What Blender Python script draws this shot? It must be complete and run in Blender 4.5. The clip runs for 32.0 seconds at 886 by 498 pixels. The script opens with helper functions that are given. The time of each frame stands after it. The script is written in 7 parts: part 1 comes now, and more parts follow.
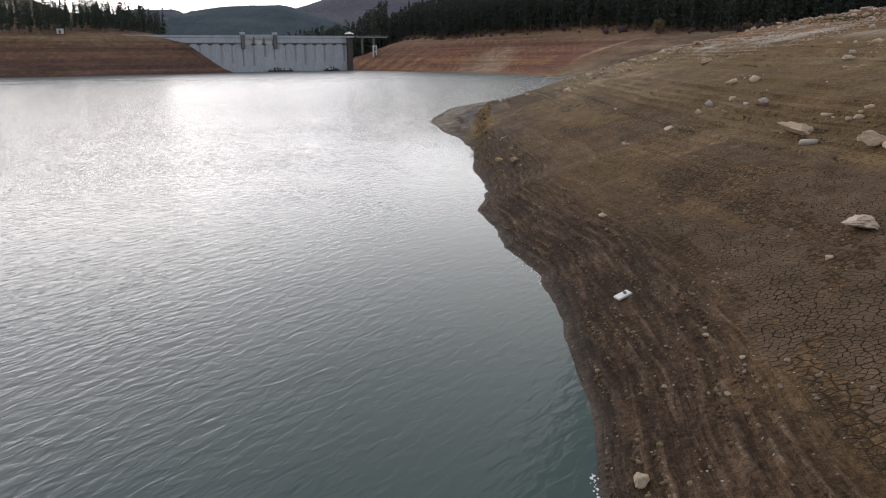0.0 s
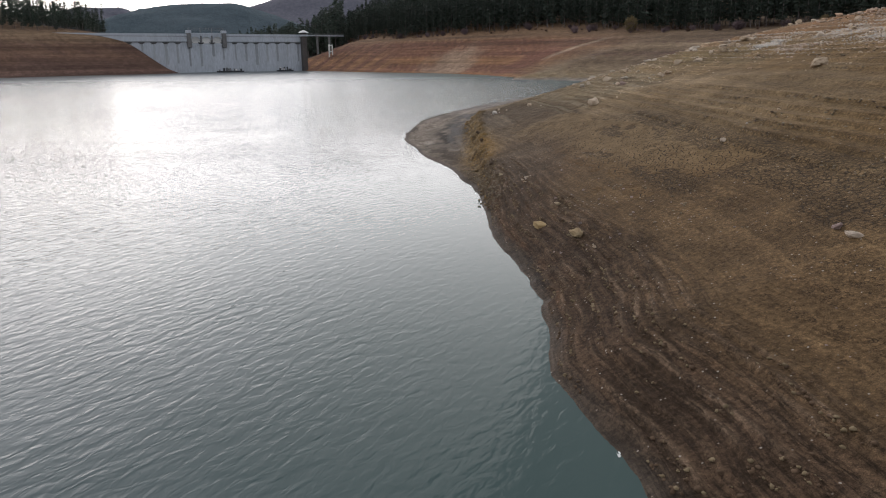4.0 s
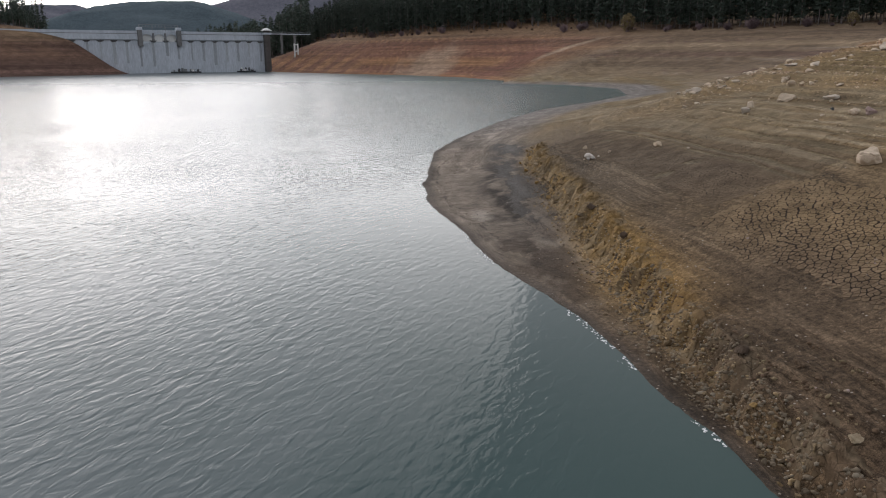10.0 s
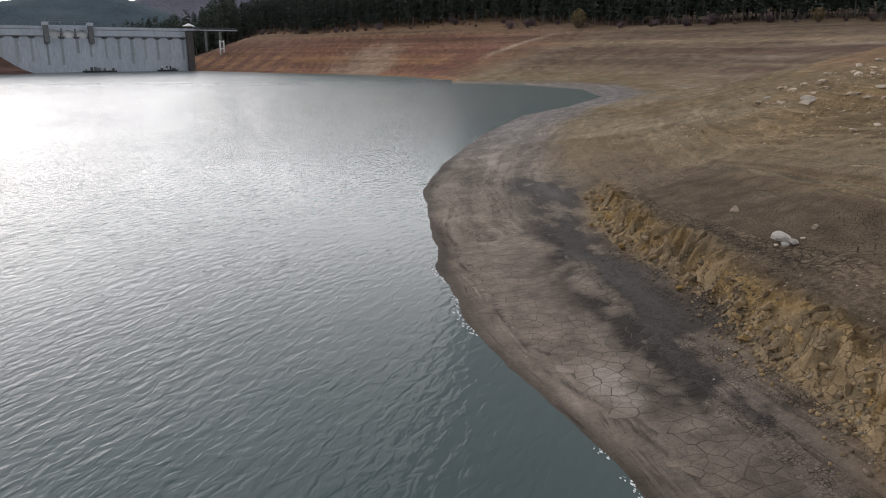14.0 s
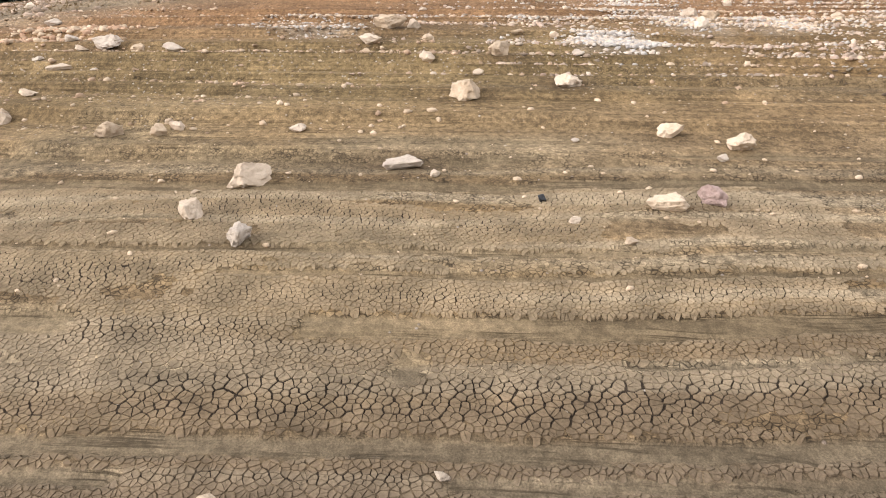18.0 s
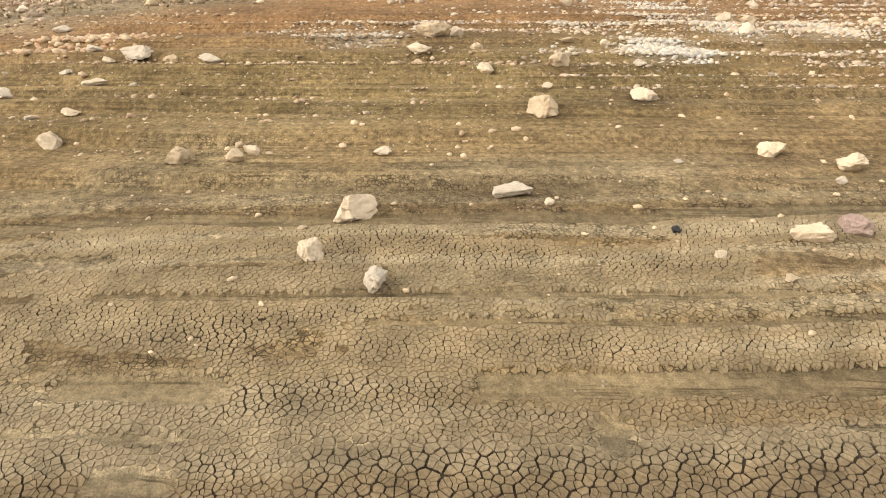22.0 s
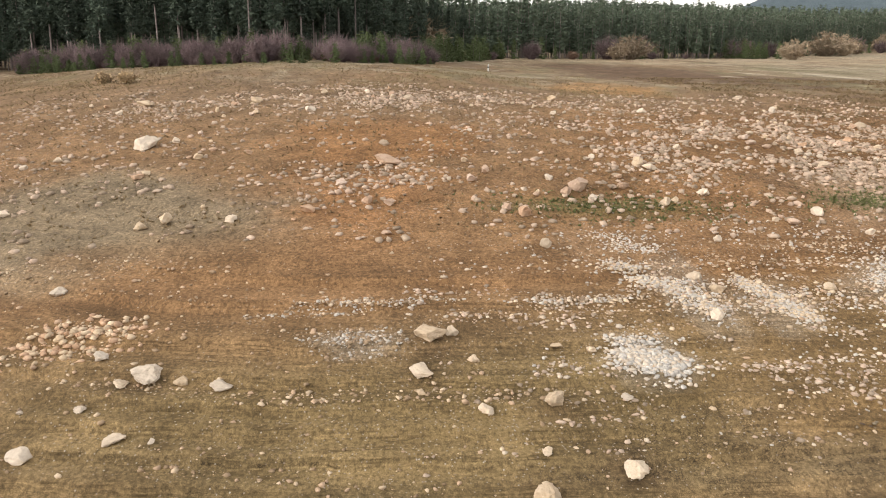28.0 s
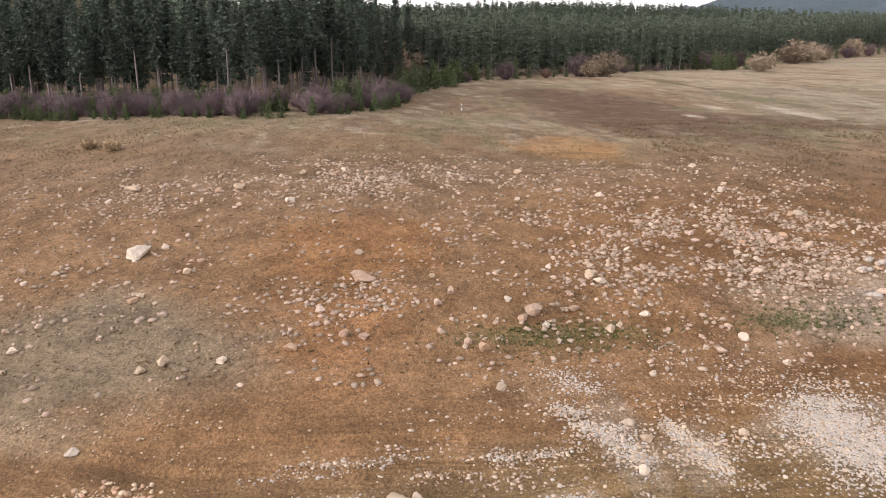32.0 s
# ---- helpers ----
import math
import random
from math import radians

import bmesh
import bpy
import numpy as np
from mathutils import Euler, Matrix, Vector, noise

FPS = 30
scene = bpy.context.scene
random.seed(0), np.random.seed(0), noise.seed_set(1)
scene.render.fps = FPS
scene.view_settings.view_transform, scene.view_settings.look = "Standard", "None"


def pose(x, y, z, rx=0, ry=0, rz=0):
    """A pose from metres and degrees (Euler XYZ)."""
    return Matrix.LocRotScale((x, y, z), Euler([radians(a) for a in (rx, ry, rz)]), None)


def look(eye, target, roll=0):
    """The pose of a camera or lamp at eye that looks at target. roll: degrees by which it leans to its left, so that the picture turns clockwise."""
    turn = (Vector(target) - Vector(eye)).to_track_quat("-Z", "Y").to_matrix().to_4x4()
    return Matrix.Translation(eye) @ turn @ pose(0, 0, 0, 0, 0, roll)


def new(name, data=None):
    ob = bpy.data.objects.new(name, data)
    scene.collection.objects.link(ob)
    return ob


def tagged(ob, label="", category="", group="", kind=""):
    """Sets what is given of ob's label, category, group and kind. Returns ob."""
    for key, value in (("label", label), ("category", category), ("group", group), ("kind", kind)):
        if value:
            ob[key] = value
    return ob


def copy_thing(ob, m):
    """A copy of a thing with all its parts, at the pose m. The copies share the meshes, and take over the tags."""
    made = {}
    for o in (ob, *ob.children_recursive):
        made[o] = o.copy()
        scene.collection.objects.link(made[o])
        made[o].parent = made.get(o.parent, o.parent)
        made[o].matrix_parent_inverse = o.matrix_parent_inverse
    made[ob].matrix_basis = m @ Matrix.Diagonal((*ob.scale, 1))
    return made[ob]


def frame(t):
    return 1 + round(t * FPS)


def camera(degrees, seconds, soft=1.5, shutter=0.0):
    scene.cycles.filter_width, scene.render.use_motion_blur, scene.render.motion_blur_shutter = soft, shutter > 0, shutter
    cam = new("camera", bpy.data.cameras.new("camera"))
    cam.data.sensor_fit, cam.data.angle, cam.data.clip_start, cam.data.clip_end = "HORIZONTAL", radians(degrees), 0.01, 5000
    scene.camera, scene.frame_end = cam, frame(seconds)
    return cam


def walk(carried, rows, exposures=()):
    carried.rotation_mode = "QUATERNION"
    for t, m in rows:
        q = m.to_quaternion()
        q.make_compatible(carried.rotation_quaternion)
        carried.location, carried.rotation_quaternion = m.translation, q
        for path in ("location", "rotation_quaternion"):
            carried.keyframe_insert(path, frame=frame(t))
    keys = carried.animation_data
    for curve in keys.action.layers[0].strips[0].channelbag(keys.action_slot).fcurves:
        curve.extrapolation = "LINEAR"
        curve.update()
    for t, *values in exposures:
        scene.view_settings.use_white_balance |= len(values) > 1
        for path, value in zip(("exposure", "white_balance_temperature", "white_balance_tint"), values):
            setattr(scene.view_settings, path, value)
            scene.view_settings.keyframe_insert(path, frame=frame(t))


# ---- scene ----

cam = camera(62.0, 32.0, 1.05)

PATH = [
    (0, (0.0, 0.0, 8.005), (0.0, 1.936, 7.502), -0.5),
    (0.5, (-0.243, 2.713, 8.011), (-0.183, 4.648, 7.506), -0.5),
    (1, (-0.422, 5.46, 8.008), (-0.349, 7.394, 7.503), -0.3),
    (1.5, (-0.646, 8.187, 7.976), (-0.567, 10.121, 7.472), -0.3),
    (2, (-0.936, 10.88, 7.956), (-0.85, 12.813, 7.452), -0.2),
    (2.5, (-1.238, 13.529, 7.958), (-1.146, 15.462, 7.455), -0.2),
    (3, (-1.505, 16.174, 7.953), (-1.407, 18.107, 7.451), -0.3),
    (3.5, (-1.718, 18.875, 7.973), (-1.614, 20.808, 7.469), -0.4),
    (5.5, (-2.483, 29.91, 7.97), (-2.351, 31.842, 7.467), -0.3),
    (6, (-2.768, 32.763, 7.953), (-2.629, 34.694, 7.451), -0.2),
    (6.5, (-3.074, 35.618, 7.967), (-2.928, 37.548, 7.465), -0.3),
    (7, (-3.377, 38.363, 7.967), (-3.224, 40.293, 7.464), -0.2),
    (7.5, (-3.643, 40.943, 7.958), (-3.48, 42.872, 7.455), -0.2),
    (8, (-3.912, 43.566, 7.985), (-3.741, 45.494, 7.482), -0.2),
    (8.5, (-4.157, 46.238, 7.99), (-3.98, 48.166, 7.488), -0.1),
    (9, (-4.397, 48.942, 7.976), (-4.212, 50.869, 7.474), -0.1),
    (9.5, (-4.648, 51.611, 8.004), (-4.456, 53.537, 7.501), -0.1),
    (10, (-4.85, 54.25, 8.014), (-4.652, 56.176, 7.511), -0.2),
    (10.5, (-5.032, 56.919, 7.981), (-4.827, 58.843, 7.477), -0.2),
    (11, (-5.228, 59.669, 7.932), (-5.017, 61.593, 7.428), -0.2),
    (11.5, (-5.426, 62.319, 7.904), (-5.209, 64.242, 7.4), -0.2),
    (12, (-5.661, 64.949, 7.919), (-5.437, 66.871, 7.414), -0.3),
    (12.5, (-5.887, 67.586, 7.907), (-5.657, 69.508, 7.403), -0.3),
    (13, (-6.106, 70.201, 7.902), (-5.868, 72.122, 7.398), -0.3),
    (13.5, (-6.258, 72.897, 7.876), (-6.013, 74.817, 7.371), -0.3),
    (15.5, (-4.347, 82.681, 7.626), (-3.021, 84.091, 7.123), 0.6),
    (16, (-2.972, 84.511, 7.664), (-1.394, 85.635, 7.167), 0.6),
    (16.5, (-1.239, 86.138, 7.667), (0.523, 86.948, 7.177), 0.6),
    (17, (0.639, 87.498, 7.713), (2.522, 87.966, 7.228), 0.5),
    (17.5, (2.62, 88.59, 7.821), (4.555, 88.732, 7.335), 0.3),
    (18, (4.051, 89.405, 7.813), (5.994, 89.462, 7.342), 0.5),
    (18.5, (4.652, 90.109, 7.79), (6.595, 90.153, 7.32), 0.3),
    (19, (4.705, 90.742, 7.791), (6.648, 90.776, 7.32), 0.2),
    (19.5, (4.58, 91.22, 7.808), (6.522, 91.245, 7.332), 0.0),
    (20, (4.543, 91.556, 7.842), (6.482, 91.568, 7.355), 0.0),
    (20.5, (4.676, 91.855, 7.822), (6.615, 91.855, 7.332), 0.1),
    (21, (4.84, 92.079, 7.794), (6.78, 92.068, 7.307), 0.1),
    (21.5, (4.952, 92.238, 7.847), (6.891, 92.213, 7.36), 0.1),
    (22, (5.003, 92.29, 8.343), (6.942, 92.25, 7.855), 0.1),
    (22.5, (4.952, 92.272, 8.893), (6.892, 92.217, 8.409), 0.2),
    (23, (4.9, 92.284, 9.469), (6.839, 92.215, 8.983), 0.2),
    (23.5, (5.002, 92.343, 10.077), (6.94, 92.261, 9.589), 0.1),
    (24, (5.165, 92.445, 10.685), (7.103, 92.35, 10.2), 0.2),
    (24.5, (5.234, 92.603, 11.259), (7.174, 92.499, 10.784), 0.2),
    (26.5, (5.307, 93.173, 14.842), (7.249, 93.03, 14.384), 0.4),
    (27, (5.309, 93.3, 15.988), (7.246, 93.145, 15.515), 0.4),
    (27.5, (5.62, 93.538, 17.198), (7.556, 93.373, 16.726), 0.4),
    (28, (6.039, 93.857, 18.367), (7.978, 93.686, 17.906), 0.4),
    (28.5, (6.113, 94.214, 19.546), (8.053, 94.042, 19.092), 0.3),
    (29, (5.806, 94.572, 20.673), (7.747, 94.399, 20.223), 0.2),
    (29.5, (5.359, 94.763, 21.8), (7.299, 94.589, 21.346), -0.1),
    (30, (4.773, 94.655, 22.942), (6.713, 94.475, 22.489), -0.2),
    (30.5, (4.086, 94.401, 24.091), (6.022, 94.215, 23.625), -0.2),
    (31, (3.607, 94.094, 25.24), (5.538, 93.895, 24.761), -0.2),
    (31.5, (3.428, 93.74, 26.287), (5.358, 93.529, 25.806), 0.0),
    (32, (3.469, 93.391, 27.009), (5.397, 93.168, 26.528), -0.0),
]
EXPOSE = [(0, -0.20, 6150, 14), (3, -0.10, 6150, 13), (6, -0.08, 6150, 13), (13.5, -0.08, 6100, 12), (15.5, 0.28, 6300, 15), (17.5, 1.09, 6350, 16), (19, 1.13, 6700, 7), (20.5, 1.13, 6950, 2), (22, 1.11, 7300, 7), (24, 1.03, 7650, 11), (27, 0.88, 7050, 10), (32, 0.76, 6550, 19)]
walk(cam, [(t, look(eye, target, roll)) for t, eye, target, roll in PATH], EXPOSE)

# ---- light: a low veiled sun beyond the dam, bright thin overcast ----
SUN_AZ, SUN_EL = -26.0, 10.0          # degrees from +y towards +x, and above the horizon
world = bpy.data.worlds.new("world")
scene.world = world
world.use_nodes = True
wn = world.node_tree.nodes
wl = world.node_tree.links
sky = wn.new("ShaderNodeTexSky")
sky.sky_type = "NISHITA"
sky.sun_disc = False
sky.sun_elevation = radians(SUN_EL)
sky.sun_rotation = radians(SUN_AZ)
sky.air_density, sky.dust_density, sky.ozone_density = 1.0, 3.0, 1.0
# thin cloud deck: the sky's own colour pulled towards white
veil = wn.new("ShaderNodeMix")
veil.data_type = "RGBA"
veil.inputs[0].default_value = 0.93
bw = wn.new("ShaderNodeRGBToBW")
wl.new(sky.outputs[0], veil.inputs[6])
wl.new(sky.outputs[0], bw.inputs[0])
grey = wn.new("ShaderNodeMath")
grey.operation = "ADD"
grey.inputs[1].default_value = 0.0
cap = wn.new("ShaderNodeMath")
cap.operation = "POWER"
cap.inputs[1].default_value = 0.38
wl.new(bw.outputs[0], cap.inputs[0])
glow = wn.new("ShaderNodeMath")
glow.operation = "MULTIPLY"
glow.inputs[1].default_value = 3.95
wl.new(cap.outputs[0], glow.inputs[0])
wl.new(glow.outputs[0], grey.inputs[0])
wl.new(grey.outputs[0], veil.inputs[7])
wn["Background"].inputs[1].default_value = 0.15
wl.new(veil.outputs[2], wn["Background"].inputs[0])
sun = new("sun", bpy.data.lights.new("sun", "SUN"))
sun.data.energy = 2.05
sun.data.angle = radians(76)
sun.data.color = (1.0, 0.93, 0.84)
_a, _e = radians(SUN_AZ), radians(SUN_EL)
sun.matrix_world = look((0, 0, 60), (-math.sin(_a) * math.cos(_e), -math.cos(_a) * math.cos(_e), 60 - math.sin(_e)))

# ---- materials ----
def material(name, rough=0.9, spec=0.3):
    m = bpy.data.materials.new(name)
    m.use_nodes = True
    nt = m.node_tree
    b = nt.nodes["Principled BSDF"]
    b.inputs["Roughness"].default_value = rough
    b.inputs["Specular IOR Level"].default_value = spec
    return m, nt, b


def node(nt, kind, **sets):
    n = nt.nodes.new(kind)
    for k, v in sets.items():
        if k.startswith("i_"):
            key = k[2:]
            n.inputs[int(key) if key.isdigit() else key].default_value = v
        else:
            setattr(n, k, v)
    return n


def along(nt, long, short, deg):
    """Coordinates drawn out in one direction of the plan."""
    t = node(nt, "ShaderNodeTexCoord")
    mp = node(nt, "ShaderNodeMapping", vector_type="TEXTURE")
    mp.inputs["Scale"].default_value = (long, short, 1)
    mp.inputs["Rotation"].default_value = (0, 0, radians(deg))
    nt.links.new(t.outputs["Object"], mp.inputs["Vector"])
    return mp.outputs["Vector"]


def coords(nt, scale=(1, 1, 1), rot=(0, 0, 0)):
    t = node(nt, "ShaderNodeTexCoord")
    mp = node(nt, "ShaderNodeMapping")
    mp.inputs["Scale"].default_value = scale
    mp.inputs["Rotation"].default_value = rot
    nt.links.new(t.outputs["Object"], mp.inputs["Vector"])
    return mp.outputs["Vector"]


def noise_tex(nt, vec, scale, detail=5.0, rough=0.6, distort=0.0):
    n = node(nt, "ShaderNodeTexNoise", i_Scale=scale, i_Detail=detail, i_Roughness=rough, i_Distortion=distort)
    nt.links.new(vec, n.inputs["Vector"])
    return n.outputs["Fac"]


def remap(nt, fac, a, b, lo=0.0, hi=1.0):
    n = node(nt, "ShaderNodeMapRange", i_1=a, i_2=b, i_3=lo, i_4=hi)
    nt.links.new(fac, n.inputs[0])
    return n.outputs[0]


def mixc(nt, fac, a, b, mode="MIX"):
    n = node(nt, "ShaderNodeMix", data_type="RGBA", blend_type=mode)
    for sock, v in ((n.inputs[0], fac), (n.inputs[6], a), (n.inputs[7], b)):
        if isinstance(v, (int, float)):
            sock.default_value = v
        elif isinstance(v, tuple):
            sock.default_value = (*v, 1)
        else:
            nt.links.new(v, sock)
    return n.outputs[2]


def calc(nt, op, a, b=0.0):
    n = node(nt, "ShaderNodeMath", operation=op)
    for sock, v in ((n.inputs[0], a), (n.inputs[1], b)):
        if isinstance(v, (int, float)):
            sock.default_value = v
        else:
            nt.links.new(v, sock)
    return n.outputs[0]


def bump(nt, b, height, strength=0.5, dist=0.05):
    n = node(nt, "ShaderNodeBump", i_Strength=strength, i_Distance=dist)
    nt.links.new(height, n.inputs["Height"])
    nt.links.new(n.outputs[0], b.inputs["Normal"])
    return n


def plain(name, dark, light, scale=3.0, rough=0.85, spec=0.25, rel=0.3, dist=0.02, stretch=(1, 1, 1), vary=0.12, metal=0.0):
    """A mottled surface between two colours, with grain and relief; pieces differ a little in value."""
    m, nt, b = material(name, rough, spec)
    b.inputs["Metallic"].default_value = metal
    v = coords(nt, stretch)
    big = noise_tex(nt, v, scale, 5)
    fine = noise_tex(nt, v, scale * 9, 4, 0.7)
    col = mixc(nt, remap(nt, big, 0.32, 0.68), dark, light)
    col = mixc(nt, 0.5, col, mixc(nt, remap(nt, fine, 0.3, 0.7), tuple(c * 0.7 for c in dark), tuple(min(1, c * 1.15) for c in light)))
    rnd = node(nt, "ShaderNodeObjectInfo").outputs["Random"]
    hsv = node(nt, "ShaderNodeHueSaturation")
    nt.links.new(remap(nt, rnd, 0, 1, 1 - vary, 1 + vary), hsv.inputs["Value"])
    nt.links.new(col, hsv.inputs["Color"])
    nt.links.new(hsv.outputs[0], b.inputs["Base Color"])
    h = calc(nt, "ADD", big, calc(nt, "MULTIPLY", fine, 0.5))
    bump(nt, b, h, rel, dist)
    return m


def ground_material():
    m, nt, b = material("earth", 0.95, 0.15)
    L = nt.links
    tint = node(nt, "ShaderNodeVertexColor", layer_name="tint").outputs["Color"]
    mask = node(nt, "ShaderNodeSeparateColor")
    L.new(node(nt, "ShaderNodeVertexColor", layer_name="mask").outputs["Color"], mask.inputs[0])
    crack_m, stone_m, wet_m = mask.outputs[0], mask.outputs[1], mask.outputs[2]
    v = coords(nt)
    patch = noise_tex(nt, v, 0.35, 6, 0.62)
    fine = noise_tex(nt, v, 7.0, 6, 0.7)
    grit = noise_tex(nt, v, 38.0, 3, 0.7)
    # beds that run level along the slope
    beds = noise_tex(nt, coords(nt, (0.028, 0.028, 3.6)), 1.0, 9, 0.72, 0.25)
    col = mixc(nt, 1.0, tint, remap(nt, patch, 0.32, 0.68, 0.70, 1.30), "MULTIPLY")
    more = node(nt, "ShaderNodeSeparateColor")
    L.new(node(nt, "ShaderNodeVertexColor", layer_name="more").outputs["Color"], more.inputs[0])
    big_m, level_m, soft_m = more.outputs[0], more.outputs[1], more.outputs[2]
    col = mixc(nt, level_m, col, remap(nt, beds, 0.32, 0.68, 0.80, 1.20), "MULTIPLY")
    rough_m = remap(nt, soft_m, 0, 1, 1.0, 0.35)
    col = mixc(nt, rough_m, col, remap(nt, fine, 0.34, 0.68, 0.47, 1.52), "MULTIPLY")
    clump = noise_tex(nt, v, 2.1, 7, 0.78)
    col = mixc(nt, calc(nt, "SUBTRACT", 1.0, level_m), col, remap(nt, clump, 0.38, 0.62, 0.66, 1.34), "MULTIPLY")
    col = mixc(nt, rough_m, col, remap(nt, grit, 0.36, 0.66, 0.58, 1.42), "MULTIPLY")
    # thin lips of old water levels, their shadow lines painted dark
    lev = noise_tex(nt, coords(nt, (0.08, 0.08, 14.0)), 1.0, 6, 0.62, 0.35)
    col = mixc(nt, level_m, col, remap(nt, lev, 0.42, 0.58, 0.88, 1.12), "MULTIPLY")
    lip = remap(nt, calc(nt, "ABSOLUTE", calc(nt, "SUBTRACT", lev, 0.47)), 0.0, 0.022, 1.0, 0.0)
    lip = calc(nt, "MULTIPLY", lip, calc(nt, "MULTIPLY", level_m, remap(nt, noise_tex(nt, v, 0.8, 3), 0.45, 0.6)))
    col = mixc(nt, calc(nt, "MULTIPLY", lip, 0.8), col, mixc(nt, 1.0, tint, (0.4, 0.38, 0.36), "MULTIPLY"))
    # broad beds of the far banks
    shore = node(nt, "ShaderNodeSeparateColor")
    broad = noise_tex(nt, coords(nt, (0.004, 0.004, 0.42)), 1.0, 4, 0.7, 0.15)
    col = mixc(nt, shore.outputs[2], col, remap(nt, broad, 0.36, 0.64, 0.66, 1.26), "MULTIPLY")
    # furrows that follow the water's edge; dark grooves paint damp and shade together
    L.new(node(nt, "ShaderNodeVertexColor", layer_name="shore").outputs["Color"], shore.inputs[0])
    xyz = node(nt, "ShaderNodeSeparateXYZ")
    L.new(node(nt, "ShaderNodeTexCoord").outputs["Object"], xyz.inputs[0])
    cmb = node(nt, "ShaderNodeCombineXYZ")
    L.new(calc(nt, "MULTIPLY", shore.outputs[0], 42.0), cmb.inputs[0])
    L.new(calc(nt, "MULTIPLY", xyz.outputs[1], 0.32), cmb.inputs[1])
    furrow = noise_tex(nt, cmb.outputs[0], 1.0, 7, 0.66, 0.3)
    fw = shore.outputs[1]
    fcol = mixc(nt, 1.0, col, remap(nt, furrow, 0.36, 0.64, 0.66, 1.30), "MULTIPLY")
    col = mixc(nt, fw, col, fcol)
    fline = remap(nt, calc(nt, "ABSOLUTE", calc(nt, "SUBTRACT", furrow, 0.48)), 0.0, 0.022, 1.0, 0.0)
    fline = calc(nt, "MULTIPLY", fline, fw)
    col = mixc(nt, calc(nt, "MULTIPLY", fline, 0.5), col, (0.026, 0.020, 0.016))
    # drying cracks at two sizes
    warp = node(nt, "ShaderNodeMix", data_type="RGBA", i_0=0.10)
    wn_ = node(nt, "ShaderNodeTexNoise", i_Scale=2.2, i_Detail=3.0)
    L.new(v, wn_.inputs["Vector"])
    L.new(v, warp.inputs[6])
    L.new(wn_.outputs["Color"], warp.inputs[7])
    c1 = node(nt, "ShaderNodeTexVoronoi", feature="DISTANCE_TO_EDGE", i_Scale=4.2)
    c2 = node(nt, "ShaderNodeTexVoronoi", feature="DISTANCE_TO_EDGE", i_Scale=12.5)
    L.new(warp.outputs[2], c1.inputs["Vector"])
    L.new(warp.outputs[2], c2.inputs["Vector"])
    wide = remap(nt, noise_tex(nt, v, 1.1, 3), 0.35, 0.65, 0.06, 0.14)
    e1 = node(nt, "ShaderNodeMapRange", i_1=0.0, i_3=1.0, i_4=0.0)
    L.new(c1.outputs["Distance"], e1.inputs[0])
    L.new(wide, e1.inputs[2])
    e2m = node(nt, "ShaderNodeMapRange", i_1=0.0, i_3=1.0, i_4=0.0)
    L.new(c2.outputs["Distance"], e2m.inputs[0])
    L.new(remap(nt, noise_tex(nt, v, 3.2, 4), 0.38, 0.64, 0.025, 0.15), e2m.inputs[2])
    e2 = calc(nt, "MULTIPLY", e2m.outputs[0], remap(nt, noise_tex(nt, v, 1.6, 4), 0.36, 0.54, 0.15, 1.0))
    c2c = node(nt, "ShaderNodeTexVoronoi", feature="F1", i_Scale=12.5)
    L.new(warp.outputs[2], c2c.inputs["Vector"])
    cellv = node(nt, "ShaderNodeSeparateColor")
    L.new(c2c.outputs["Color"], cellv.inputs[0])
    band = remap(nt, noise_tex(nt, coords(nt, (0.05, 0.05, 5.0)), 1.0, 4, 0.6, 0.6), 0.44, 0.50, 0.15, 1.0)
    dry = calc(nt, "MULTIPLY", crack_m, band)
    col = mixc(nt, calc(nt, "MULTIPLY", calc(nt, "MULTIPLY", dry, calc(nt, "SUBTRACT", 1.0, big_m)), 0.5), col, mixc(nt, 1.0, tint, (1.42, 1.40, 1.36), "MULTIPLY"))
    col = mixc(nt, remap(nt, dry, 0.05, 0.4), col, remap(nt, cellv.outputs[0], 0, 1, 0.80, 1.22), "MULTIPLY")
    gate1 = remap(nt, big_m, 0.25, 0.6)
    gate2 = remap(nt, dry, 0.06, 0.35)
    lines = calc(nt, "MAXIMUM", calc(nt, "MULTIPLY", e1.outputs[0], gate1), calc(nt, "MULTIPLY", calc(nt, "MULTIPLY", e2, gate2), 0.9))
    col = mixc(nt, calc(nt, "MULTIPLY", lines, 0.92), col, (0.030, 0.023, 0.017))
    # pebbles too small to be meshes
    pv = node(nt, "ShaderNodeTexVoronoi", feature="F1", i_Scale=11.0)
    L.new(v, pv.inputs["Vector"])
    rnd = node(nt, "ShaderNodeSeparateColor")
    L.new(pv.outputs["Color"], rnd.inputs[0])
    rare = calc(nt, "LESS_THAN", rnd.outputs[0], calc(nt, "MULTIPLY", stone_m, remap(nt, patch, 0.35, 0.65, 0.25, 0.85)))
    spot = remap(nt, pv.outputs["Distance"], 0.22, 0.36, 1.0, 0.0)
    peb = calc(nt, "MULTIPLY", rare, spot)
    col = mixc(nt, peb, col, mixc(nt, rnd.outputs[1], (0.24, 0.18, 0.13), (0.5, 0.45, 0.39)))
    L.new(col, b.inputs["Base Color"])
    L.new(remap(nt, wet_m, 0, 1, 0.95, 0.62), b.inputs["Roughness"])
    L.new(remap(nt, wet_m, 0, 1, 0.12, 0.22), b.inputs["Specular IOR Level"])
    h = calc(nt, "ADD", calc(nt, "MULTIPLY", fine, 0.9), calc(nt, "MULTIPLY", grit, 0.25))
    h = calc(nt, "ADD", h, calc(nt, "MULTIPLY", calc(nt, "MULTIPLY", beds, level_m), 0.8))
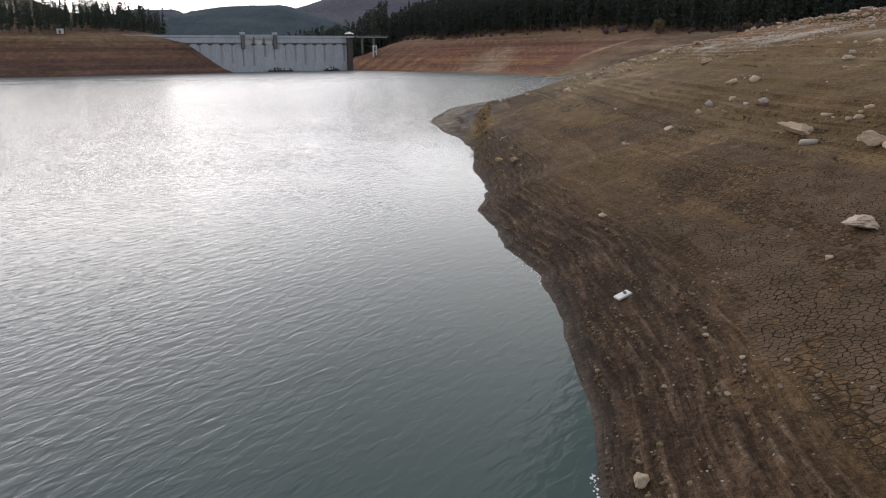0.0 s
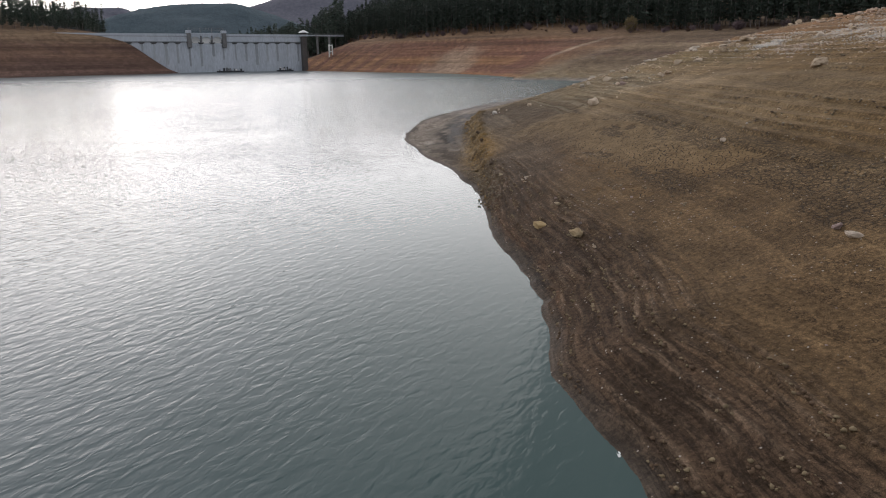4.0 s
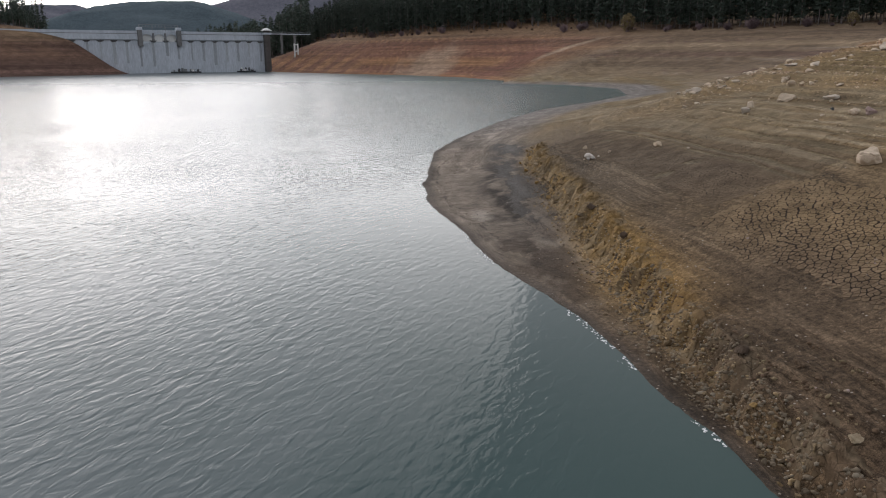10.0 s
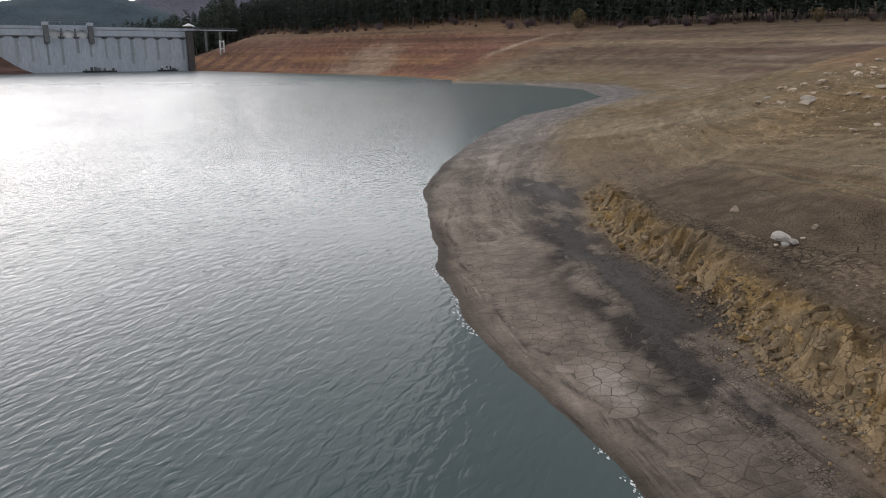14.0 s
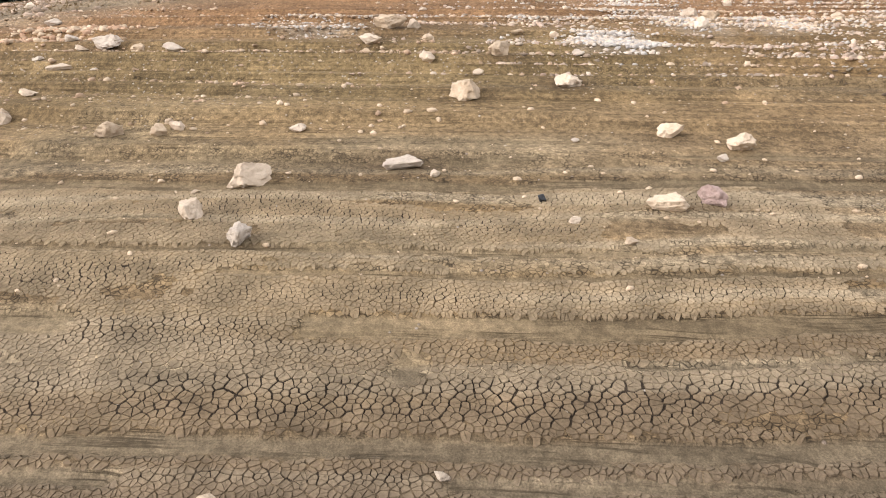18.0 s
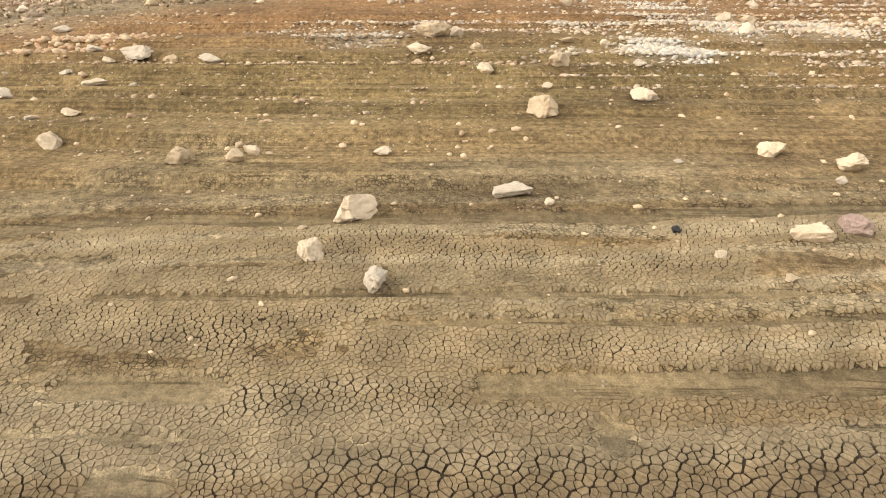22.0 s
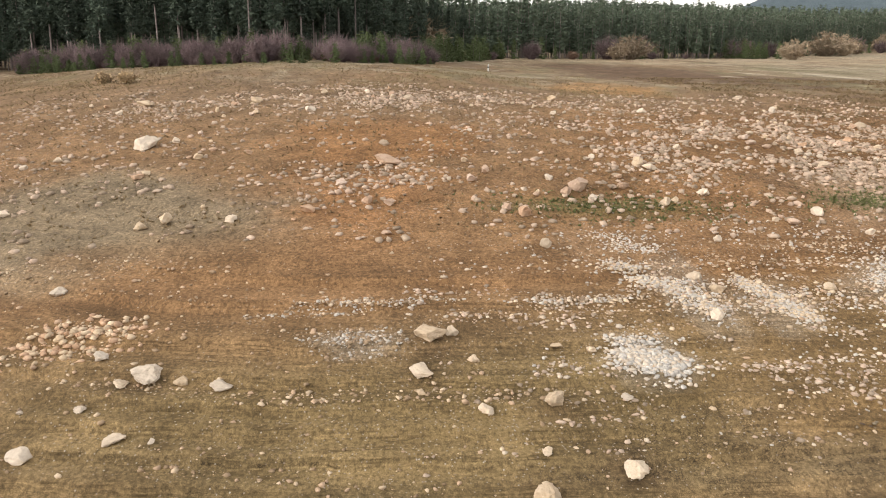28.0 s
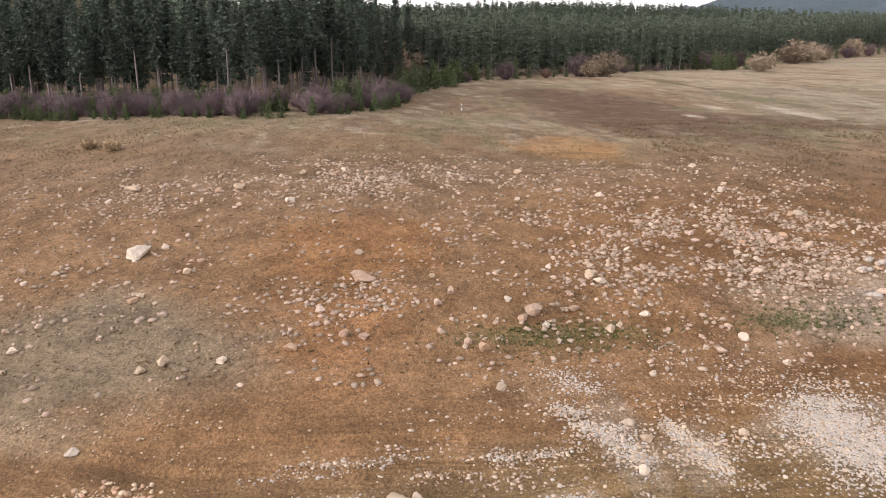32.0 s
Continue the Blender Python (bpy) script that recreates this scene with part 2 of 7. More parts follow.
    h = calc(nt, "SUBTRACT", h, calc(nt, "MULTIPLY", lines, 1.4))
    h = calc(nt, "ADD", h, calc(nt, "MULTIPLY", peb, 0.7))
    h = calc(nt, "ADD", h, calc(nt, "MULTIPLY", calc(nt, "MULTIPLY", furrow, fw), 9.0))
    h = calc(nt, "ADD", h, calc(nt, "MULTIPLY", calc(nt, "MULTIPLY", lev, level_m), 0.8))
    h = calc(nt, "SUBTRACT", h, calc(nt, "MULTIPLY", lip, 0.5))
    h = calc(nt, "SUBTRACT", h, calc(nt, "MULTIPLY", fline, 1.2))
    bump(nt, b, h, 0.75, 0.05)
    return m


def water_material():
    m, nt, b = material("lake_water", 0.09, 0.105)
    b.inputs["IOR"].default_value = 1.333
    v1 = along(nt, 2.3, 1.0, 57)
    v2 = along(nt, 1.8, 1.0, 74)
    swell = noise_tex(nt, v1, 3.3, 2, 0.5, 0.5)
    rip = noise_tex(nt, v2, 5.2, 2, 0.5, 0.2)
    gust = remap(nt, noise_tex(nt, coords(nt), 0.045, 3), 0.35, 0.65, 0.55, 1.0)
    body = mixc(nt, remap(nt, noise_tex(nt, coords(nt), 0.06, 3), 0.3, 0.7), (0.042, 0.072, 0.075), (0.052, 0.084, 0.087))
    h = calc(nt, "ADD", calc(nt, "MULTIPLY", swell, 1.0), calc(nt, "MULTIPLY", rip, 0.28))
    pos = node(nt, "ShaderNodeSeparateXYZ")
    nt.links.new(node(nt, "ShaderNodeTexCoord").outputs["Object"], pos.inputs[0])
    # open water paled by sky reflection put into its body; silt in the shallows
    drift = calc(nt, "ADD", pos.outputs[0], remap(nt, noise_tex(nt, coords(nt), 0.11, 3), 0.3, 0.7, -4.0, 4.0))
    body = mixc(nt, remap(nt, drift, -2.0, -15.0), body, (0.122, 0.145, 0.152))
    silt = calc(nt, "MULTIPLY", remap(nt, pos.outputs[0], -7.0, 2.0), remap(nt, pos.outputs[1], 100.0, 125.0, 1.0, 0.0))
    # silt colour, greyer farther along where reflected sky is painted in
    silt_and_sky = mixc(nt, remap(nt, pos.outputs[1], 66.0, 84.0), (0.062, 0.094, 0.089), (0.098, 0.118, 0.114))
    body = mixc(nt, silt, body, silt_and_sky)
    # teal inlet water, with sky reflection of its ripples added to the body colour
    inlet = calc(nt, "MULTIPLY", remap(nt, pos.outputs[0], -30.0, -3.0), remap(nt, pos.outputs[1], 104.0, 126.0))
    body = mixc(nt, inlet, body, (0.052, 0.100, 0.104))
    nt.links.new(body, b.inputs["Base Color"])
    # calmer in the lee of the bank
    far_y = remap(nt, pos.outputs[1], 90.0, 330.0)
    far_x = remap(nt, pos.outputs[0], -40.0, -170.0)
    nt.links.new(remap(nt, calc(nt, "MAXIMUM", far_y, far_x), 0.0, 1.0, 0.11, 0.28), b.inputs["Roughness"])
    lee = calc(nt, "MULTIPLY", remap(nt, pos.outputs[0], -9.0, 0.5, 0.0, 0.72), remap(nt, pos.outputs[1], 98.0, 120.0, 1.0, 0.0))
    gust = calc(nt, "MULTIPLY", gust, calc(nt, "SUBTRACT", 1.0, lee))
    n = bump(nt, b, calc(nt, "MULTIPLY", h, gust), 1.0, 0.058)
    return m


def rock_material(name, dark, light, edge):
    m, nt, b = material(name, 0.92, 0.2)
    v = coords(nt)
    big = noise_tex(nt, v, 1.6, 5, 0.65, 0.6)
    fine = noise_tex(nt, v, 11, 6, 0.7)
    col = mixc(nt, remap(nt, big, 0.3, 0.7), dark, light)
    col = mixc(nt, remap(nt, fine, 0.52, 0.72, 0, 0.6), col, edge)
    rnd = node(nt, "ShaderNodeObjectInfo").outputs["Random"]
    isl = node(nt, "ShaderNodeNewGeometry").outputs["Random Per Island"]
    hsv = node(nt, "ShaderNodeHueSaturation")
    nt.links.new(remap(nt, calc(nt, "FRACT", calc(nt, "ADD", rnd, isl)), 0, 1, 0.84, 1.16), hsv.inputs["Value"])
    nt.links.new(remap(nt, rnd, 0, 1, 0.75, 1.25), hsv.inputs["Saturation"])
    nt.links.new(col, hsv.inputs["Color"])
    nt.links.new(hsv.outputs[0], b.inputs["Base Color"])
    bump(nt, b, calc(nt, "ADD", big, calc(nt, "MULTIPLY", fine, 0.6)), 0.7, 0.05)
    return m


def leaf_material(name, dark, light, amount=0.35):
    m, nt, b = material(name, 0.75, 0.2)
    isl = node(nt, "ShaderNodeNewGeometry").outputs["Random Per Island"]
    rnd = node(nt, "ShaderNodeObjectInfo").outputs["Random"]
    big = noise_tex(nt, coords(nt), 0.35, 3)
    col = mixc(nt, isl, dark, light)
    col = mixc(nt, amount, col, mixc(nt, remap(nt, big, 0.35, 0.65), dark, light))
    hsv = node(nt, "ShaderNodeHueSaturation")
    nt.links.new(remap(nt, rnd, 0, 1, 0.6, 1.4), hsv.inputs["Value"])
    nt.links.new(col, hsv.inputs["Color"])
    nt.links.new(hsv.outputs[0], b.inputs["Base Color"])
    return m


def clay_material():
    """Crumbling clay: the tint of its vertices, mottled, with dark crevices."""
    m, nt, b = material("scarp_clay", 0.95, 0.12)
    tint = node(nt, "ShaderNodeVertexColor", layer_name="tint").outputs["Color"]
    v = coords(nt)
    big = noise_tex(nt, v, 2.6, 5, 0.6, 0.4)
    fine = noise_tex(nt, v, 16.0, 4, 0.6)
    col = mixc(nt, 1.0, tint, remap(nt, big, 0.3, 0.7, 0.70, 1.28), "MULTIPLY")
    col = mixc(nt, 1.0, col, remap(nt, fine, 0.3, 0.7, 0.82, 1.18), "MULTIPLY")
    vo = node(nt, "ShaderNodeTexVoronoi", feature="DISTANCE_TO_EDGE", i_Scale=4.6)
    nt.links.new(v, vo.inputs["Vector"])
    gap = calc(nt, "MULTIPLY", remap(nt, vo.outputs["Distance"], 0.0, 0.07, 1.0, 0.0), remap(nt, big, 0.42, 0.6))
    col = mixc(nt, calc(nt, "MULTIPLY", gap, 0.7), col, (0.05, 0.036, 0.022))
    nt.links.new(col, b.inputs["Base Color"])
    h = calc(nt, "SUBTRACT", calc(nt, "ADD", big, calc(nt, "MULTIPLY", fine, 0.35)), calc(nt, "MULTIPLY", gap, 0.8))
    bump(nt, b, h, 0.7, 0.05)
    return m


def plate_material():
    """Dried mud plates: the tint of their vertices, faintly mottled."""
    m, nt, b = material("dried_mud_plates", 0.95, 0.12)
    tint = node(nt, "ShaderNodeVertexColor", layer_name="tint").outputs["Color"]
    v = coords(nt)
    big = noise_tex(nt, v, 1.3, 4, 0.6)
    fine = noise_tex(nt, v, 22.0, 5, 0.7)
    col = mixc(nt, 1.0, tint, remap(nt, big, 0.32, 0.68, 0.74, 1.30), "MULTIPLY")
    col = mixc(nt, 1.0, col, remap(nt, fine, 0.32, 0.68, 0.76, 1.26), "MULTIPLY")
    nt.links.new(col, b.inputs["Base Color"])
    bump(nt, b, fine, 0.5, 0.012)
    return m


EARTH = ground_material()
PLATE = plate_material()
CLAY_FACE = clay_material()
WATER = water_material()
PALE_ROCK = rock_material("pale_limestone", (0.48, 0.385, 0.29), (0.66, 0.555, 0.44), (0.37, 0.285, 0.205))
PINK_ROCK = rock_material("pinkish_stone", (0.42, 0.29, 0.21), (0.60, 0.46, 0.36), (0.28, 0.18, 0.12))
FIELD_ROCK = rock_material("field_stone", (0.37, 0.275, 0.205), (0.54, 0.42, 0.325), (0.27, 0.19, 0.13))
TAN_ROCK = rock_material("tan_stone", (0.24, 0.175, 0.12), (0.40, 0.315, 0.235), (0.17, 0.12, 0.08))
GREY_ROCK = rock_material("mauve_grey_stone", (0.25, 0.185, 0.165), (0.39, 0.305, 0.28), (0.15, 0.11, 0.10))
OCHRE_ROCK = rock_material("ochre_stone", (0.36, 0.25, 0.12), (0.54, 0.42, 0.25), (0.24, 0.14, 0.06))
OCHRE_CLAY = rock_material("ochre_clay_blocks", (0.25, 0.176, 0.095), (0.41, 0.296, 0.166), (0.16, 0.105, 0.05))
DULL_CLAY = rock_material("brown_clay_blocks", (0.15, 0.112, 0.072), (0.24, 0.18, 0.11), (0.10, 0.072, 0.046))
CLAY = rock_material("ochre_clay", (0.29, 0.19, 0.080), (0.45, 0.32, 0.15), (0.15, 0.095, 0.045))
WHITE_STONE = rock_material("white_gravel", (0.42, 0.385, 0.35), (0.58, 0.545, 0.50), (0.30, 0.26, 0.22))
MUD = rock_material("dry_mud", (0.17, 0.135, 0.09), (0.27, 0.22, 0.15), (0.12, 0.095, 0.065))
WET_CLOD = rock_material("wet_mud_clods", (0.085, 0.060, 0.043), (0.150, 0.108, 0.078), (0.060, 0.042, 0.030))
CONCRETE = plain("weathered_concrete", (0.43, 0.47, 0.52), (0.58, 0.62, 0.68), 0.22, 0.9, 0.2, 0.2, 0.05, (1, 1, 0.18), 0.04)
STAINED = plain("stained_concrete", (0.30, 0.32, 0.34), (0.44, 0.47, 0.50), 0.4, 0.9, 0.2, 0.2, 0.05, (1, 1, 0.2), 0.15)
CONCRETE_DARK = plain("dark_concrete", (0.12, 0.12, 0.12), (0.24, 0.24, 0.24), 0.5, 0.85, 0.25, 0.3, 0.05)
TOWER_STONE = plain("dark_stained_concrete", (0.055, 0.05, 0.048), (0.12, 0.11, 0.105), 0.5, 0.85, 0.25, 0.3, 0.05)
STEEL = plain("dull_steel", (0.16, 0.17, 0.18), (0.26, 0.27, 0.28), 2.0, 0.55, 0.4, 0.1, 0.01, metal=0.6)
DARK_GEAR = plain("dark_painted_metal", (0.03, 0.035, 0.04), (0.07, 0.075, 0.08), 1.5, 0.6, 0.4)
WHITE_PAINT = plain("white_paint", (0.68, 0.68, 0.66), (0.8, 0.8, 0.78), 3.0, 0.6, 0.3, 0.1)
FOAM_BOARD = plain("dirty_white_foam_board", (0.62, 0.62, 0.6), (0.8, 0.8, 0.78), 4.0, 0.8, 0.2, 0.3, 0.01)
BLACK_BAG = plain("black_plastic", (0.012, 0.013, 0.015), (0.03, 0.032, 0.036), 6.0, 0.4, 0.4, 0.5, 0.02)
BARK = plain("pine_bark", (0.13, 0.112, 0.108), (0.25, 0.218, 0.21), 2.5, 0.95, 0.1, 0.5, 0.03, (1, 1, 0.3), 0.25)
NEEDLES = leaf_material("pine_needles", (0.046, 0.068, 0.054), (0.100, 0.130, 0.096))
# far needles lightened and cooled, distance haze put into the colour
NEEDLES_HAZED = leaf_material("hazed_pine_needles", (0.044, 0.060, 0.050), (0.095, 0.122, 0.094))
NEEDLES_MID = leaf_material("mid_pine_needles", (0.046, 0.065, 0.048), (0.096, 0.123, 0.086))
YOUNG = leaf_material("young_pine_needles", (0.064, 0.090, 0.040), (0.126, 0.160, 0.072))
TWIG = leaf_material("bare_twigs", (0.118, 0.086, 0.092), (0.215, 0.160, 0.166))
TWIG_RUST = leaf_material("rusty_twigs", (0.12, 0.076, 0.058), (0.21, 0.14, 0.105))
TWIG_PALE = leaf_material("pale_dry_foliage", (0.22, 0.17, 0.12), (0.36, 0.29, 0.21))
YELLOW_LEAF = leaf_material("yellow_autumn_leaves", (0.13, 0.10, 0.05), (0.24, 0.19, 0.10))
STRAW = leaf_material("dry_grass", (0.20, 0.15, 0.08), (0.34, 0.27, 0.16))
DULL_GRASS = leaf_material("dull_dead_grass", (0.12, 0.085, 0.045), (0.33, 0.24, 0.14))
GREEN_GRASS = leaf_material("green_grass", (0.09, 0.105, 0.04), (0.17, 0.18, 0.075))
BLEACHED = leaf_material("bleached_grass", (0.38, 0.28, 0.17), (0.55, 0.43, 0.28))
# distant hills: haze of the air mixed into their base colours
HILL_HAZE_BLUE = plain("hazed_wooded_hill", (0.070, 0.094, 0.112), (0.112, 0.146, 0.168), 0.035, 0.95, 0.05, 0.8, 6.0, vary=0.0)
HILL_HAZE_MAUVE = plain("hazed_bare_hill", (0.115, 0.118, 0.150), (0.175, 0.175, 0.205), 0.01, 0.95, 0.05, 0.6, 6.0, vary=0.0)
FOAM = plain("water_foam", (0.6, 0.62, 0.62), (0.82, 0.83, 0.83), 6.0, 0.7, 0.3, 0.3, 0.01)

# ---- the lie of the land ----
LAKE = np.array([
    (2.5, -400), (2.6, -20), (2.6, 8), (2.8, 12), (3.5, 16), (3.8, 21), (3.8, 24), (3.6, 27), (2.9, 31), (2.6, 33),
    (2.7, 34.3), (2.1, 37), (1.8, 38.9), (2.4, 42), (2.7, 45), (2.5, 49.5), (2.2, 54), (2.3, 58), (2.6, 64), (2.4, 69),
    (1.8, 75), (1.0, 78.5), (0.0, 82.5), (-0.4, 87), (-1.0, 91), (-1.6, 96), (-1.4, 99.5), (-0.2, 110)], float)
LAKE_FAR = np.array([
    (1.3, 119), (4.2, 129), (5.4, 132), (12.2, 149), (23, 171), (36, 188), (51.5, 212), (60, 243), (54, 272), (38, 288),
    (44, 316), (36, 364), (15, 410), (-9, 440), (-46, 497), (-62, 521), (-90, 560), (-160, 560), (-130, 470), (-146, 446),
    (-168, 425), (-188, 393), (-230, 380), (-400, 330), (-900, 200), (-900, -400)], float)
SHORE = np.concatenate([LAKE, LAKE_FAR])


def lattice(ix, iy, seed):
    h = (ix.astype(np.int64) * 374761393 + iy.astype(np.int64) * 668265263 + seed * 974634077) & 0xFFFFFFFF
    h = ((h ^ (h >> 13)) * 1274126177) & 0xFFFFFFFF
    return ((h ^ (h >> 16)) & 0xFFFF) / 65535.0


def vnoise(x, y, seed=0):
    """Smooth value noise, -1 to 1."""
    ix, iy = np.floor(x), np.floor(y)
    u, v = x - ix, y - iy
    u, v = u * u * (3 - 2 * u), v * v * (3 - 2 * v)
    a, b = lattice(ix, iy, seed), lattice(ix + 1, iy, seed)
    c, d = lattice(ix, iy + 1, seed), lattice(ix + 1, iy + 1, seed)
    return 2 * ((a + (b - a) * u) * (1 - v) + (c + (d - c) * u) * v) - 1


def fbm(x, y, seed=0, n=4):
    out, amp, tot = 0, 1.0, 0.0
    for k in range(n):
        out = out + amp * vnoise(x, y, seed + 17 * k)
        tot += amp
        x, y, amp = x * 2.03 + 5.1, y * 2.03 + 1.7, amp * 0.5
    return out / tot


def ramp(v, a, b):
    u = np.clip((v - a) / (b - a), 0, 1)
    return u * u * (3 - 2 * u)


def shore_notch(y):
    return 0.34 * fbm(y / 3.1 + 0.4 * vnoise(y / 7, y * 0, 203), y * 0, 201, 4)


def inland(x, y):
    """Metres from the water's edge, negative over the lake."""
    best = np.full(x.shape, 1e9)
    odd = np.zeros(x.shape, bool)
    for (ax, ay), (bx, by) in zip(SHORE, np.roll(SHORE, -1, 0)):
        dx, dy = bx - ax, by - ay
        s = np.clip(((x - ax) * dx + (y - ay) * dy) / (dx * dx + dy * dy), 0, 1)
        best = np.minimum(best, (x - ax - s * dx) ** 2 + (y - ay - s * dy) ** 2)
        if dy:
            odd ^= ((ay > y) != (by > y)) & (x < ax + (y - ay) * dx / dy)
    d = np.sqrt(best)
    # small notches along the near shore
    notch = shore_notch(y) * np.exp(-((d / 3.0) ** 2)) * ((y > -15) & (y < 125) & (x < 30))
    return np.where(odd, -d, d) + notch


# height above the water by distance from its edge, at stations along the bank
STEPS = [0, 3, 8, 16, 24, 32, 45, 65, 100, 145, 240, 500]
BANKS_NEAR = [
    (20, [0, 1.5, 3.5, 6.4, 8.6, 10.2, 12.5, 15, 17.0, 19, 23.2, 30]),
    (62, [0, 1.6, 3.4, 6.3, 8.5, 10.1, 12.4, 15, 17.2, 19, 23.5, 31]),
    (74, [0, 1.1, 3.2, 6.0, 8.1, 9.8, 12.4, 15.0, 17.4, 19.2, 24, 33]),
    (90, [0, 0.42, 2.5, 5.0, 7.35, 9.4, 12.1, 14.9, 18.6, 20.8, 25, 38]),
    (108, [0, 0.3, 1.6, 4.1, 6.4, 8.6, 11.4, 14.5, 19.2, 22, 26, 40])]
BANKS_FAR = [
    (135, [0, 0.3, 1.0, 2.6, 4.6, 6.8, 10, 13.6, 18.4, 21.5, 26, 40]),
    (200, [0, 0.3, 0.8, 1.9, 3.4, 5.2, 8.0, 11.5, 15.0, 18.5, 24, 42]),
    (270, [0, 0.4, 1.2, 2.8, 4.8, 7.0, 10.5, 15.0, 18.5, 22, 28, 60]),
    (335, [0, 0.8, 2.6, 5.4, 8.2, 11.0, 14.8, 17.8, 21, 26, 40, 80]),
    (420, [0, 1.2, 4.2, 9.6, 14.5, 18.0, 20.5, 25, 34, 44, 58, 60])]
BANKS = BANKS_NEAR + BANKS_FAR
LEFT = [0, 1.5, 4.8, 11.0, 17.0, 21.5, 24.0, 27, 33, 42, 60, 80]
RIDGE_Y = [45, 54, 60, 65, 72, 81, 88, 93, 100, 104, 107.5, 110]
RIDGE_X = [1.9, 2.7, 3.0, 3.4, 3.9, 4.4, 5.0, 5.3, 5.8, 6.6, 7.6, 8.3]


def furrow_phase(x, y, s):
    """Where a place lies within its furrow of the wet shore (0 the foot of the step, 1 the next), and how deep that furrow is."""
    ph = (s + 0.42 * fbm(x / 1.6, y / 7.0, 4, 3)) / 0.37
    k = np.floor(ph)
    deep = 0.35 + 0.65 * ramp(fbm(k * 3.7, y / 4.5, 19, 3), -0.45, 0.35)
    return ph - k, deep * ramp(s, 0.1, 0.5) * (1 - ramp(s + 0.8 * fbm(x / 4, y / 9, 18, 2), 2.7, 4.4)) * (1 - ramp(y, 60, 80))


# strips of bare smooth mud between the broken crusts of the bench: from, to, seed, how rare
STRIPS = [(10.92, 11.12, 1, -0.10), (11.33, 11.70, 2, -0.50), (12.84, 12.98, 8, 0.05), (14.82, 15.02, 4, -0.15), (15.50, 15.68, 5, -0.20),
          (16.36, 16.50, 6, 0.0), (17.90, 18.35, 7, -0.35), (19.40, 19.70, 9, -0.1), (13.42, 13.95, 3, 0.15)]


def bare_mud(x, y):
    """1 on the smooth strips of the bench, 0 on its crust."""
    X = x + 0.10 * fbm(x * 0 + 3, y / 3.5, 301, 3) + 0.06 * fbm(x / 0.4, y / 0.3, 302, 3)
    out = np.zeros(x.shape)
    for a, b, seed, rare in STRIPS:
        there = ramp(fbm(y / 2.6, y * 0 + 7.3 * seed, 303, 3), rare - 0.06, rare + 0.06)
        if seed == 3:
            there = np.maximum(there, 1 - ramp(y, 88.2, 88.9))
        out = np.maximum(out, there * ramp(X, a - 0.03, a + 0.03) * (1 - ramp(X, b - 0.03, b + 0.03)))
    for cx, cy, rx, ry in ((10.0, 86.6, 0.45, 0.5), (9.35, 89.7, 0.3, 0.22), (8.4, 86.1, 0.6, 0.6), (9.9, 98.6, 0.4, 0.7), (12.2, 95.6, 0.25, 0.5), (12.9, 90.1, 0.3, 0.3)):
        d = np.hypot((x - cx) / rx, (y - cy) / ry) + 0.4 * fbm(x / 0.35, y / 0.35, 304, 3)
        out = np.maximum(out, 1 - ramp(d, 0.75, 1.0))
    return out * ramp(y, 79, 81) * (1 - ramp(y, 103, 106))


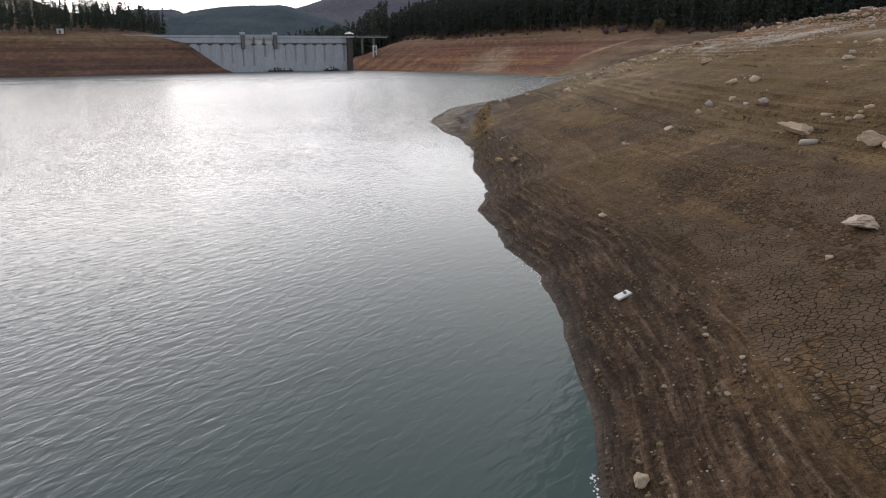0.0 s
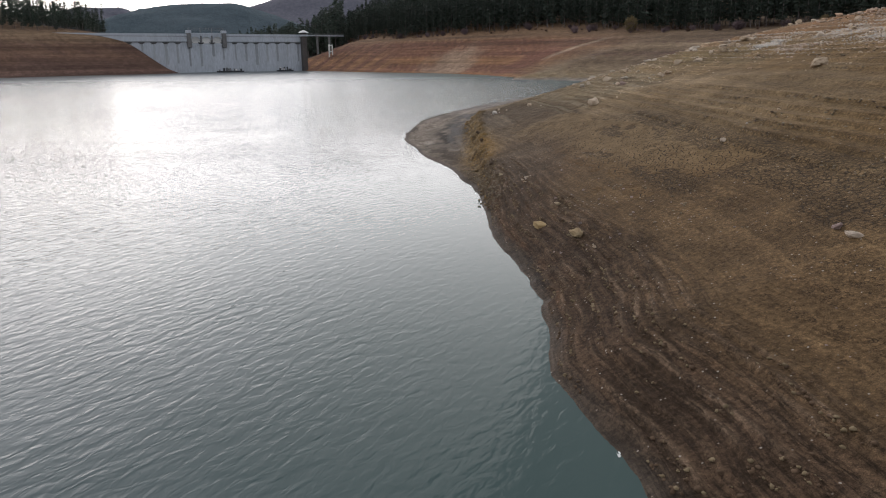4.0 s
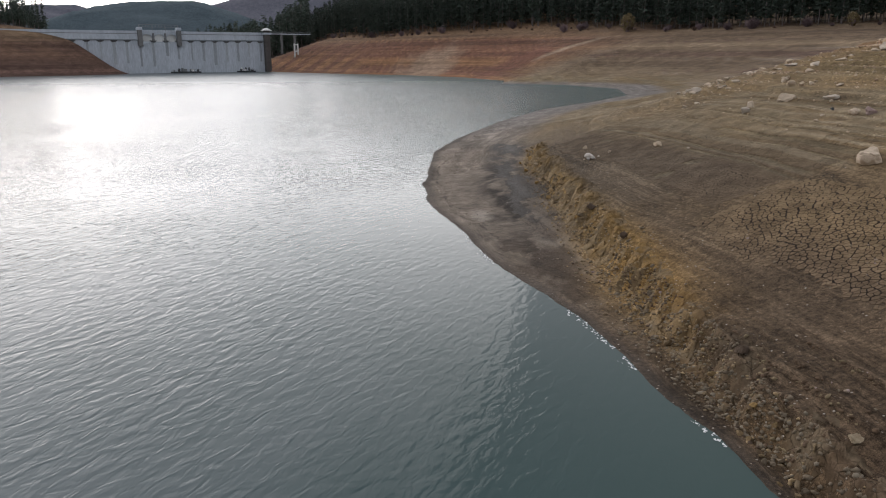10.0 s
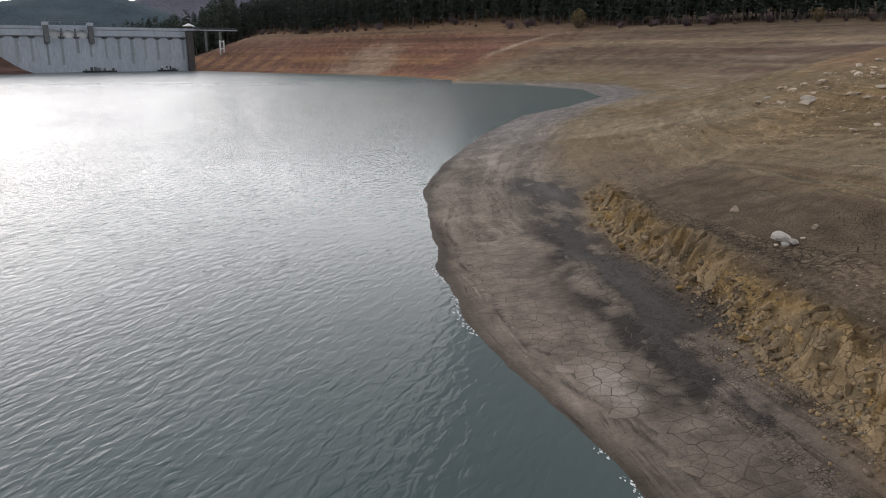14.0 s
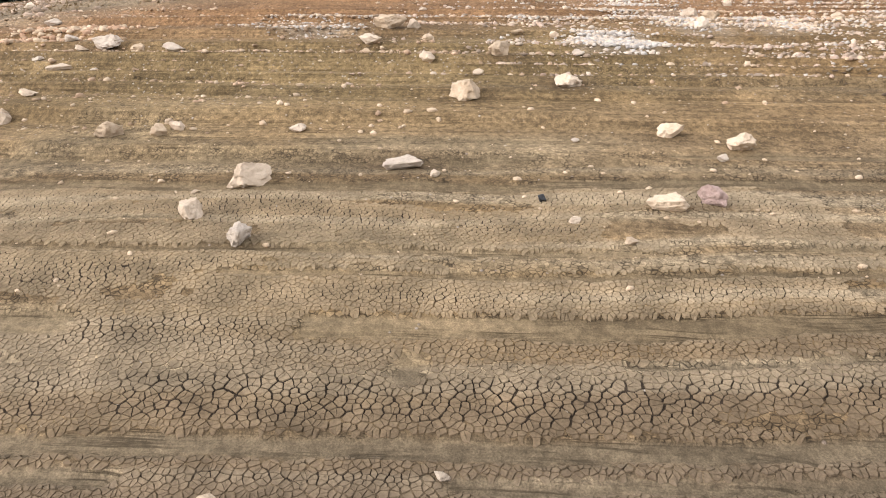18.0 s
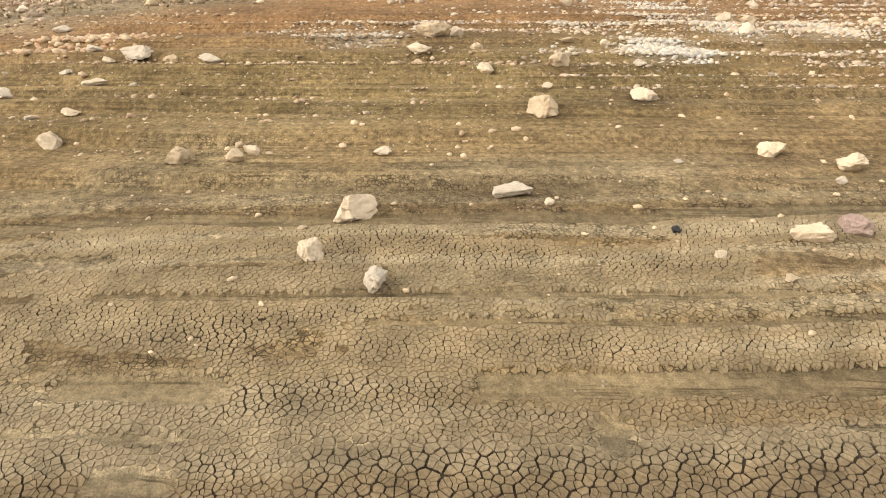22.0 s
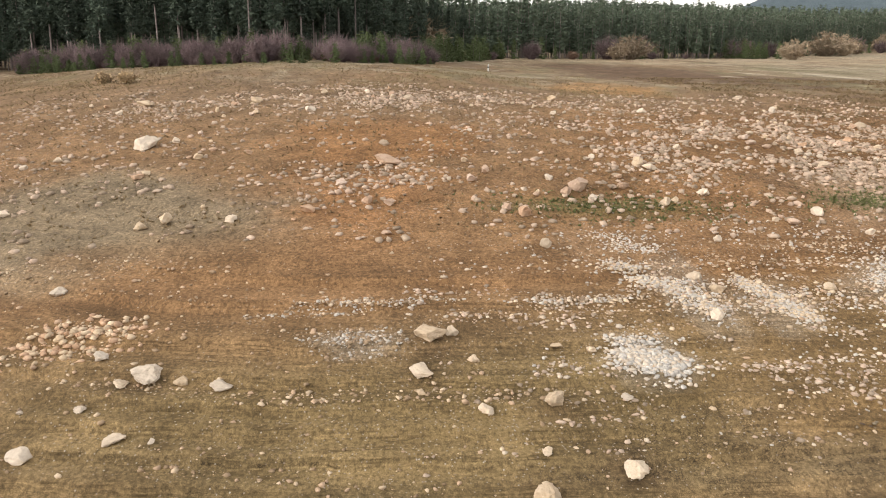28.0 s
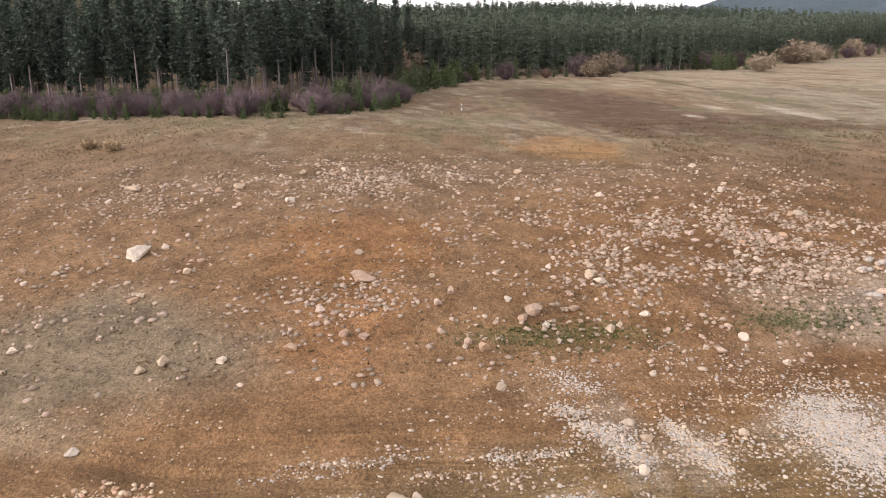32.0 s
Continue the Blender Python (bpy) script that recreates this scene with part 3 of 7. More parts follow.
def ground(x, y, detail=True):
    x, y = np.asarray(x, float), np.asarray(y, float)
    s = inland(x, y)
    d = np.maximum(s, 0)
    rows = np.array([np.interp(d, STEPS, z) for _, z in BANKS])
    keys = np.array([k for k, _ in BANKS], float)
    k = np.clip(np.interp(y, keys, np.arange(len(keys))), 0, len(keys) - 1.0001)
    lo = np.floor(k).astype(int)
    w = k - lo
    z = np.take_along_axis(rows, lo[None], 0)[0] * (1 - w) + np.take_along_axis(rows, lo[None] + 1, 0)[0] * w
    z = z + (np.interp(d, STEPS, LEFT) - z) * ramp(-x, 75, 110)
    # the clay scarp, and the flat foreshore below it
    r = x - np.interp(y, RIDGE_Y, RIDGE_X)
    on = ramp(y, 54, 68) * (1 - ramp(y, 105, 110))
    wob = 0.35 * vnoise(y * 0.9, y * 0.13, 5) + 0.18 * vnoise(y * 2.7, x * 0.5, 6)
    z = z - on * 0.42 * ramp(r, -4.5, -0.4) * (1 - ramp(r + wob, -0.35, 0.25))
    z = z + on * 0.16 * ramp(r + wob, -0.35, 0.3) * (1 - ramp(r, 0.3, 2.6))
    z = np.where(s < 0, -np.minimum(0.16 * -s + 0.02 * np.minimum(-s, 2), 6.0), z)
    z = z + 43 * np.exp(-((x - 850) / 330) ** 2 - ((y + 110) / 430) ** 2) * ramp(x, 220, 560)
    # the valley that opens below the dam
    az = np.degrees(np.arctan2(x, np.maximum(y, 1)))
    open_ = ramp(y, 530, 570) * ramp(az, -27, -22) * (1 - ramp(az, -7.0, -1.5))
    z = z + (np.minimum(z, 6) - z) * open_
    if detail:
        near = ramp(s, 0.0, 1.0) * (1 - ramp(s, 160, 300))
        z = z + near * (0.10 * fbm(x / 3.1, y / 3.1, 1, 4) + 0.30 * fbm(x / 17, y / 17, 2, 3) * ramp(s, 4, 20))
        # wave-cut benches along the slope
        bench = ramp(s, 8.5, 11.5) * (1 - ramp(s, 36, 60)) * (1 - 0.95 * ramp(x, 6.5, 8) * (1 - ramp(x, 18, 20.5)) * ramp(y, 76, 80) * (1 - ramp(y, 106, 109)))
        bench = bench * (0.15 + 0.85 * ramp(fbm(x / 8, y / 26, 13, 3), -0.35, 0.3))
        ph = (z + 0.12 * fbm(x / 5, y / 9, 3, 3) + 0.5 * np.sin(z * 2.3 + 0.4) * 0.42) / 0.42
        fr = ph - np.floor(ph)
        z = z + bench * 0.42 * np.where(y < 78, 0.5, 0.75) * (ramp(fr, 0.82, 0.95) - fr)
        # bare strips lie below the crust of the bench
        z = z - 0.05 * bare_mud(x, y)
        # furrows of wet mud beside the water
        step, deep = furrow_phase(x, y, s)
        z = z + deep * 0.15 * (ramp(step, 0.0, 0.28) - step + 0.25) + 0.035 * np.minimum(1, 2 * deep) * fbm(x * 2.4, y * 1.5, 9, 2)
        # broken clay on the scarp
        z = z + on * ramp(s, 0.2, 0.9) * np.exp(-((r - 0.2) / 0.8) ** 2) * (0.20 * fbm(x * 1.5, y * 1.5, 11, 3) + 0.09 * fbm(x * 3.4, y * 2.6, 12, 2))
    # the shore stays where the lake ends
    return np.where((s > 0) & (y < 130), np.maximum(z, 0.07 * np.minimum(s, 3.0)), z)


# ---- helpers for meshes ----
def mesh_ob(name, verts, faces, mat, smooth=False):
    me = bpy.data.meshes.new(name)
    me.from_pydata([tuple(v) for v in verts], [], [tuple(int(i) for i in f) for f in faces])
    me.materials.append(mat)
    if smooth:
        me.shade_smooth()
    return new(name, me)


def part(name, bm, mat, parent=None, label="", smooth=False):
    me = bpy.data.meshes.new(name)
    bm.to_mesh(me)
    bm.free()
    me.materials.append(mat)
    if smooth:
        me.shade_smooth()
    ob = new(name, me)
    ob.parent = parent
    return tagged(ob, label)


def box(bm, c, size, rz=0.0, bevel=0.0):
    r = bmesh.ops.create_cube(bm, size=1, matrix=Matrix.Translation(c) @ Matrix.Rotation(rz, 4, "Z") @ Matrix.Diagonal((*size, 1)))
    if bevel:
        es = list({e for v in r["verts"] for e in v.link_edges})
        bmesh.ops.bevel(bm, geom=es, offset=bevel, segments=1, affect="EDGES")


def rod(bm, a, b, r0, r1=None, n=6):
    a, b = Vector(a), Vector(b)
    q = (b - a).to_track_quat("Z", "Y").to_matrix().to_4x4()
    bmesh.ops.create_cone(bm, cap_ends=True, segments=n, radius1=r0, radius2=r0 if r1 is None else r1, depth=(b - a).length,
                          matrix=Matrix.Translation((a + b) / 2) @ q)


def spread(*pieces):
    out = []
    for a, b, step in pieces:
        out += list(np.linspace(a, b, max(1, round((b - a) / step)), endpoint=False))
    return out


def grow(a, b, n):
    """n steps that widen from a to b, without a."""
    u = (np.arange(1, n + 1) / n) ** 2.6
    return list(a + (b - a) * u)


# ---- ground ----
gx = grow(-200, -4000, 14)[::-1] + spread((-200, -100, 6), (-100, -6, 9), (-6, -2.5, 0.25), (-2.5, 7.5, 0.07), (7.5, 19, 0.1), (19, 36, 0.25), (36, 76, 0.5), (76, 180, 1.6), (180, 440, 5)) + [440] + grow(440, 4000, 22)
gy = grow(-120, -4000, 18)[::-1] + spread((-120, 0, 3), (0, 8, 0.5), (8, 112, 0.2), (112, 140, 0.5), (140, 220, 2), (220, 560, 4)) + [560] + grow(560, 4000, 20)
GX, GY = np.meshgrid(np.array(gx, float), np.array(gy, float))
fx, fy = GX.ravel(), GY.ravel()
fs = inland(fx, fy)
fz = ground(fx, fy)


def lerp(a, b, w):
    return a + (np.array(b) - a) * w[:, None]


def blob(cx, cy, rx, ry, seed, soft=0.5):
    d = np.sqrt(((fx - cx) / rx) ** 2 + ((fy - cy) / ry) ** 2)
    return 1 - ramp(d + 0.45 * fbm(fx / rx * 2.2, fy / ry * 2.2, seed, 4), 1 - soft, 1 + soft * 0.5)


n1 = fbm(fx / 9, fy / 22, 21, 4)
n2 = fbm(fx / 2.2, fy / 7, 22, 4)
n3 = fbm(fx / 30, fy / 40, 23, 3)
col = np.tile(np.array((0.208, 0.148, 0.080)), (len(fx), 1))
col = lerp(col, (0.215, 0.170, 0.105), ramp(n2, -0.1, 0.5) * (1 - ramp(fs, 20, 30)))
col = lerp(col, (0.252, 0.196, 0.126), ramp(n1 + 0.5 * n2, -0.25, 0.35) * ramp(fs, 7, 10) * (1 - ramp(fs, 17, 24)))
col = lerp(col, (0.168, 0.126, 0.062), ramp(n1, -0.1, 0.4) * ramp(fs, 22, 25) * (1 - ramp(fs, 29, 33)) * 0.6)
col = lerp(col, (0.226, 0.138, 0.074), ramp(fs, 29, 36))
col = lerp(col, (0.232, 0.138, 0.072), blob(35.8, 95, 2.0, 13, 31, 0.3) * 0.65)
col = lerp(col, (0.268, 0.138, 0.060), blob(58, 94, 8, 7.5, 32, 0.35) * 0.75)
col = lerp(col, (0.250, 0.135, 0.066), blob(46, 95, 7, 7, 38) * 0.8)
col = lerp(col, (0.205, 0.172, 0.122), blob(45, 111, 8, 14, 33) * 0.8)
col = lerp(col, (0.225, 0.148, 0.088), ramp(fs, 60, 80))
col = lerp(col, (0.262, 0.205, 0.135), ramp(fs, 84, 110) * ramp(n3, -0.5, 0.4))
col = lerp(col, (0.310, 0.180, 0.080), blob(96, 66, 9, 8, 34) * 0.85)
col = lerp(col, (0.120, 0.074, 0.050), np.maximum(blob(148, 43, 52, 17, 35), 0.7 * blob(122, 30, 14, 22, 37)) * 0.95)
col = lerp(col, (0.330, 0.275, 0.195), ramp(25 - fy, 0, 40) * ramp(fs, 90, 130) * ramp(fbm(fx / 34, fy / 12, 36, 5), -0.15, 0.35))
white = np.maximum.reduce([blob(33.4, 70.4, 3.4, 4.4, 41, 0.3), blob(32.6, 78.2, 2.4, 1.7, 42, 0.4), blob(34, 81.2, 3.6, 1.5, 43, 0.4),
                           blob(29.5, 84.6, 1.7, 1.6, 44, 0.4), blob(30.7, 94.6, 0.8, 1.6, 45), 0.2 * blob(38, 83, 2.5, 3.5, 46), 0.12 * blob(40, 75, 3, 7, 47)])
col = lerp(col, (0.34, 0.30, 0.25), white * 0.4)
green = np.maximum(blob(43.2, 82, 1.3, 5.5, 48), blob(44, 66, 1.6, 4.5, 49))
col = lerp(col, (0.120, 0.115, 0.05), green * 0.6)
col = lerp(col, (0.37, 0.325, 0.27), 0.9 * ramp(fs, 25, 29) * (1 - ramp(fs, 44, 52)) * (1 - ramp(fy, 58, 74)) * ramp(n1 + n2, -0.5, 0.3))
# wet mud and the foreshore
south = 1 - ramp(fy, 70, 84)
col = lerp(col, (0.135, 0.092, 0.058), (1 - ramp(fs + 1.2 * n2, 6, 11)) * south)
col = lerp(col, (0.160, 0.112, 0.058), 0.6 * (1 - ramp(fs + 1.2 * n2, 14, 22)) * (1 - ramp(fy, 50, 75)))
col = lerp(col, (0.104, 0.072, 0.050), (1 - ramp(fs + 0.9 * n2, 2.2, 4.6)) * south)
north = ramp(fy, 72, 86) * (1 - ramp(fy, 235, 280)) * (fx < 70)
ridge = fx - np.interp(fy, RIDGE_Y, RIDGE_X)
on_beach = ramp(ridge, -0.3, 0.6) * (1 - ramp(fy, 106, 114))
col = lerp(col, (0.140, 0.110, 0.080), ramp(fy, 58, 72) * (1 - ramp(fy, 108, 125)) * (1 - ramp(fs + 1.2 * n2, 10.5, 14)) * 0.85)
col = lerp(col, (0.228, 0.192, 0.160), north * (1 - ramp(fs + n2, 6, 9.5)) * (1 - on_beach))
streak = fbm(ridge / 0.35, fy / 3.5, 75, 4)
col = lerp(col, (0.275, 0.235, 0.20), 0.5 * north * (1 - ramp(ridge, -3.0, -2.0)) * ramp(streak, 0.0, 0.4) * (fy < 116))
# wet sheen on the flat, painted as a pale patch
col = lerp(col, (0.36, 0.32, 0.28), 0.9 * blob(0.9, 90.6, 0.55, 1.3, 76, 0.3))
wrack = np.exp(-((fs - 0.95 - 0.45 * fbm(fx * 0, fy / 4, 77, 3)) / 0.07) ** 2) * ramp(fbm(fx / 0.5, fy / 0.9, 78, 2), -0.3, 0.1)
col = lerp(col, (0.06, 0.05, 0.042), 0.85 * wrack * ramp(fy, 78, 86) * (1 - ramp(fy, 108, 114)))
blot = fbm(fx / 0.9, fy / 1.5, 79, 5)
wetline = north * np.exp(-((ridge + 1.7 + 1.2 * n2) / 1.5) ** 2) * (1 - ramp(fy, 112, 126)) * (0.22 + 0.78 * ramp(blot + 0.3 * n2, -0.22, 0.15))
col = lerp(col, (0.040, 0.035, 0.032), np.clip(wetline * 1.4, 0, 1) * 0.92)
murk = ramp(fy, 62, 74) * (1 - ramp(fy, 84, 90)) * (1 - ramp(ridge, -1.2, -0.5)) * (fs > 0.5)
col = lerp(col, (0.21, 0.175, 0.14), 0.8 * murk * ramp(blot, -0.15, 0.25))
col = lerp(col, (0.065, 0.052, 0.043), 0.8 * murk * ramp(-blot, 0.0, 0.3))
on = ramp(fy, 56, 68) * (1 - ramp(fy, 106, 111))
wide_ = 0.75 + 0.45 * ramp(fy, 68, 74) * (1 - ramp(fy, 82, 88))
clay = on * np.exp(-((ridge - 0.05) / wide_) ** 2)
col = lerp(col, (0.275, 0.185, 0.080), np.clip(clay * (0.75 + 1.3 * n2) * ramp(fy, 62, 76), 0, 1))
rust = ramp(fs, 0.1, 0.4) * (1 - ramp(fs + 0.3 * n2, 0.5, 0.95)) * ramp(fy, 40, 46) * (1 - ramp(fy, 58, 66))
col = lerp(col, (0.150, 0.080, 0.040), 0.8 * rust * ramp(fbm(fx / 0.5, fy / 1.6, 80, 4), -0.3, 0.2))
col = lerp(col, (0.075, 0.060, 0.048), (1 - ramp(fs + 0.4 * n2, 0.15, 0.9)) * (fs > -0.5) * (fy < 300))
# pale crests of the shore furrows: dried mud plus relief light painted in
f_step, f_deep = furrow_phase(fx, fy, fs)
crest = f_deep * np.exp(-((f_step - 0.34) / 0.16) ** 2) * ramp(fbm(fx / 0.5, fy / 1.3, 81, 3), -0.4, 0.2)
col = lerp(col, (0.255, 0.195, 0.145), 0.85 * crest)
# the far and the left bank: bedded orange and red earth
far = np.maximum(ramp(fy, 285, 345) * (1 - ramp(fx, 60, 130)), ramp(-fx, 90, 130))
bed = fbm(fz * 0.55 + 3, fx / 60 + fy / 90, 51, 4)
fc = lerp(np.tile(np.array((0.275, 0.145, 0.074)), (len(fx), 1)), (0.165, 0.082, 0.056), ramp(bed, -0.15, 0.25))
fc = lerp(fc, (0.33, 0.235, 0.165), blob(24, 408, 18, 22, 52) * 0.8)
fc = lerp(fc, (0.185, 0.085, 0.060), blob(52, 350, 16, 14, 53) * 0.8)
fc = lerp(fc, (0.16, 0.085, 0.065), ramp(-fx, 90, 130) * (1 - ramp(fz + 2 * n3, 5, 9)))
fc = lerp(fc, (0.140, 0.092, 0.072), 0.75 * ramp(-fx, 90, 130))
fc = lerp(fc, (0.130, 0.078, 0.062), 0.7 * ramp(-fx, 90, 130) * ramp(bed, 0.05, 0.3))
fc = lerp(fc, (0.27, 0.185, 0.11), ramp(fz, 15, 19) * 0.6)
col = lerp(col, fc, far)
col = lerp(col, (0.40, 0.31, 0.22), blob(76, 340, 15, 3.0, 54) * 0.8)
mid = ramp(fy, 130, 190) * (1 - far) * (fx < 260)
col = lerp(col, lerp(np.tile(np.array((0.225, 0.165, 0.105)), (len(fx), 1)), (0.165, 0.115, 0.075), ramp(bed, -0.2, 0.3)), mid * ramp(fz, 1.5, 4))
strata = fbm(fz * 1.1 + 9, fx / 80 + fy / 120, 55, 4)
upper = ramp(fy, 140, 180) * (1 - far) * (fx < 260) * ramp(fz, 1.0, 2.5)
col = lerp(col, (0.130, 0.078, 0.060), 0.7 * upper * ramp(strata, 0.1, 0.3))
col = lerp(col, (0.33, 0.27, 0.21), 0.7 * upper * ramp(-strata, 0.2, 0.4))
col = lerp(col, (0.205, 0.185, 0.170), 0.8 * ramp(fy, 120, 150) * (fx < 120) * (1 - ramp(fz + 0.5 * n1, 0.5, 1.2)) * (fy < 300))
wood = ramp(fs, 150, 190)
col = lerp(col, (0.09, 0.075, 0.045), wood * ramp(fy, 60, 100) * 0.7)
col = col * (1 - 0.14 * (1 - ramp(fy, 60, 85)) * (1 - ramp(fs, 60, 90)))[:, None]
col = np.clip(col * (1 + 0.12 * n1 + 0.08 * n2)[:, None], 0.01, 0.9)
# darker brown trail joining three boulders of the bench
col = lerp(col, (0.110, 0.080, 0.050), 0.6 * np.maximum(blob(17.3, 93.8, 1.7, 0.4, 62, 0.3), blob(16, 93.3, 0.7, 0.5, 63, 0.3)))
col = lerp(col, (0.200, 0.152, 0.092), 0.7 * ramp(fs + n2, 5, 7.5) * (1 - ramp(fs, 13, 17)) * ramp(fy, 46, 58) * (1 - ramp(fy, 76, 84)))
n4 = fbm(fx / 16, fy / 7, 64, 5)
n5 = fbm(fx / 5, fy / 3, 65, 4)
col = lerp(col, (0.175, 0.120, 0.075), 0.8 * ramp(fs, 70, 90) * ramp(n4, 0.0, 0.3))
col = lerp(col, (0.165, 0.150, 0.080), 0.6 * ramp(fs, 80, 100) * ramp(n5 - n4, 0.15, 0.5))
col = lerp(col, (0.34, 0.28, 0.20), 0.7 * ramp(fs, 80, 100) * ramp(n5 + 0.5 * n4, 0.2, 0.5))
col = lerp(col, (0.135, 0.086, 0.054), 0.92 * np.maximum(blob(148, 43, 52, 17, 35), 0.7 * blob(122, 30, 14, 22, 37)))
col = lerp(col, (0.330, 0.190, 0.085), blob(96, 66, 9, 8, 34) * 0.75)
col = lerp(col, (0.40, 0.32, 0.22), 0.7 * ramp(fx, 185, 215) * (1 - ramp(fx, 400, 500)) * (1 - ramp(fy, 20, 60)) * ramp(n5 + n4, -0.4, 0.2))
col = lerp(col, (0.165, 0.145, 0.080), 0.75 * np.maximum(blob(168, 2, 24, 6, 55), 0.7 * blob(113, 30, 8, 9, 56)))
col = lerp(col, (0.44, 0.38, 0.29), 0.85 * np.maximum.reduce([blob(148, 21.5, 6, 2.4, 57), blob(132, 33, 4, 1.7, 58), blob(137, 10.5, 15, 2.8, 59)]))
col = lerp(col, (0.12, 0.082, 0.056), 0.85 * blob(218, -0.5, 24, 1.9, 60))
# soil darkened round each boulder: contact shade and moisture painted as one
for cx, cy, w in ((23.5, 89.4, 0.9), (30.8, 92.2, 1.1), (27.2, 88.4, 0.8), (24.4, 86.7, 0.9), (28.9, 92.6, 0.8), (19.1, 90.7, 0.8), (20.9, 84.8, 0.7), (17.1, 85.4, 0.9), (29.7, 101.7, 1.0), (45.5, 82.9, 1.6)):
    damp_contact = np.exp(-((fx - cx + 0.1) / w) ** 2 - ((fy - cy) / (1.2 * w)) ** 2)
    col = lerp(col, (0.115, 0.080, 0.048), np.clip(damp_contact * (0.6 + 0.8 * n2), 0, 0.75))
col = col * (1 + ((1 - ramp(fy, 74, 88)) * (1 - ramp(fs, 60, 90)))[:, None] * np.array((0.03, -0.055, -0.15)))
warm = ramp(fy, 74, 84) * (1 - ramp(fy, 110, 125)) * (1 - ramp(fs, 45, 60))
col = col * (1 + warm[:, None] * np.array((0.03, 0.0, -0.04)))
for cx_, cy_, rx_, ry_, sd_ in ((4.1, 96.6, 0.8, 2.6, 35), (4.6, 92.8, 0.6, 1.6, 36), (3.6, 100.5, 0.5, 1.6, 37)):
    col = lerp(col, (0.070, 0.060, 0.054), 0.75 * blob(cx_, cy_, rx_, ry_, sd_, 0.4))
col0 = col.copy()
# the cracked places: size of the plates, and where they lie
BROKEN = [(7.9, 10.7, 80.2, 92.6, 0.128), (7.2, 10.7, 92.6, 104.5, 0.088), (10.7, 11.72, 80.2, 106, 0.086), (11.72, 12.9, 84.0, 94.0, 0.105), (11.72, 12.9, 94.0, 106, 0.088),
          (11.72, 12.9, 80.2, 84.0, 0.09), (12.9, 14.0, 80.2, 106, 0.088), (14.0, 16.0, 82.0, 104, 0.078), (16.0, 18.0, 83.0, 102.5, 0.078),
          (5.6, 14.4, 8.5, 34.0, 0.135), (6.2, 12.6, 50.0, 79.6, 0.165), (-0.6, 4.4, 83.0, 105.0, 0.33)]


def plated(x, y):
    """1 where the mud has broken into plates."""
    s_ = inland(x, y)
    r = x - np.interp(y, RIDGE_Y, RIDGE_X)
    patchy = fbm(x / 1.1, y / 3.6, 71, 4)
    ragged = fbm(x / 0.6, y / 0.9, 70, 3)
    low = r > 1.5 + 1.3 * ramp(95.5 - y, 0, 4) + 0.5 * patchy
    bench = low & (y > 80) & (y < 106) & (x > 7) & (x < 18) & (bare_mud(x, y) < 0.35) & (patchy + 0.2 * fbm(x / 0.35, y / 0.5, 72, 2) > np.interp(x, [9, 13, 15, 18], [-0.62, -0.5, -0.34, -0.26]))
    south = (y < 40) & (s_ + 1.5 * fbm(x / 3, y / 4, 73, 3) > 4.2) & (s_ < 10.5) & (fbm(x / 2.6, y / 6, 74, 4) + 0.35 * ragged > -0.10 + 0.03 * (s_ - 4))
    mid = (y > 45) & (y < 80) & (x > 6.2) & (s_ + 1.2 * patchy > 5.2) & (s_ + 1.5 * patchy < 9.8) & (fbm(x / 1.5, y / 6, 74, 4) + 0.35 * ragged > -0.26)
    shore = (y > 82) & (r < -2.6 + 0.3 * patchy) & (s_ > 1.0)
    inside = np.zeros(x.shape, bool)
    for x0, x1, y0, y1, _ in BROKEN:
        inside |= (x > x0) & (x < x1) & (y > y0) & (y < y1)
    return inside & (bench | south | mid | shore)


nx, ny = len(gx), len(gy)
i0, i1, j0, j1 = *np.searchsorted(gy, (8, 107)), *np.searchsorted(gx, (-1, 18.5))
mask = plated(GX[i0:i1, j0:j1], GY[i0:i1, j0:j1])
inner = mask.copy()
for axis, reach in ((0, 1), (1, 1), (1, 2)):
    inner &= np.roll(mask, reach, axis) & np.roll(mask, -reach, axis)
gaps = np.zeros((ny, nx))
gaps[i0:i1, j0:j1] = inner
gaps = gaps.ravel()
olive = np.clip(bare_mud(fx, fy), 0, 1)
bench_in = ramp(fx, 10.7, 11.3) * (1 - ramp(fx, 18, 20)) * ramp(fy, 78, 82) * (1 - ramp(fy, 104, 110))
tones = fbm((fx + 0.3 * n2) / 0.45, fy / 14, 76, 3)
col = lerp(col, (0.300, 0.244, 0.165), 0.8 * bench_in * ramp(tones, -0.05, 0.3))
col = lerp(col, (0.150, 0.106, 0.060), 0.8 * bench_in * ramp(-tones, 0.05, 0.35))
col = lerp(col, (0.150, 0.119, 0.078), olive * 0.85 * (fx < 13))
col = lerp(col, (0.176, 0.135, 0.082), olive * 0.8 * (fx >= 13))
col0 = col.copy()
sheet = gaps * (fx < 5) * (fy > 80)
# ground under the plates near-black: shade of deep cracks put into the tint
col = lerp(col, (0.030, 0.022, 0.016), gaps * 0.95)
col = lerp(col, (0.13, 0.108, 0.086), sheet)
fist = fbm(fx / 3.2, fy / 11, 61, 4)
crack = ramp(fist, -0.45, 0.15) * ramp(fs, 4.5, 7.5) * (1 - ramp(fs, 17, 23)) * (1 - 0.75 * ramp(fy, 118, 135))
crack = np.maximum(crack, ramp(fist + 0.3 * n2, -0.35, 0.1) * ramp(fs, 3.2, 4.6) * (1 - ramp(fs, 9, 13)) * (1 - ramp(fy, 30, 40)))
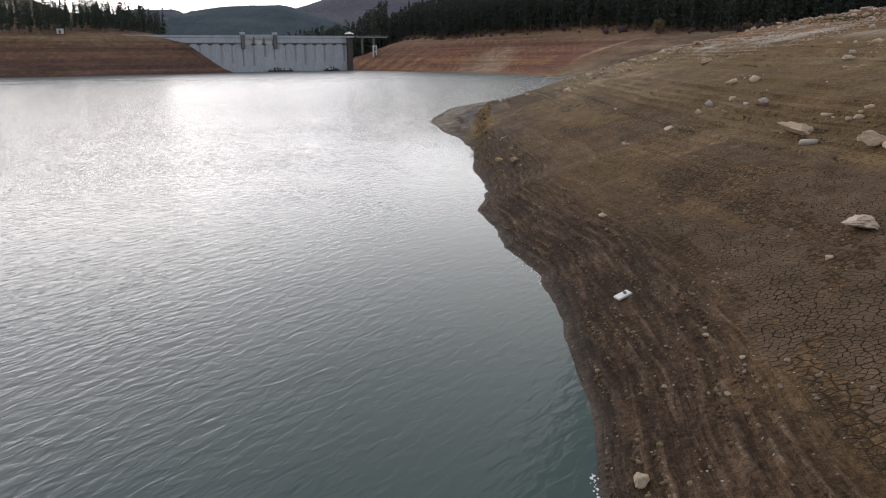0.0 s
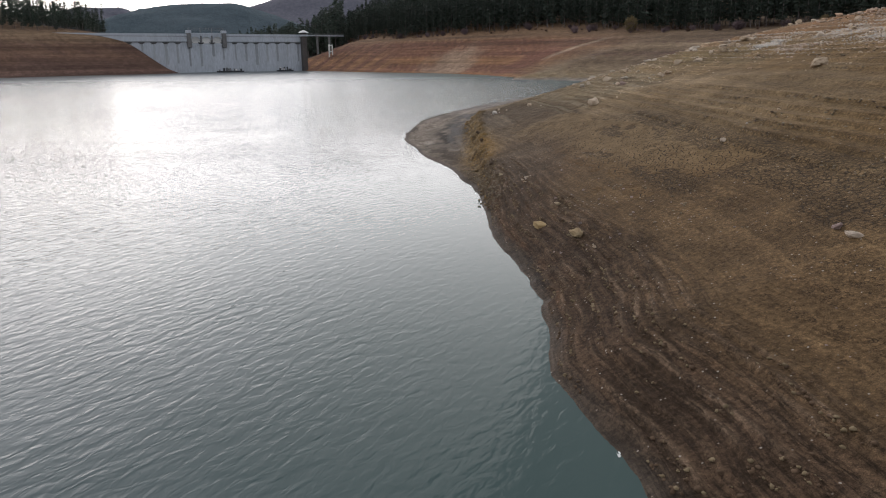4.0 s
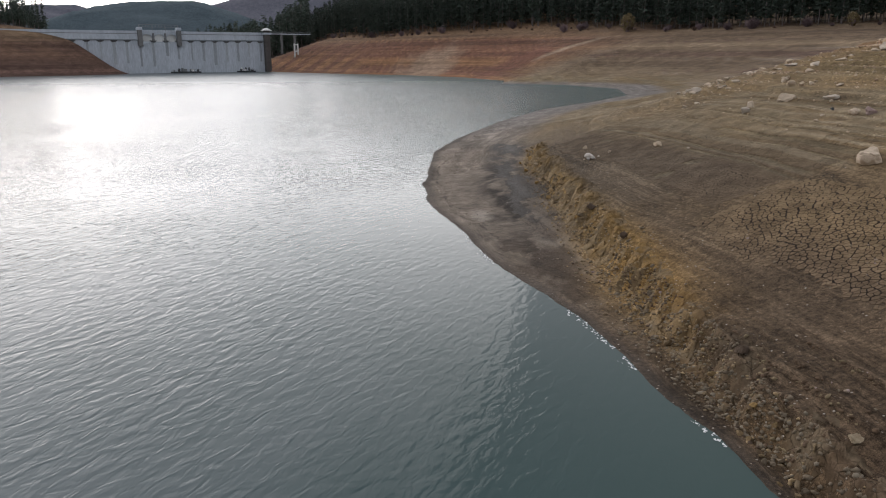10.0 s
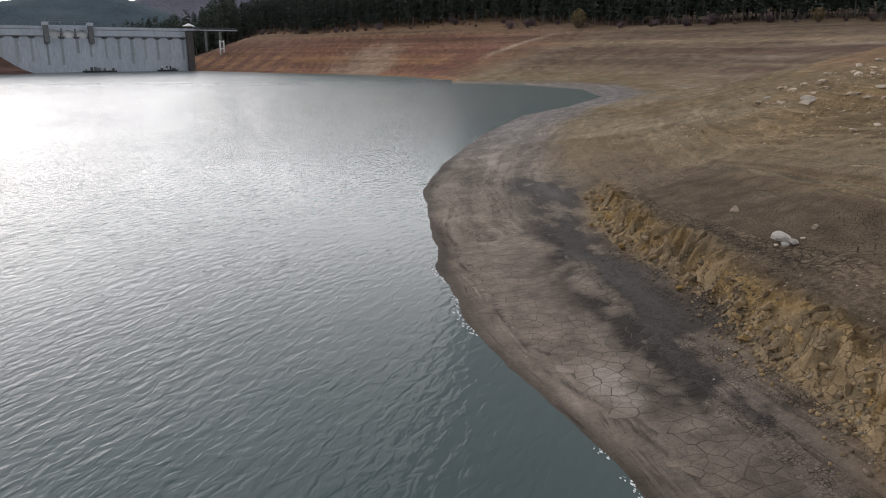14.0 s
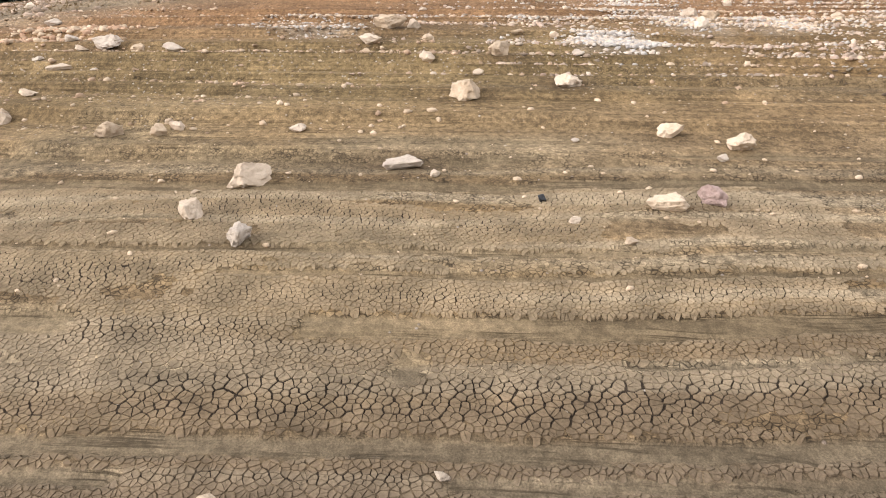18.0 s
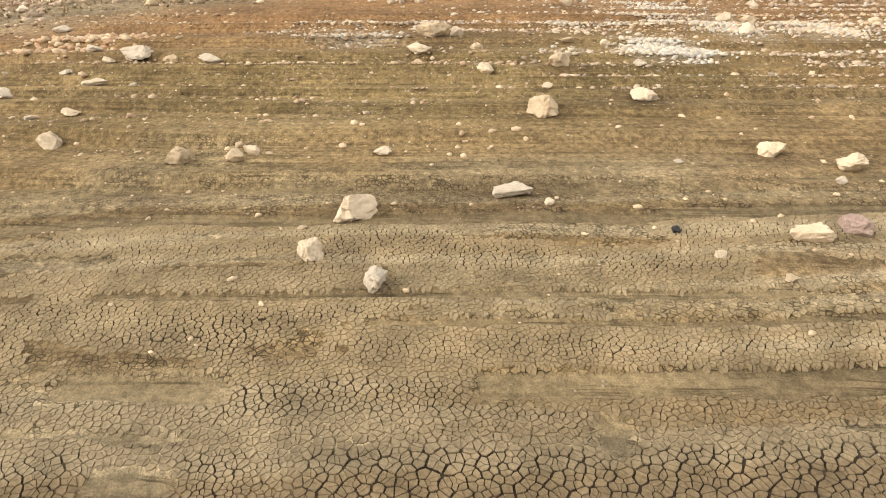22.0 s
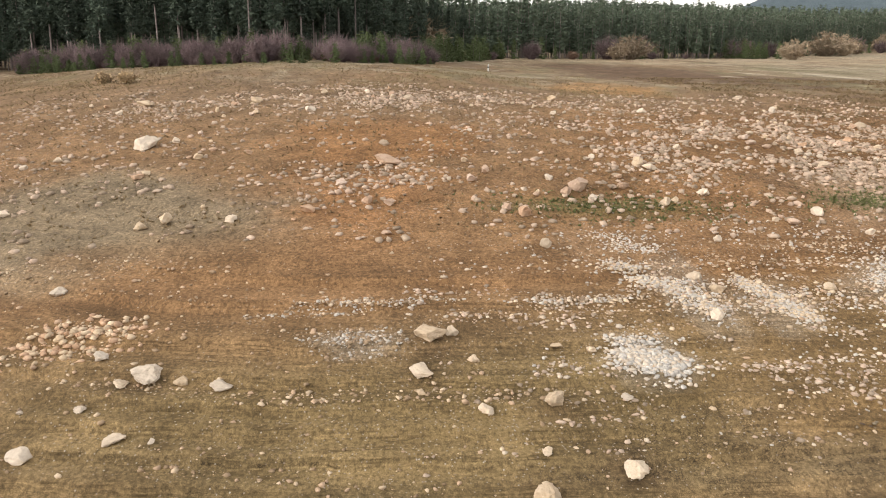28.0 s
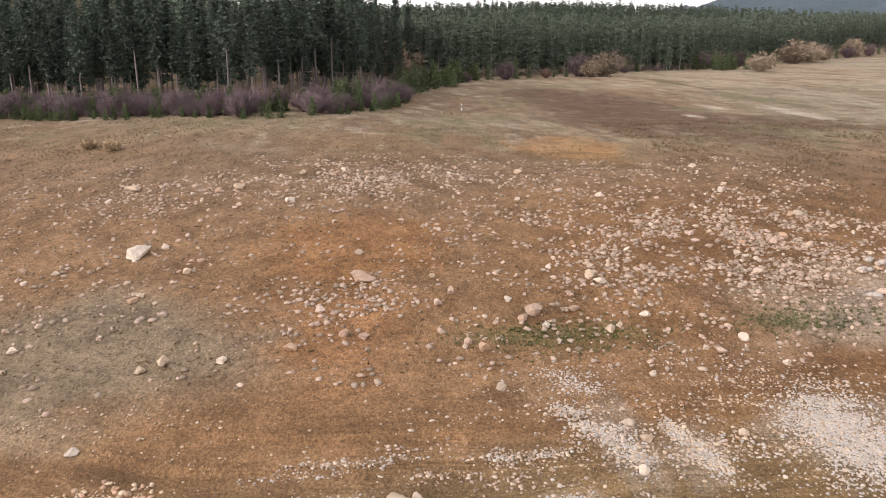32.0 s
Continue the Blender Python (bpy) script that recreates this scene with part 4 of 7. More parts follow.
crack = np.maximum(crack, 0.42 * ramp(fs, 3, 5) * (1 - ramp(fs, 26, 30)) * ramp(n2, -0.2, 0.4))
crack = np.maximum(crack, 0.5 * north * ramp(fs, 1.0, 1.6) * (1 - ramp(ridge, -2.2, -1.2)) * ramp(n2, -0.4, 0.2))
stony = 0.028 + 0.30 * ramp(fs, 21, 27) * (1 - ramp(fs, 75, 95)) * ramp(n2 + n1, -0.3, 0.5) + 0.75 * white + 0.25 * clay + 0.03 * south * (1 - ramp(fs, 6, 10))
stony = stony * (1 - 0.8 * blob(35.8, 95, 2.2, 13, 31, 0.35))
wet = np.clip(0.5 * (1 - ramp(fs, 0.1, 0.7)) + 0.75 * wetline, 0, 1) * (fy < 320)

furrowed = ramp(fs, 0.05, 0.3) * (1 - ramp(fs + 1.2 * n2, 2.8, 5.2)) * (1 - ramp(fy, 62, 78)) * (fy < 200)
big = ramp(fist + 0.25 * n2, -0.45, -0.2) * ramp(fs, 3.4, 4.4) * (1 - ramp(fs, 9, 11.5)) * (1 - ramp(fy, 28, 36))
big = np.maximum(big, ramp(fist, -0.5, -0.2) * ramp(fs, 7.2, 8.2) * (1 - ramp(fs + n2, 12.5, 14)) * ramp(fy, 70, 78) * (1 - ramp(fy, 104, 112)) * (1 - ramp(fx, 7.6, 8.1) * ramp(fy, 79, 80)))
big = np.maximum(big, 0.95 * ramp(fist, -0.15, 0.05) * ramp(fs, 4.5, 6) * (1 - ramp(fs, 10, 13)) * ramp(fy, 28, 34) * (1 - ramp(fy, 72, 78)))
big = np.maximum(big, 0.42 * north * (1 - ramp(fy, 120, 140)) * ramp(fs, 0.7, 1.3) * (1 - ramp(ridge, -2.6, -1.8)) * ramp(fist, -0.3, 0.0))
big = big * (1 - gaps)
crack = crack * (1 - gaps) * (1 - olive)
level = np.maximum(ramp(fy, 118, 150) * (fx < 260), (1 - 0.85 * ramp(fs, 28, 46)) * (1 - 0.35 * (1 - ramp(fy, 66, 80))))
level = np.maximum(level, far)
beach = north * (1 - ramp(ridge, -1.0, 0.0)) * (1 - ramp(fy, 150, 200))
beach = np.maximum(beach, 0.6 * olive)
stony = stony * (1 - 0.9 * beach)


def sample_tint(x, y, k):
    """One colour channel of the earth at the nearest vertices."""
    i = np.clip(np.searchsorted(gy, y), 0, ny - 1)
    j = np.clip(np.searchsorted(gx, x), 0, nx - 1)
    return col0[i * nx + j, k]


idx = np.arange(nx * ny).reshape(ny, nx)
quads = np.stack([idx[:-1, :-1], idx[:-1, 1:], idx[1:, 1:], idx[1:, :-1]], -1).reshape(-1, 4)
me = bpy.data.meshes.new("ground")
me.vertices.add(nx * ny)
me.vertices.foreach_set("co", np.stack([fx, fy, fz], 1).astype(np.float32).ravel())
me.loops.add(quads.size)
me.loops.foreach_set("vertex_index", quads.astype(np.int32).ravel())
me.polygons.add(len(quads))
me.polygons.foreach_set("loop_start", np.arange(0, quads.size, 4, dtype=np.int32))
me.update(calc_edges=True)
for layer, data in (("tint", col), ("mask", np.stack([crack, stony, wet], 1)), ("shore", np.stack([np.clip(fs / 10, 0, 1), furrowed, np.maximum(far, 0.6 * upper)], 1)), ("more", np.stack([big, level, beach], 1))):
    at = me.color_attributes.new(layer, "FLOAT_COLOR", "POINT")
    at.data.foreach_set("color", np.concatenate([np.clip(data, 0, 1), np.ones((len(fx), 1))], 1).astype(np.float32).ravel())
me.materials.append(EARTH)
me.shade_smooth()
GROUND = tagged(new("ground", me), "bare sloping lake bed of cracked mud, clay and stones", "ground", kind="structure")

# ---- water ----
wbm = bmesh.new()
wv = [wbm.verts.new((x, y, 0.0)) for x, y in ((-4000, -4000), (300, -4000), (300, 330), (60, 620), (-4000, 620))]
wbm.faces.new(wv)
LAKE_OB = tagged(part("water", wbm, WATER), "grey-green reservoir water with wind ripples", "water", kind="structure")

# ---- the dam ----
DAM_O, DAM_U = Vector((-118.0, 495.0, 0.0)), Vector((0.89, 0.457, 0.0)).normalized()
DAM_M = Matrix.Translation(DAM_O) @ Matrix.Rotation(math.atan2(DAM_U.y, DAM_U.x), 4, "Z")   # x along the crest, -y towards the lake
CREST = 22.3


def thing(name, label, category, m=None, group=""):
    e = new(name)
    if m is not None:
        e.matrix_world = m
    return tagged(e, label, category, group)


dam = thing("dam", "long pale grey concrete gravity dam with stained upstream face", "dam", DAM_M)
bm = bmesh.new()
sec = [(-0.2, -5), (-0.2, 17.5), (-1.1, 18.2), (-1.1, CREST - 0.5), (5.6, CREST - 0.5), (5.6, 16), (14, -5)]
for a, b in ((-120, -11.4), (11.4, 63)):
    va = [bm.verts.new((a, y, z)) for y, z in sec]
    vb = [bm.verts.new((b, y, z)) for y, z in sec]
    for i in range(len(sec)):
        j = (i + 1) % len(sec)
        bm.faces.new((va[i], va[j], vb[j], vb[i]))
    bm.faces.new(va[::-1]), bm.faces.new(vb)
bmesh.ops.recalc_face_normals(bm, faces=bm.faces)
part("wall", bm, CONCRETE, dam)
bm = bmesh.new()
low = [(-0.2, -5), (-0.2, 16.3), (0.9, 17.7), (5.6, 16.9), (14, -5)]
va = [bm.verts.new((-11.4, y, z)) for y, z in low]
vb = [bm.verts.new((11.4, y, z)) for y, z in low]
for i in range(len(low)):
    j = (i + 1) % len(low)
    bm.faces.new((va[i], va[j], vb[j], vb[i]))
bmesh.ops.recalc_face_normals(bm, faces=bm.faces)
part("spillway_wall", bm, CONCRETE, dam)
for a, b in ((-120, -11.4), (11.4, 63)):
    bm = bmesh.new()
    box(bm, ((a + b) / 2, -1.0, CREST - 0.05), (b - a, 0.35, 0.9))
    part("parapet", bm, CONCRETE, dam)
    bm = bmesh.new()
    box(bm, ((a + b) / 2, -1.05, CREST - 1.15), (b - a, 0.22, 0.28))
    part("string_course", bm, CONCRETE_DARK, dam)
for i in range(-16, 9):
    bm = bmesh.new()
    s = i * 6.8 + 3.4
    vs = [bm.verts.new((s + dx, y, z)) for dx, y, z in ((-1.9, -0.25, 17.65), (1.9, -0.25, 17.65), (1.9, -1.25, 17.65), (-1.9, -1.25, 17.65),
                                                       (-0.8, -0.25, 16.6), (0.8, -0.25, 16.6))]
    for f in ((0, 1, 2, 3), (3, 2, 5, 4), (0, 3, 4), (1, 5, 2), (0, 4, 5, 1)):
        bm.faces.new([vs[k] for k in f])
    bmesh.ops.recalc_face_normals(bm, faces=bm.faces)
    corbel = part("corbel", bm, CONCRETE_DARK, dam)
    # grey stain streak below the corbel, added as a thin slab
    bm = bmesh.new()
    ln = 5 + 9 * random.random()
    box(bm, (s + random.uniform(-0.4, 0.4), -0.22, 16.5 - ln / 2), (0.7 + 1.1 * random.random(), 0.06, ln))
    part("joint_rib", bm, STAINED, corbel)
for s in (-10.4, 10.4):
    bm = bmesh.new()
    box(bm, (s, -1.4, 18.9), (2.3, 3.4, 8.6), 0, 0.15)
    pier = part("pier", bm, CONCRETE_DARK, dam)
    bm = bmesh.new()
    box(bm, (s, -1.4, 23.8), (2.7, 3.8, 1.6), 0, 0.2)
    part("pier_cap", bm, CONCRETE, pier)
for s in (-3.2, 3.2):
    bm = bmesh.new()
    box(bm, (s, -0.2, 19.2), (0.9, 2.6, 4.4), 0, 0.1)
    part("bay_pier", bm, CONCRETE_DARK, dam)
for s in (-6.5, 0.0, 6.5):
    bm = bmesh.new()
    # arched beam over the bay
    arc = [(s + 2.8 * math.cos(t), 18.5 + 2.5 * math.sin(t)) for t in np.linspace(0, math.pi, 13)]
    for (x0, z0), (x1, z1) in zip(arc, arc[1:]):
        for y0, y1 in ((-1.0, -0.4),):
            v = [bm.verts.new(p) for p in ((x0, y0, z0), (x1, y0, z1), (x1, y0, 21.8), (x0, y0, 21.8), (x0, y1, z0), (x1, y1, z1), (x1, y1, 21.8), (x0, y1, 21.8))]
            for f in ((0, 1, 2, 3), (5, 4, 7, 6), (1, 0, 4, 5)):
                bm.faces.new([v[k] for k in f])
    part("arch", bm, CONCRETE, dam)
    bm = bmesh.new()
    box(bm, (s, 0.6, 19.1), (5.4, 0.3, 4.6))
    part("gate_leaf", bm, WHITE_PAINT, dam, "pale painted spillway gate")
bm = bmesh.new()
box(bm, (0, 1.6, 22.1), (24, 5.4, 0.7))
part("road_deck", bm, CONCRETE, dam)
bm = bmesh.new()
for z in (24.8, 26.0):
    box(bm, (0, -1.2, z), (21, 0.22, 0.22))
for k in range(13):
    box(bm, (-10.2 + 1.7 * k, -1.2, 25.4), (0.14, 0.14, 1.3))
truss = part("gantry_truss", bm, STEEL, dam)
for s in (-10.4, -3.4, 3.4, 10.4):
    bm = bmesh.new()
    box(bm, (s, -1.2, 24.5), (0.35, 0.35, 3.2))
    part("gantry_post", bm, STEEL, truss)
bm = bmesh.new()
box(bm, (0, -1.1, 22.8), (20.6, 0.3, 0.8))
part("bay_parapet", bm, CONCRETE, dam)

tower = thing("intake_tower", "dark square concrete intake tower with a pale hipped roof", "tower", DAM_M @ Matrix.Translation((61.0, -3.2, 0)))
bm = bmesh.new()
box(bm, (0, 0, 10.6), (3.2, 3.2, 21.9), 0, 0.2)
part("shaft", bm, TOWER_STONE, tower)
bm = bmesh.new()
box(bm, (0, 0, 22.0), (4.6, 4.6, 1.1), 0, 0.1)
part("gallery", bm, CONCRETE, tower)
bm = bmesh.new()
box(bm, (0, 0, 23.2), (3.0, 3.0, 1.6))
cabin = part("cabin", bm, TOWER_STONE, tower)
bm = bmesh.new()
bmesh.ops.create_cone(bm, cap_ends=True, segments=6, radius1=3.6, radius2=0.5, depth=1.5, matrix=Matrix.Translation((0, 0, 24.6)))
part("roof", bm, WHITE_PAINT, cabin)
bridge = thing("footbridge", "grey steel footbridge from the tower to the bank", "bridge", DAM_M @ Matrix.Translation((63.2, -2.0, 0)))
bm = bmesh.new()
box(bm, (13, 0, CREST - 0.3), (26, 1.8, 0.5))
part("deck", bm, CONCRETE, bridge)
for y in (-0.85, 0.85):
    bm = bmesh.new()
    for z in (CREST + 0.5, CREST + 1.0):
        box(bm, (13, y, z), (26, 0.1, 0.1))
    for k in range(14):
        box(bm, (2 * k, y, CREST + 0.5), (0.1, 0.1, 1.1))
    part("railing", bm, STEEL, bridge)
for s in (7.5, 16.0):
    bm = bmesh.new()
    box(bm, (s, 0, CREST - 6), (0.9, 1.4, 11.5))
    part("support", bm, CONCRETE_DARK, bridge)
gauge = thing("gauge_frame", "white concrete frame standing on the orange bank", "frame", DAM_M @ Matrix.Translation((78.0, -6.5, float(ground(np.array([-46.0]), np.array([526.0]))[0]) - 2)))
for s in (-1.1, 1.1):
    bm = bmesh.new()
    box(bm, (s, 0, 4.2), (0.7, 0.7, 9.5), 0, 0.05)
    part("post", bm, WHITE_PAINT, gauge)
for z in (4.5, 8.4):
    bm = bmesh.new()
    box(bm, (0, 0, z), (1.6, 0.6, 0.6), 0, 0.05)
    part("crossbar", bm, WHITE_PAINT, gauge)


def raft(at, length, yaw, label, seed):
    rnd = random.Random(seed)
    t = thing("work_raft", label, "raft", Matrix.Translation((at[0], at[1], 0)) @ Matrix.Rotation(yaw, 4, "Z"), "rafts below the dam")
    for y in (-1.8, 1.8):
        bm = bmesh.new()
        bmesh.ops.create_cone(bm, cap_ends=True, segments=10, radius1=0.55, radius2=0.55, depth=length, matrix=Matrix.Translation((0, y, 0.15)) @ Matrix.Rotation(math.pi / 2, 4, "Y"))
        part("float", bm, DARK_GEAR, t)
    bm = bmesh.new()
    box(bm, (0, 0, 0.75), (length, 5.0, 0.25), 0, 0.05)
    deck = part("deck", bm, DARK_GEAR, t)
    for k in range(7):
        bm = bmesh.new()
        x = (k - 3) * length / 7.4 + rnd.uniform(-0.4, 0.4)
        h = rnd.uniform(0.6, 2.0)
        box(bm, (x, rnd.uniform(-1.4, 1.4), 0.88 + h / 2), (rnd.uniform(0.6, 1.5), rnd.uniform(0.6, 1.4), h), rnd.uniform(0, 1), 0.08)
        part("machine", bm, rnd.choice((DARK_GEAR, STEEL, STEEL, WHITE_PAINT)), deck)
    bm = bmesh.new()
    for k in range(9):
        box(bm, (-length / 2 + k * length / 8, -2.4, 1.4), (0.08, 0.08, 1.1))
    box(bm, (0, -2.4, 1.95), (length, 0.08, 0.08))
    part("railing", bm, STEEL, t)


raft((-104.0, 491.0), 15.5, math.atan2(DAM_U.y, DAM_U.x), "long dark work raft with pumps moored before the dam", 4)
raft((-73.5, 508.0), 9.5, math.atan2(DAM_U.y, DAM_U.x) + 0.15, "small dark raft with white gear moored by the tower", 9)
hut_z = float(ground(np.array([-212.0]), np.array([428.0]))[0])
hut = thing("hut", "small white plastered hut on the bank", "hut", Matrix.Translation((-212, 428, hut_z - 0.2)))
bm = bmesh.new()
box(bm, (0, 0, 1.4), (3.2, 2.6, 2.9), 0.3, 0.05)
part("wall", bm, WHITE_PAINT, hut)
bm = bmesh.new()
box(bm, (0, 0, 3.0), (3.8, 3.1, 0.35), 0.3, 0.08)
part("roof", bm, CONCRETE_DARK, hut)
bm = bmesh.new()
box(bm, (0.4, -1.36, 1.1), (0.9, 0.1, 1.9), 0.3)
part("door", bm, DARK_GEAR, hut)


# ---- distant hills ----
def hill(name, cx, cy, rx, ry, height, mat, seed, label):
    n = 56
    u = np.linspace(-1, 1, n)
    U, V = np.meshgrid(u, u)
    r = np.sqrt(U**2 + V**2)
    h = np.clip(1 - ramp(r + 0.16 * fbm(U * 2.2 + seed, V * 2.2, seed, 4), 0.0, 1.0), 0, 1)
    X, Y = cx + U * rx, cy + V * ry
    Z = height * h * (1 + 0.10 * fbm(U * 5, V * 5, seed + 3, 4)) + 0.012 * height * fbm(U * 40, V * 40, seed + 5, 2) - 8
    idx = np.arange(n * n).reshape(n, n)
    q = np.stack([idx[:-1, :-1], idx[:-1, 1:], idx[1:, 1:], idx[1:, :-1]], -1).reshape(-1, 4)
    ob = mesh_ob(name, np.stack([X.ravel(), Y.ravel(), Z.ravel()], 1), q, mat, True)
    return tagged(ob, label, "hill", kind="structure")


hill("hill_1", -410, 1620, 520, 420, 126, HILL_HAZE_BLUE, 3, "dark blue-green wooded hill behind the dam")
hill("hill_2", -150, 2600, 900, 500, 255, HILL_HAZE_MAUVE, 7, "hazy mauve hill far behind the dam")
hill("hill_3", -850, 2250, 420, 350, 160, HILL_HAZE_MAUVE, 12, "pale distant hill behind the dam")
hill("hill_4", 2190, -1590, 1300, 1300, 420, HILL_HAZE_BLUE, 15, "blue-green wooded mountain beyond the forest")
hill("hill_5", 2900, -1190, 900, 700, 262, HILL_HAZE_MAUVE, 18, "pale distant hill beyond the forest")


# ---- trees ----
def tufts(rs, at, size, count, droop=0.25, flat=0.55):
    """Small pointed sprays of needles round each place: verts and faces."""
    at = np.repeat(np.asarray(at, float), count, 0)
    size = np.repeat(np.asarray(size, float), count)
    k = len(at)
    out = rs.normal(size=(k, 3)) * (1, 1, flat)
    out /= np.linalg.norm(out, axis=1)[:, None] + 1e-6
    out[:, 2] -= droop * rs.random(k)
    side = np.cross(out, rs.normal(size=(k, 3)))
    side /= np.linalg.norm(side, axis=1)[:, None] + 1e-6
    base = at + out * size[:, None] * 0.1
    wide = size[:, None] * (0.22 + 0.2 * rs.random((k, 1)))
    tip = at + out * size[:, None] * (0.8 + 0.5 * rs.random((k, 1)))
    v = np.stack([base + side * wide, base - side * wide, tip], 1).reshape(-1, 3)
    return v, np.arange(3 * k).reshape(-1, 3)


def tube(path, radii, n=6):
    v, f = [], []
    for p, r in zip(path, radii):
        for i in range(n):
            a = 2 * math.pi * i / n
            v.append((p[0] + r * math.cos(a), p[1] + r * math.sin(a), p[2]))
    for k in range(len(path) - 1):
        for i in range(n):
            j = (i + 1) % n
            f.append((k * n + i, k * n + j, (k + 1) * n + j, (k + 1) * n + i))
    return v, f


def pine_shape(seed, h, bare, wide, whorls, per, clumps, tris, tuft):
    """Trunk, bare stubs and crown of a pine h metres high."""
    rs = np.random.RandomState(seed)
    lean = rs.normal(0, 0.012, 2) * h
    zs = np.linspace(0, 1, 7)
    path = [(lean[0] * z * z, lean[1] * z * z, h * z * 0.98) for z in zs]
    trunk = tube(path, [0.021 * h * (1 - 0.9 * z) ** 0.9 * 0.34 + 0.02 for z in zs], 7)
    places, sizes = [], []
    for w in range(whorls):
        u = (w + 0.5 * rs.random()) / whorls
        z = h * (bare + (0.985 - bare) * u)
        reach = wide * (1 - u) ** 0.75 * (0.35 + 0.65 * min(1, u * 4 + 0.35)) * (0.7 + 0.5 * rs.random())
        n = max(2, int(per * (1 - 0.35 * u)))
        a0 = rs.random() * 6.28
        for b in range(n):
            if rs.random() < 0.12:
                continue
            a = a0 + 6.28 * b / n + rs.normal(0, 0.3)
            rr = reach * (0.65 + 0.5 * rs.random())
            for c in range(clumps):
                q = (c + 0.6) / clumps
                places.append((lean[0] * (z / h) ** 2 + rr * q * math.cos(a) + rs.normal(0, 0.15), lean[1] * (z / h) ** 2 + rr * q * math.sin(a) + rs.normal(0, 0.15),
                               z + 0.14 * rr * q - 0.22 * rr * q * q + rs.normal(0, 0.16)))
                sizes.append(tuft * (0.7 + 0.6 * rs.random()) * (1.1 - 0.35 * u))
    places.append((lean[0], lean[1], h * 0.99)), sizes.append(tuft)
    return trunk, tufts(rs, places, sizes, tris, 0.15, 0.34)


def mesh_data(name, vf, mat):
    m_ = bpy.data.meshes.new(name)
    m_.from_pydata([tuple(v) for v in vf[0]], [], [tuple(int(i) for i in f) for f in vf[1]])
    m_.materials.append(mat)
    return m_


def tree_thing(name, label, trunk_me, crown_me, group, category="tree"):
    e = new(name)
    for n_, m_ in (("trunk", trunk_me), ("crown", crown_me)):
        o = new(n_, m_)
        o.parent = e
    return tagged(e, label, category, group)


def at_ground(x, y, rz=0.0, s=1.0, sink=0.05, sz=None):
    z = float(ground(np.array([x]), np.array([y]))[0]) - sink
    return Matrix.Translation((x, y, z)) @ Matrix.Rotation(rz, 4, "Z") @ Matrix.Diagonal((s, s, sz or s, 1))


EDGE = np.array([(-62, 640), (-38, 580), (-22, 553), (4, 492), (22, 479), (47, 443), (70, 417), (89, 391), (102, 354), (112, 314), (131, 296), (144, 272),
                 (154, 232), (158, 195), (164, 168), (146, 145), (142, 127), (131, 113), (134, 105), (148, 99), (166, 91), (190, 87),
                 (216, 80), (237, 64), (247, 46), (262, 26), (296, -8), (303, -36), (330, -66), (390, -136), (424, -184), (470, -245), (640, -480)], float)
WOOD = np.concatenate([EDGE, np.array([(2500, -480), (2500, 900), (-62, 900)])])


def in_wood(x, y):
    odd = np.zeros(x.shape, bool)
    best = np.full(x.shape, 1e9)
    for i, ((ax, ay), (bx, by)) in enumerate(zip(WOOD, np.roll(WOOD, -1, 0))):
        dx, dy = bx - ax, by - ay
        if dy:
            odd ^= ((ay > y) != (by > y)) & (x < ax + (y - ay) * dx / dy)
        if i < len(EDGE) - 1:
            s = np.clip(((x - ax) * dx + (y - ay) * dy) / (dx * dx + dy * dy), 0, 1)
            best = np.minimum(best, np.hypot(x - ax - s * dx, y - ay - s * dy))
    return np.where(odd, best, -best)


rs = np.random.RandomState(5)
full = []
for k in range(8):
    h = 18.0 + 3.5 * rs.random()
    t_, c_ = pine_shape(100 + k, h, 0.18 + 0.36 * rs.random(), 1.8 + 0.6 * rs.random(), 19, 6, 5, 6, 0.55)
    full.append(tree_thing("pine_tree", "tall dark green pine with a bare lower trunk", mesh_data("trunk", t_, BARK), mesh_data("crown", c_, NEEDLES), "pines of the forest edge"))
sx, sy = np.meshgrid(np.arange(-70, 700, 3.9), np.arange(-420, 640, 3.9))
sx = (sx + rs.uniform(-1.7, 1.7, sx.shape)).ravel()
sy = (sy + rs.uniform(-1.7, 1.7, sy.shape)).ravel()
deep = in_wood(sx, sy)
slope = (sy > 330) & (sx < 130)
keep = (deep > 0) & ((deep < 24) | (slope & (deep < 140) & (rs.random(len(sx)) < 0.42)) | ((deep < 65) & (rs.random(len(sx)) < 0.28)))
sx, sy, deep = sx[keep], sy[keep], deep[keep]
dist = np.hypot(sx - 5, sy - 92)
order = np.argsort(np.where((sx > 100) & (sy < 175) & (sy > 40) & (deep < 30), dist, 1e6 + dist))
near_ids, far_ids = order[:290], order[290:]
used = set()
for i in near_ids:
    k = int(rs.randint(len(full)))
    m_ = at_ground(sx[i], sy[i], rs.random() * 6.28, 0.74 + 0.46 * rs.random(), 0.15)
    if k in used:
        copy_thing(full[k], m_)
    else:
        full[k].matrix_world = m_
        used.add(k)
for k in range(len(full)):
    if k not in used:
        full[k].matrix_world = at_ground(170 + 3 * k, 120, 0, 1)


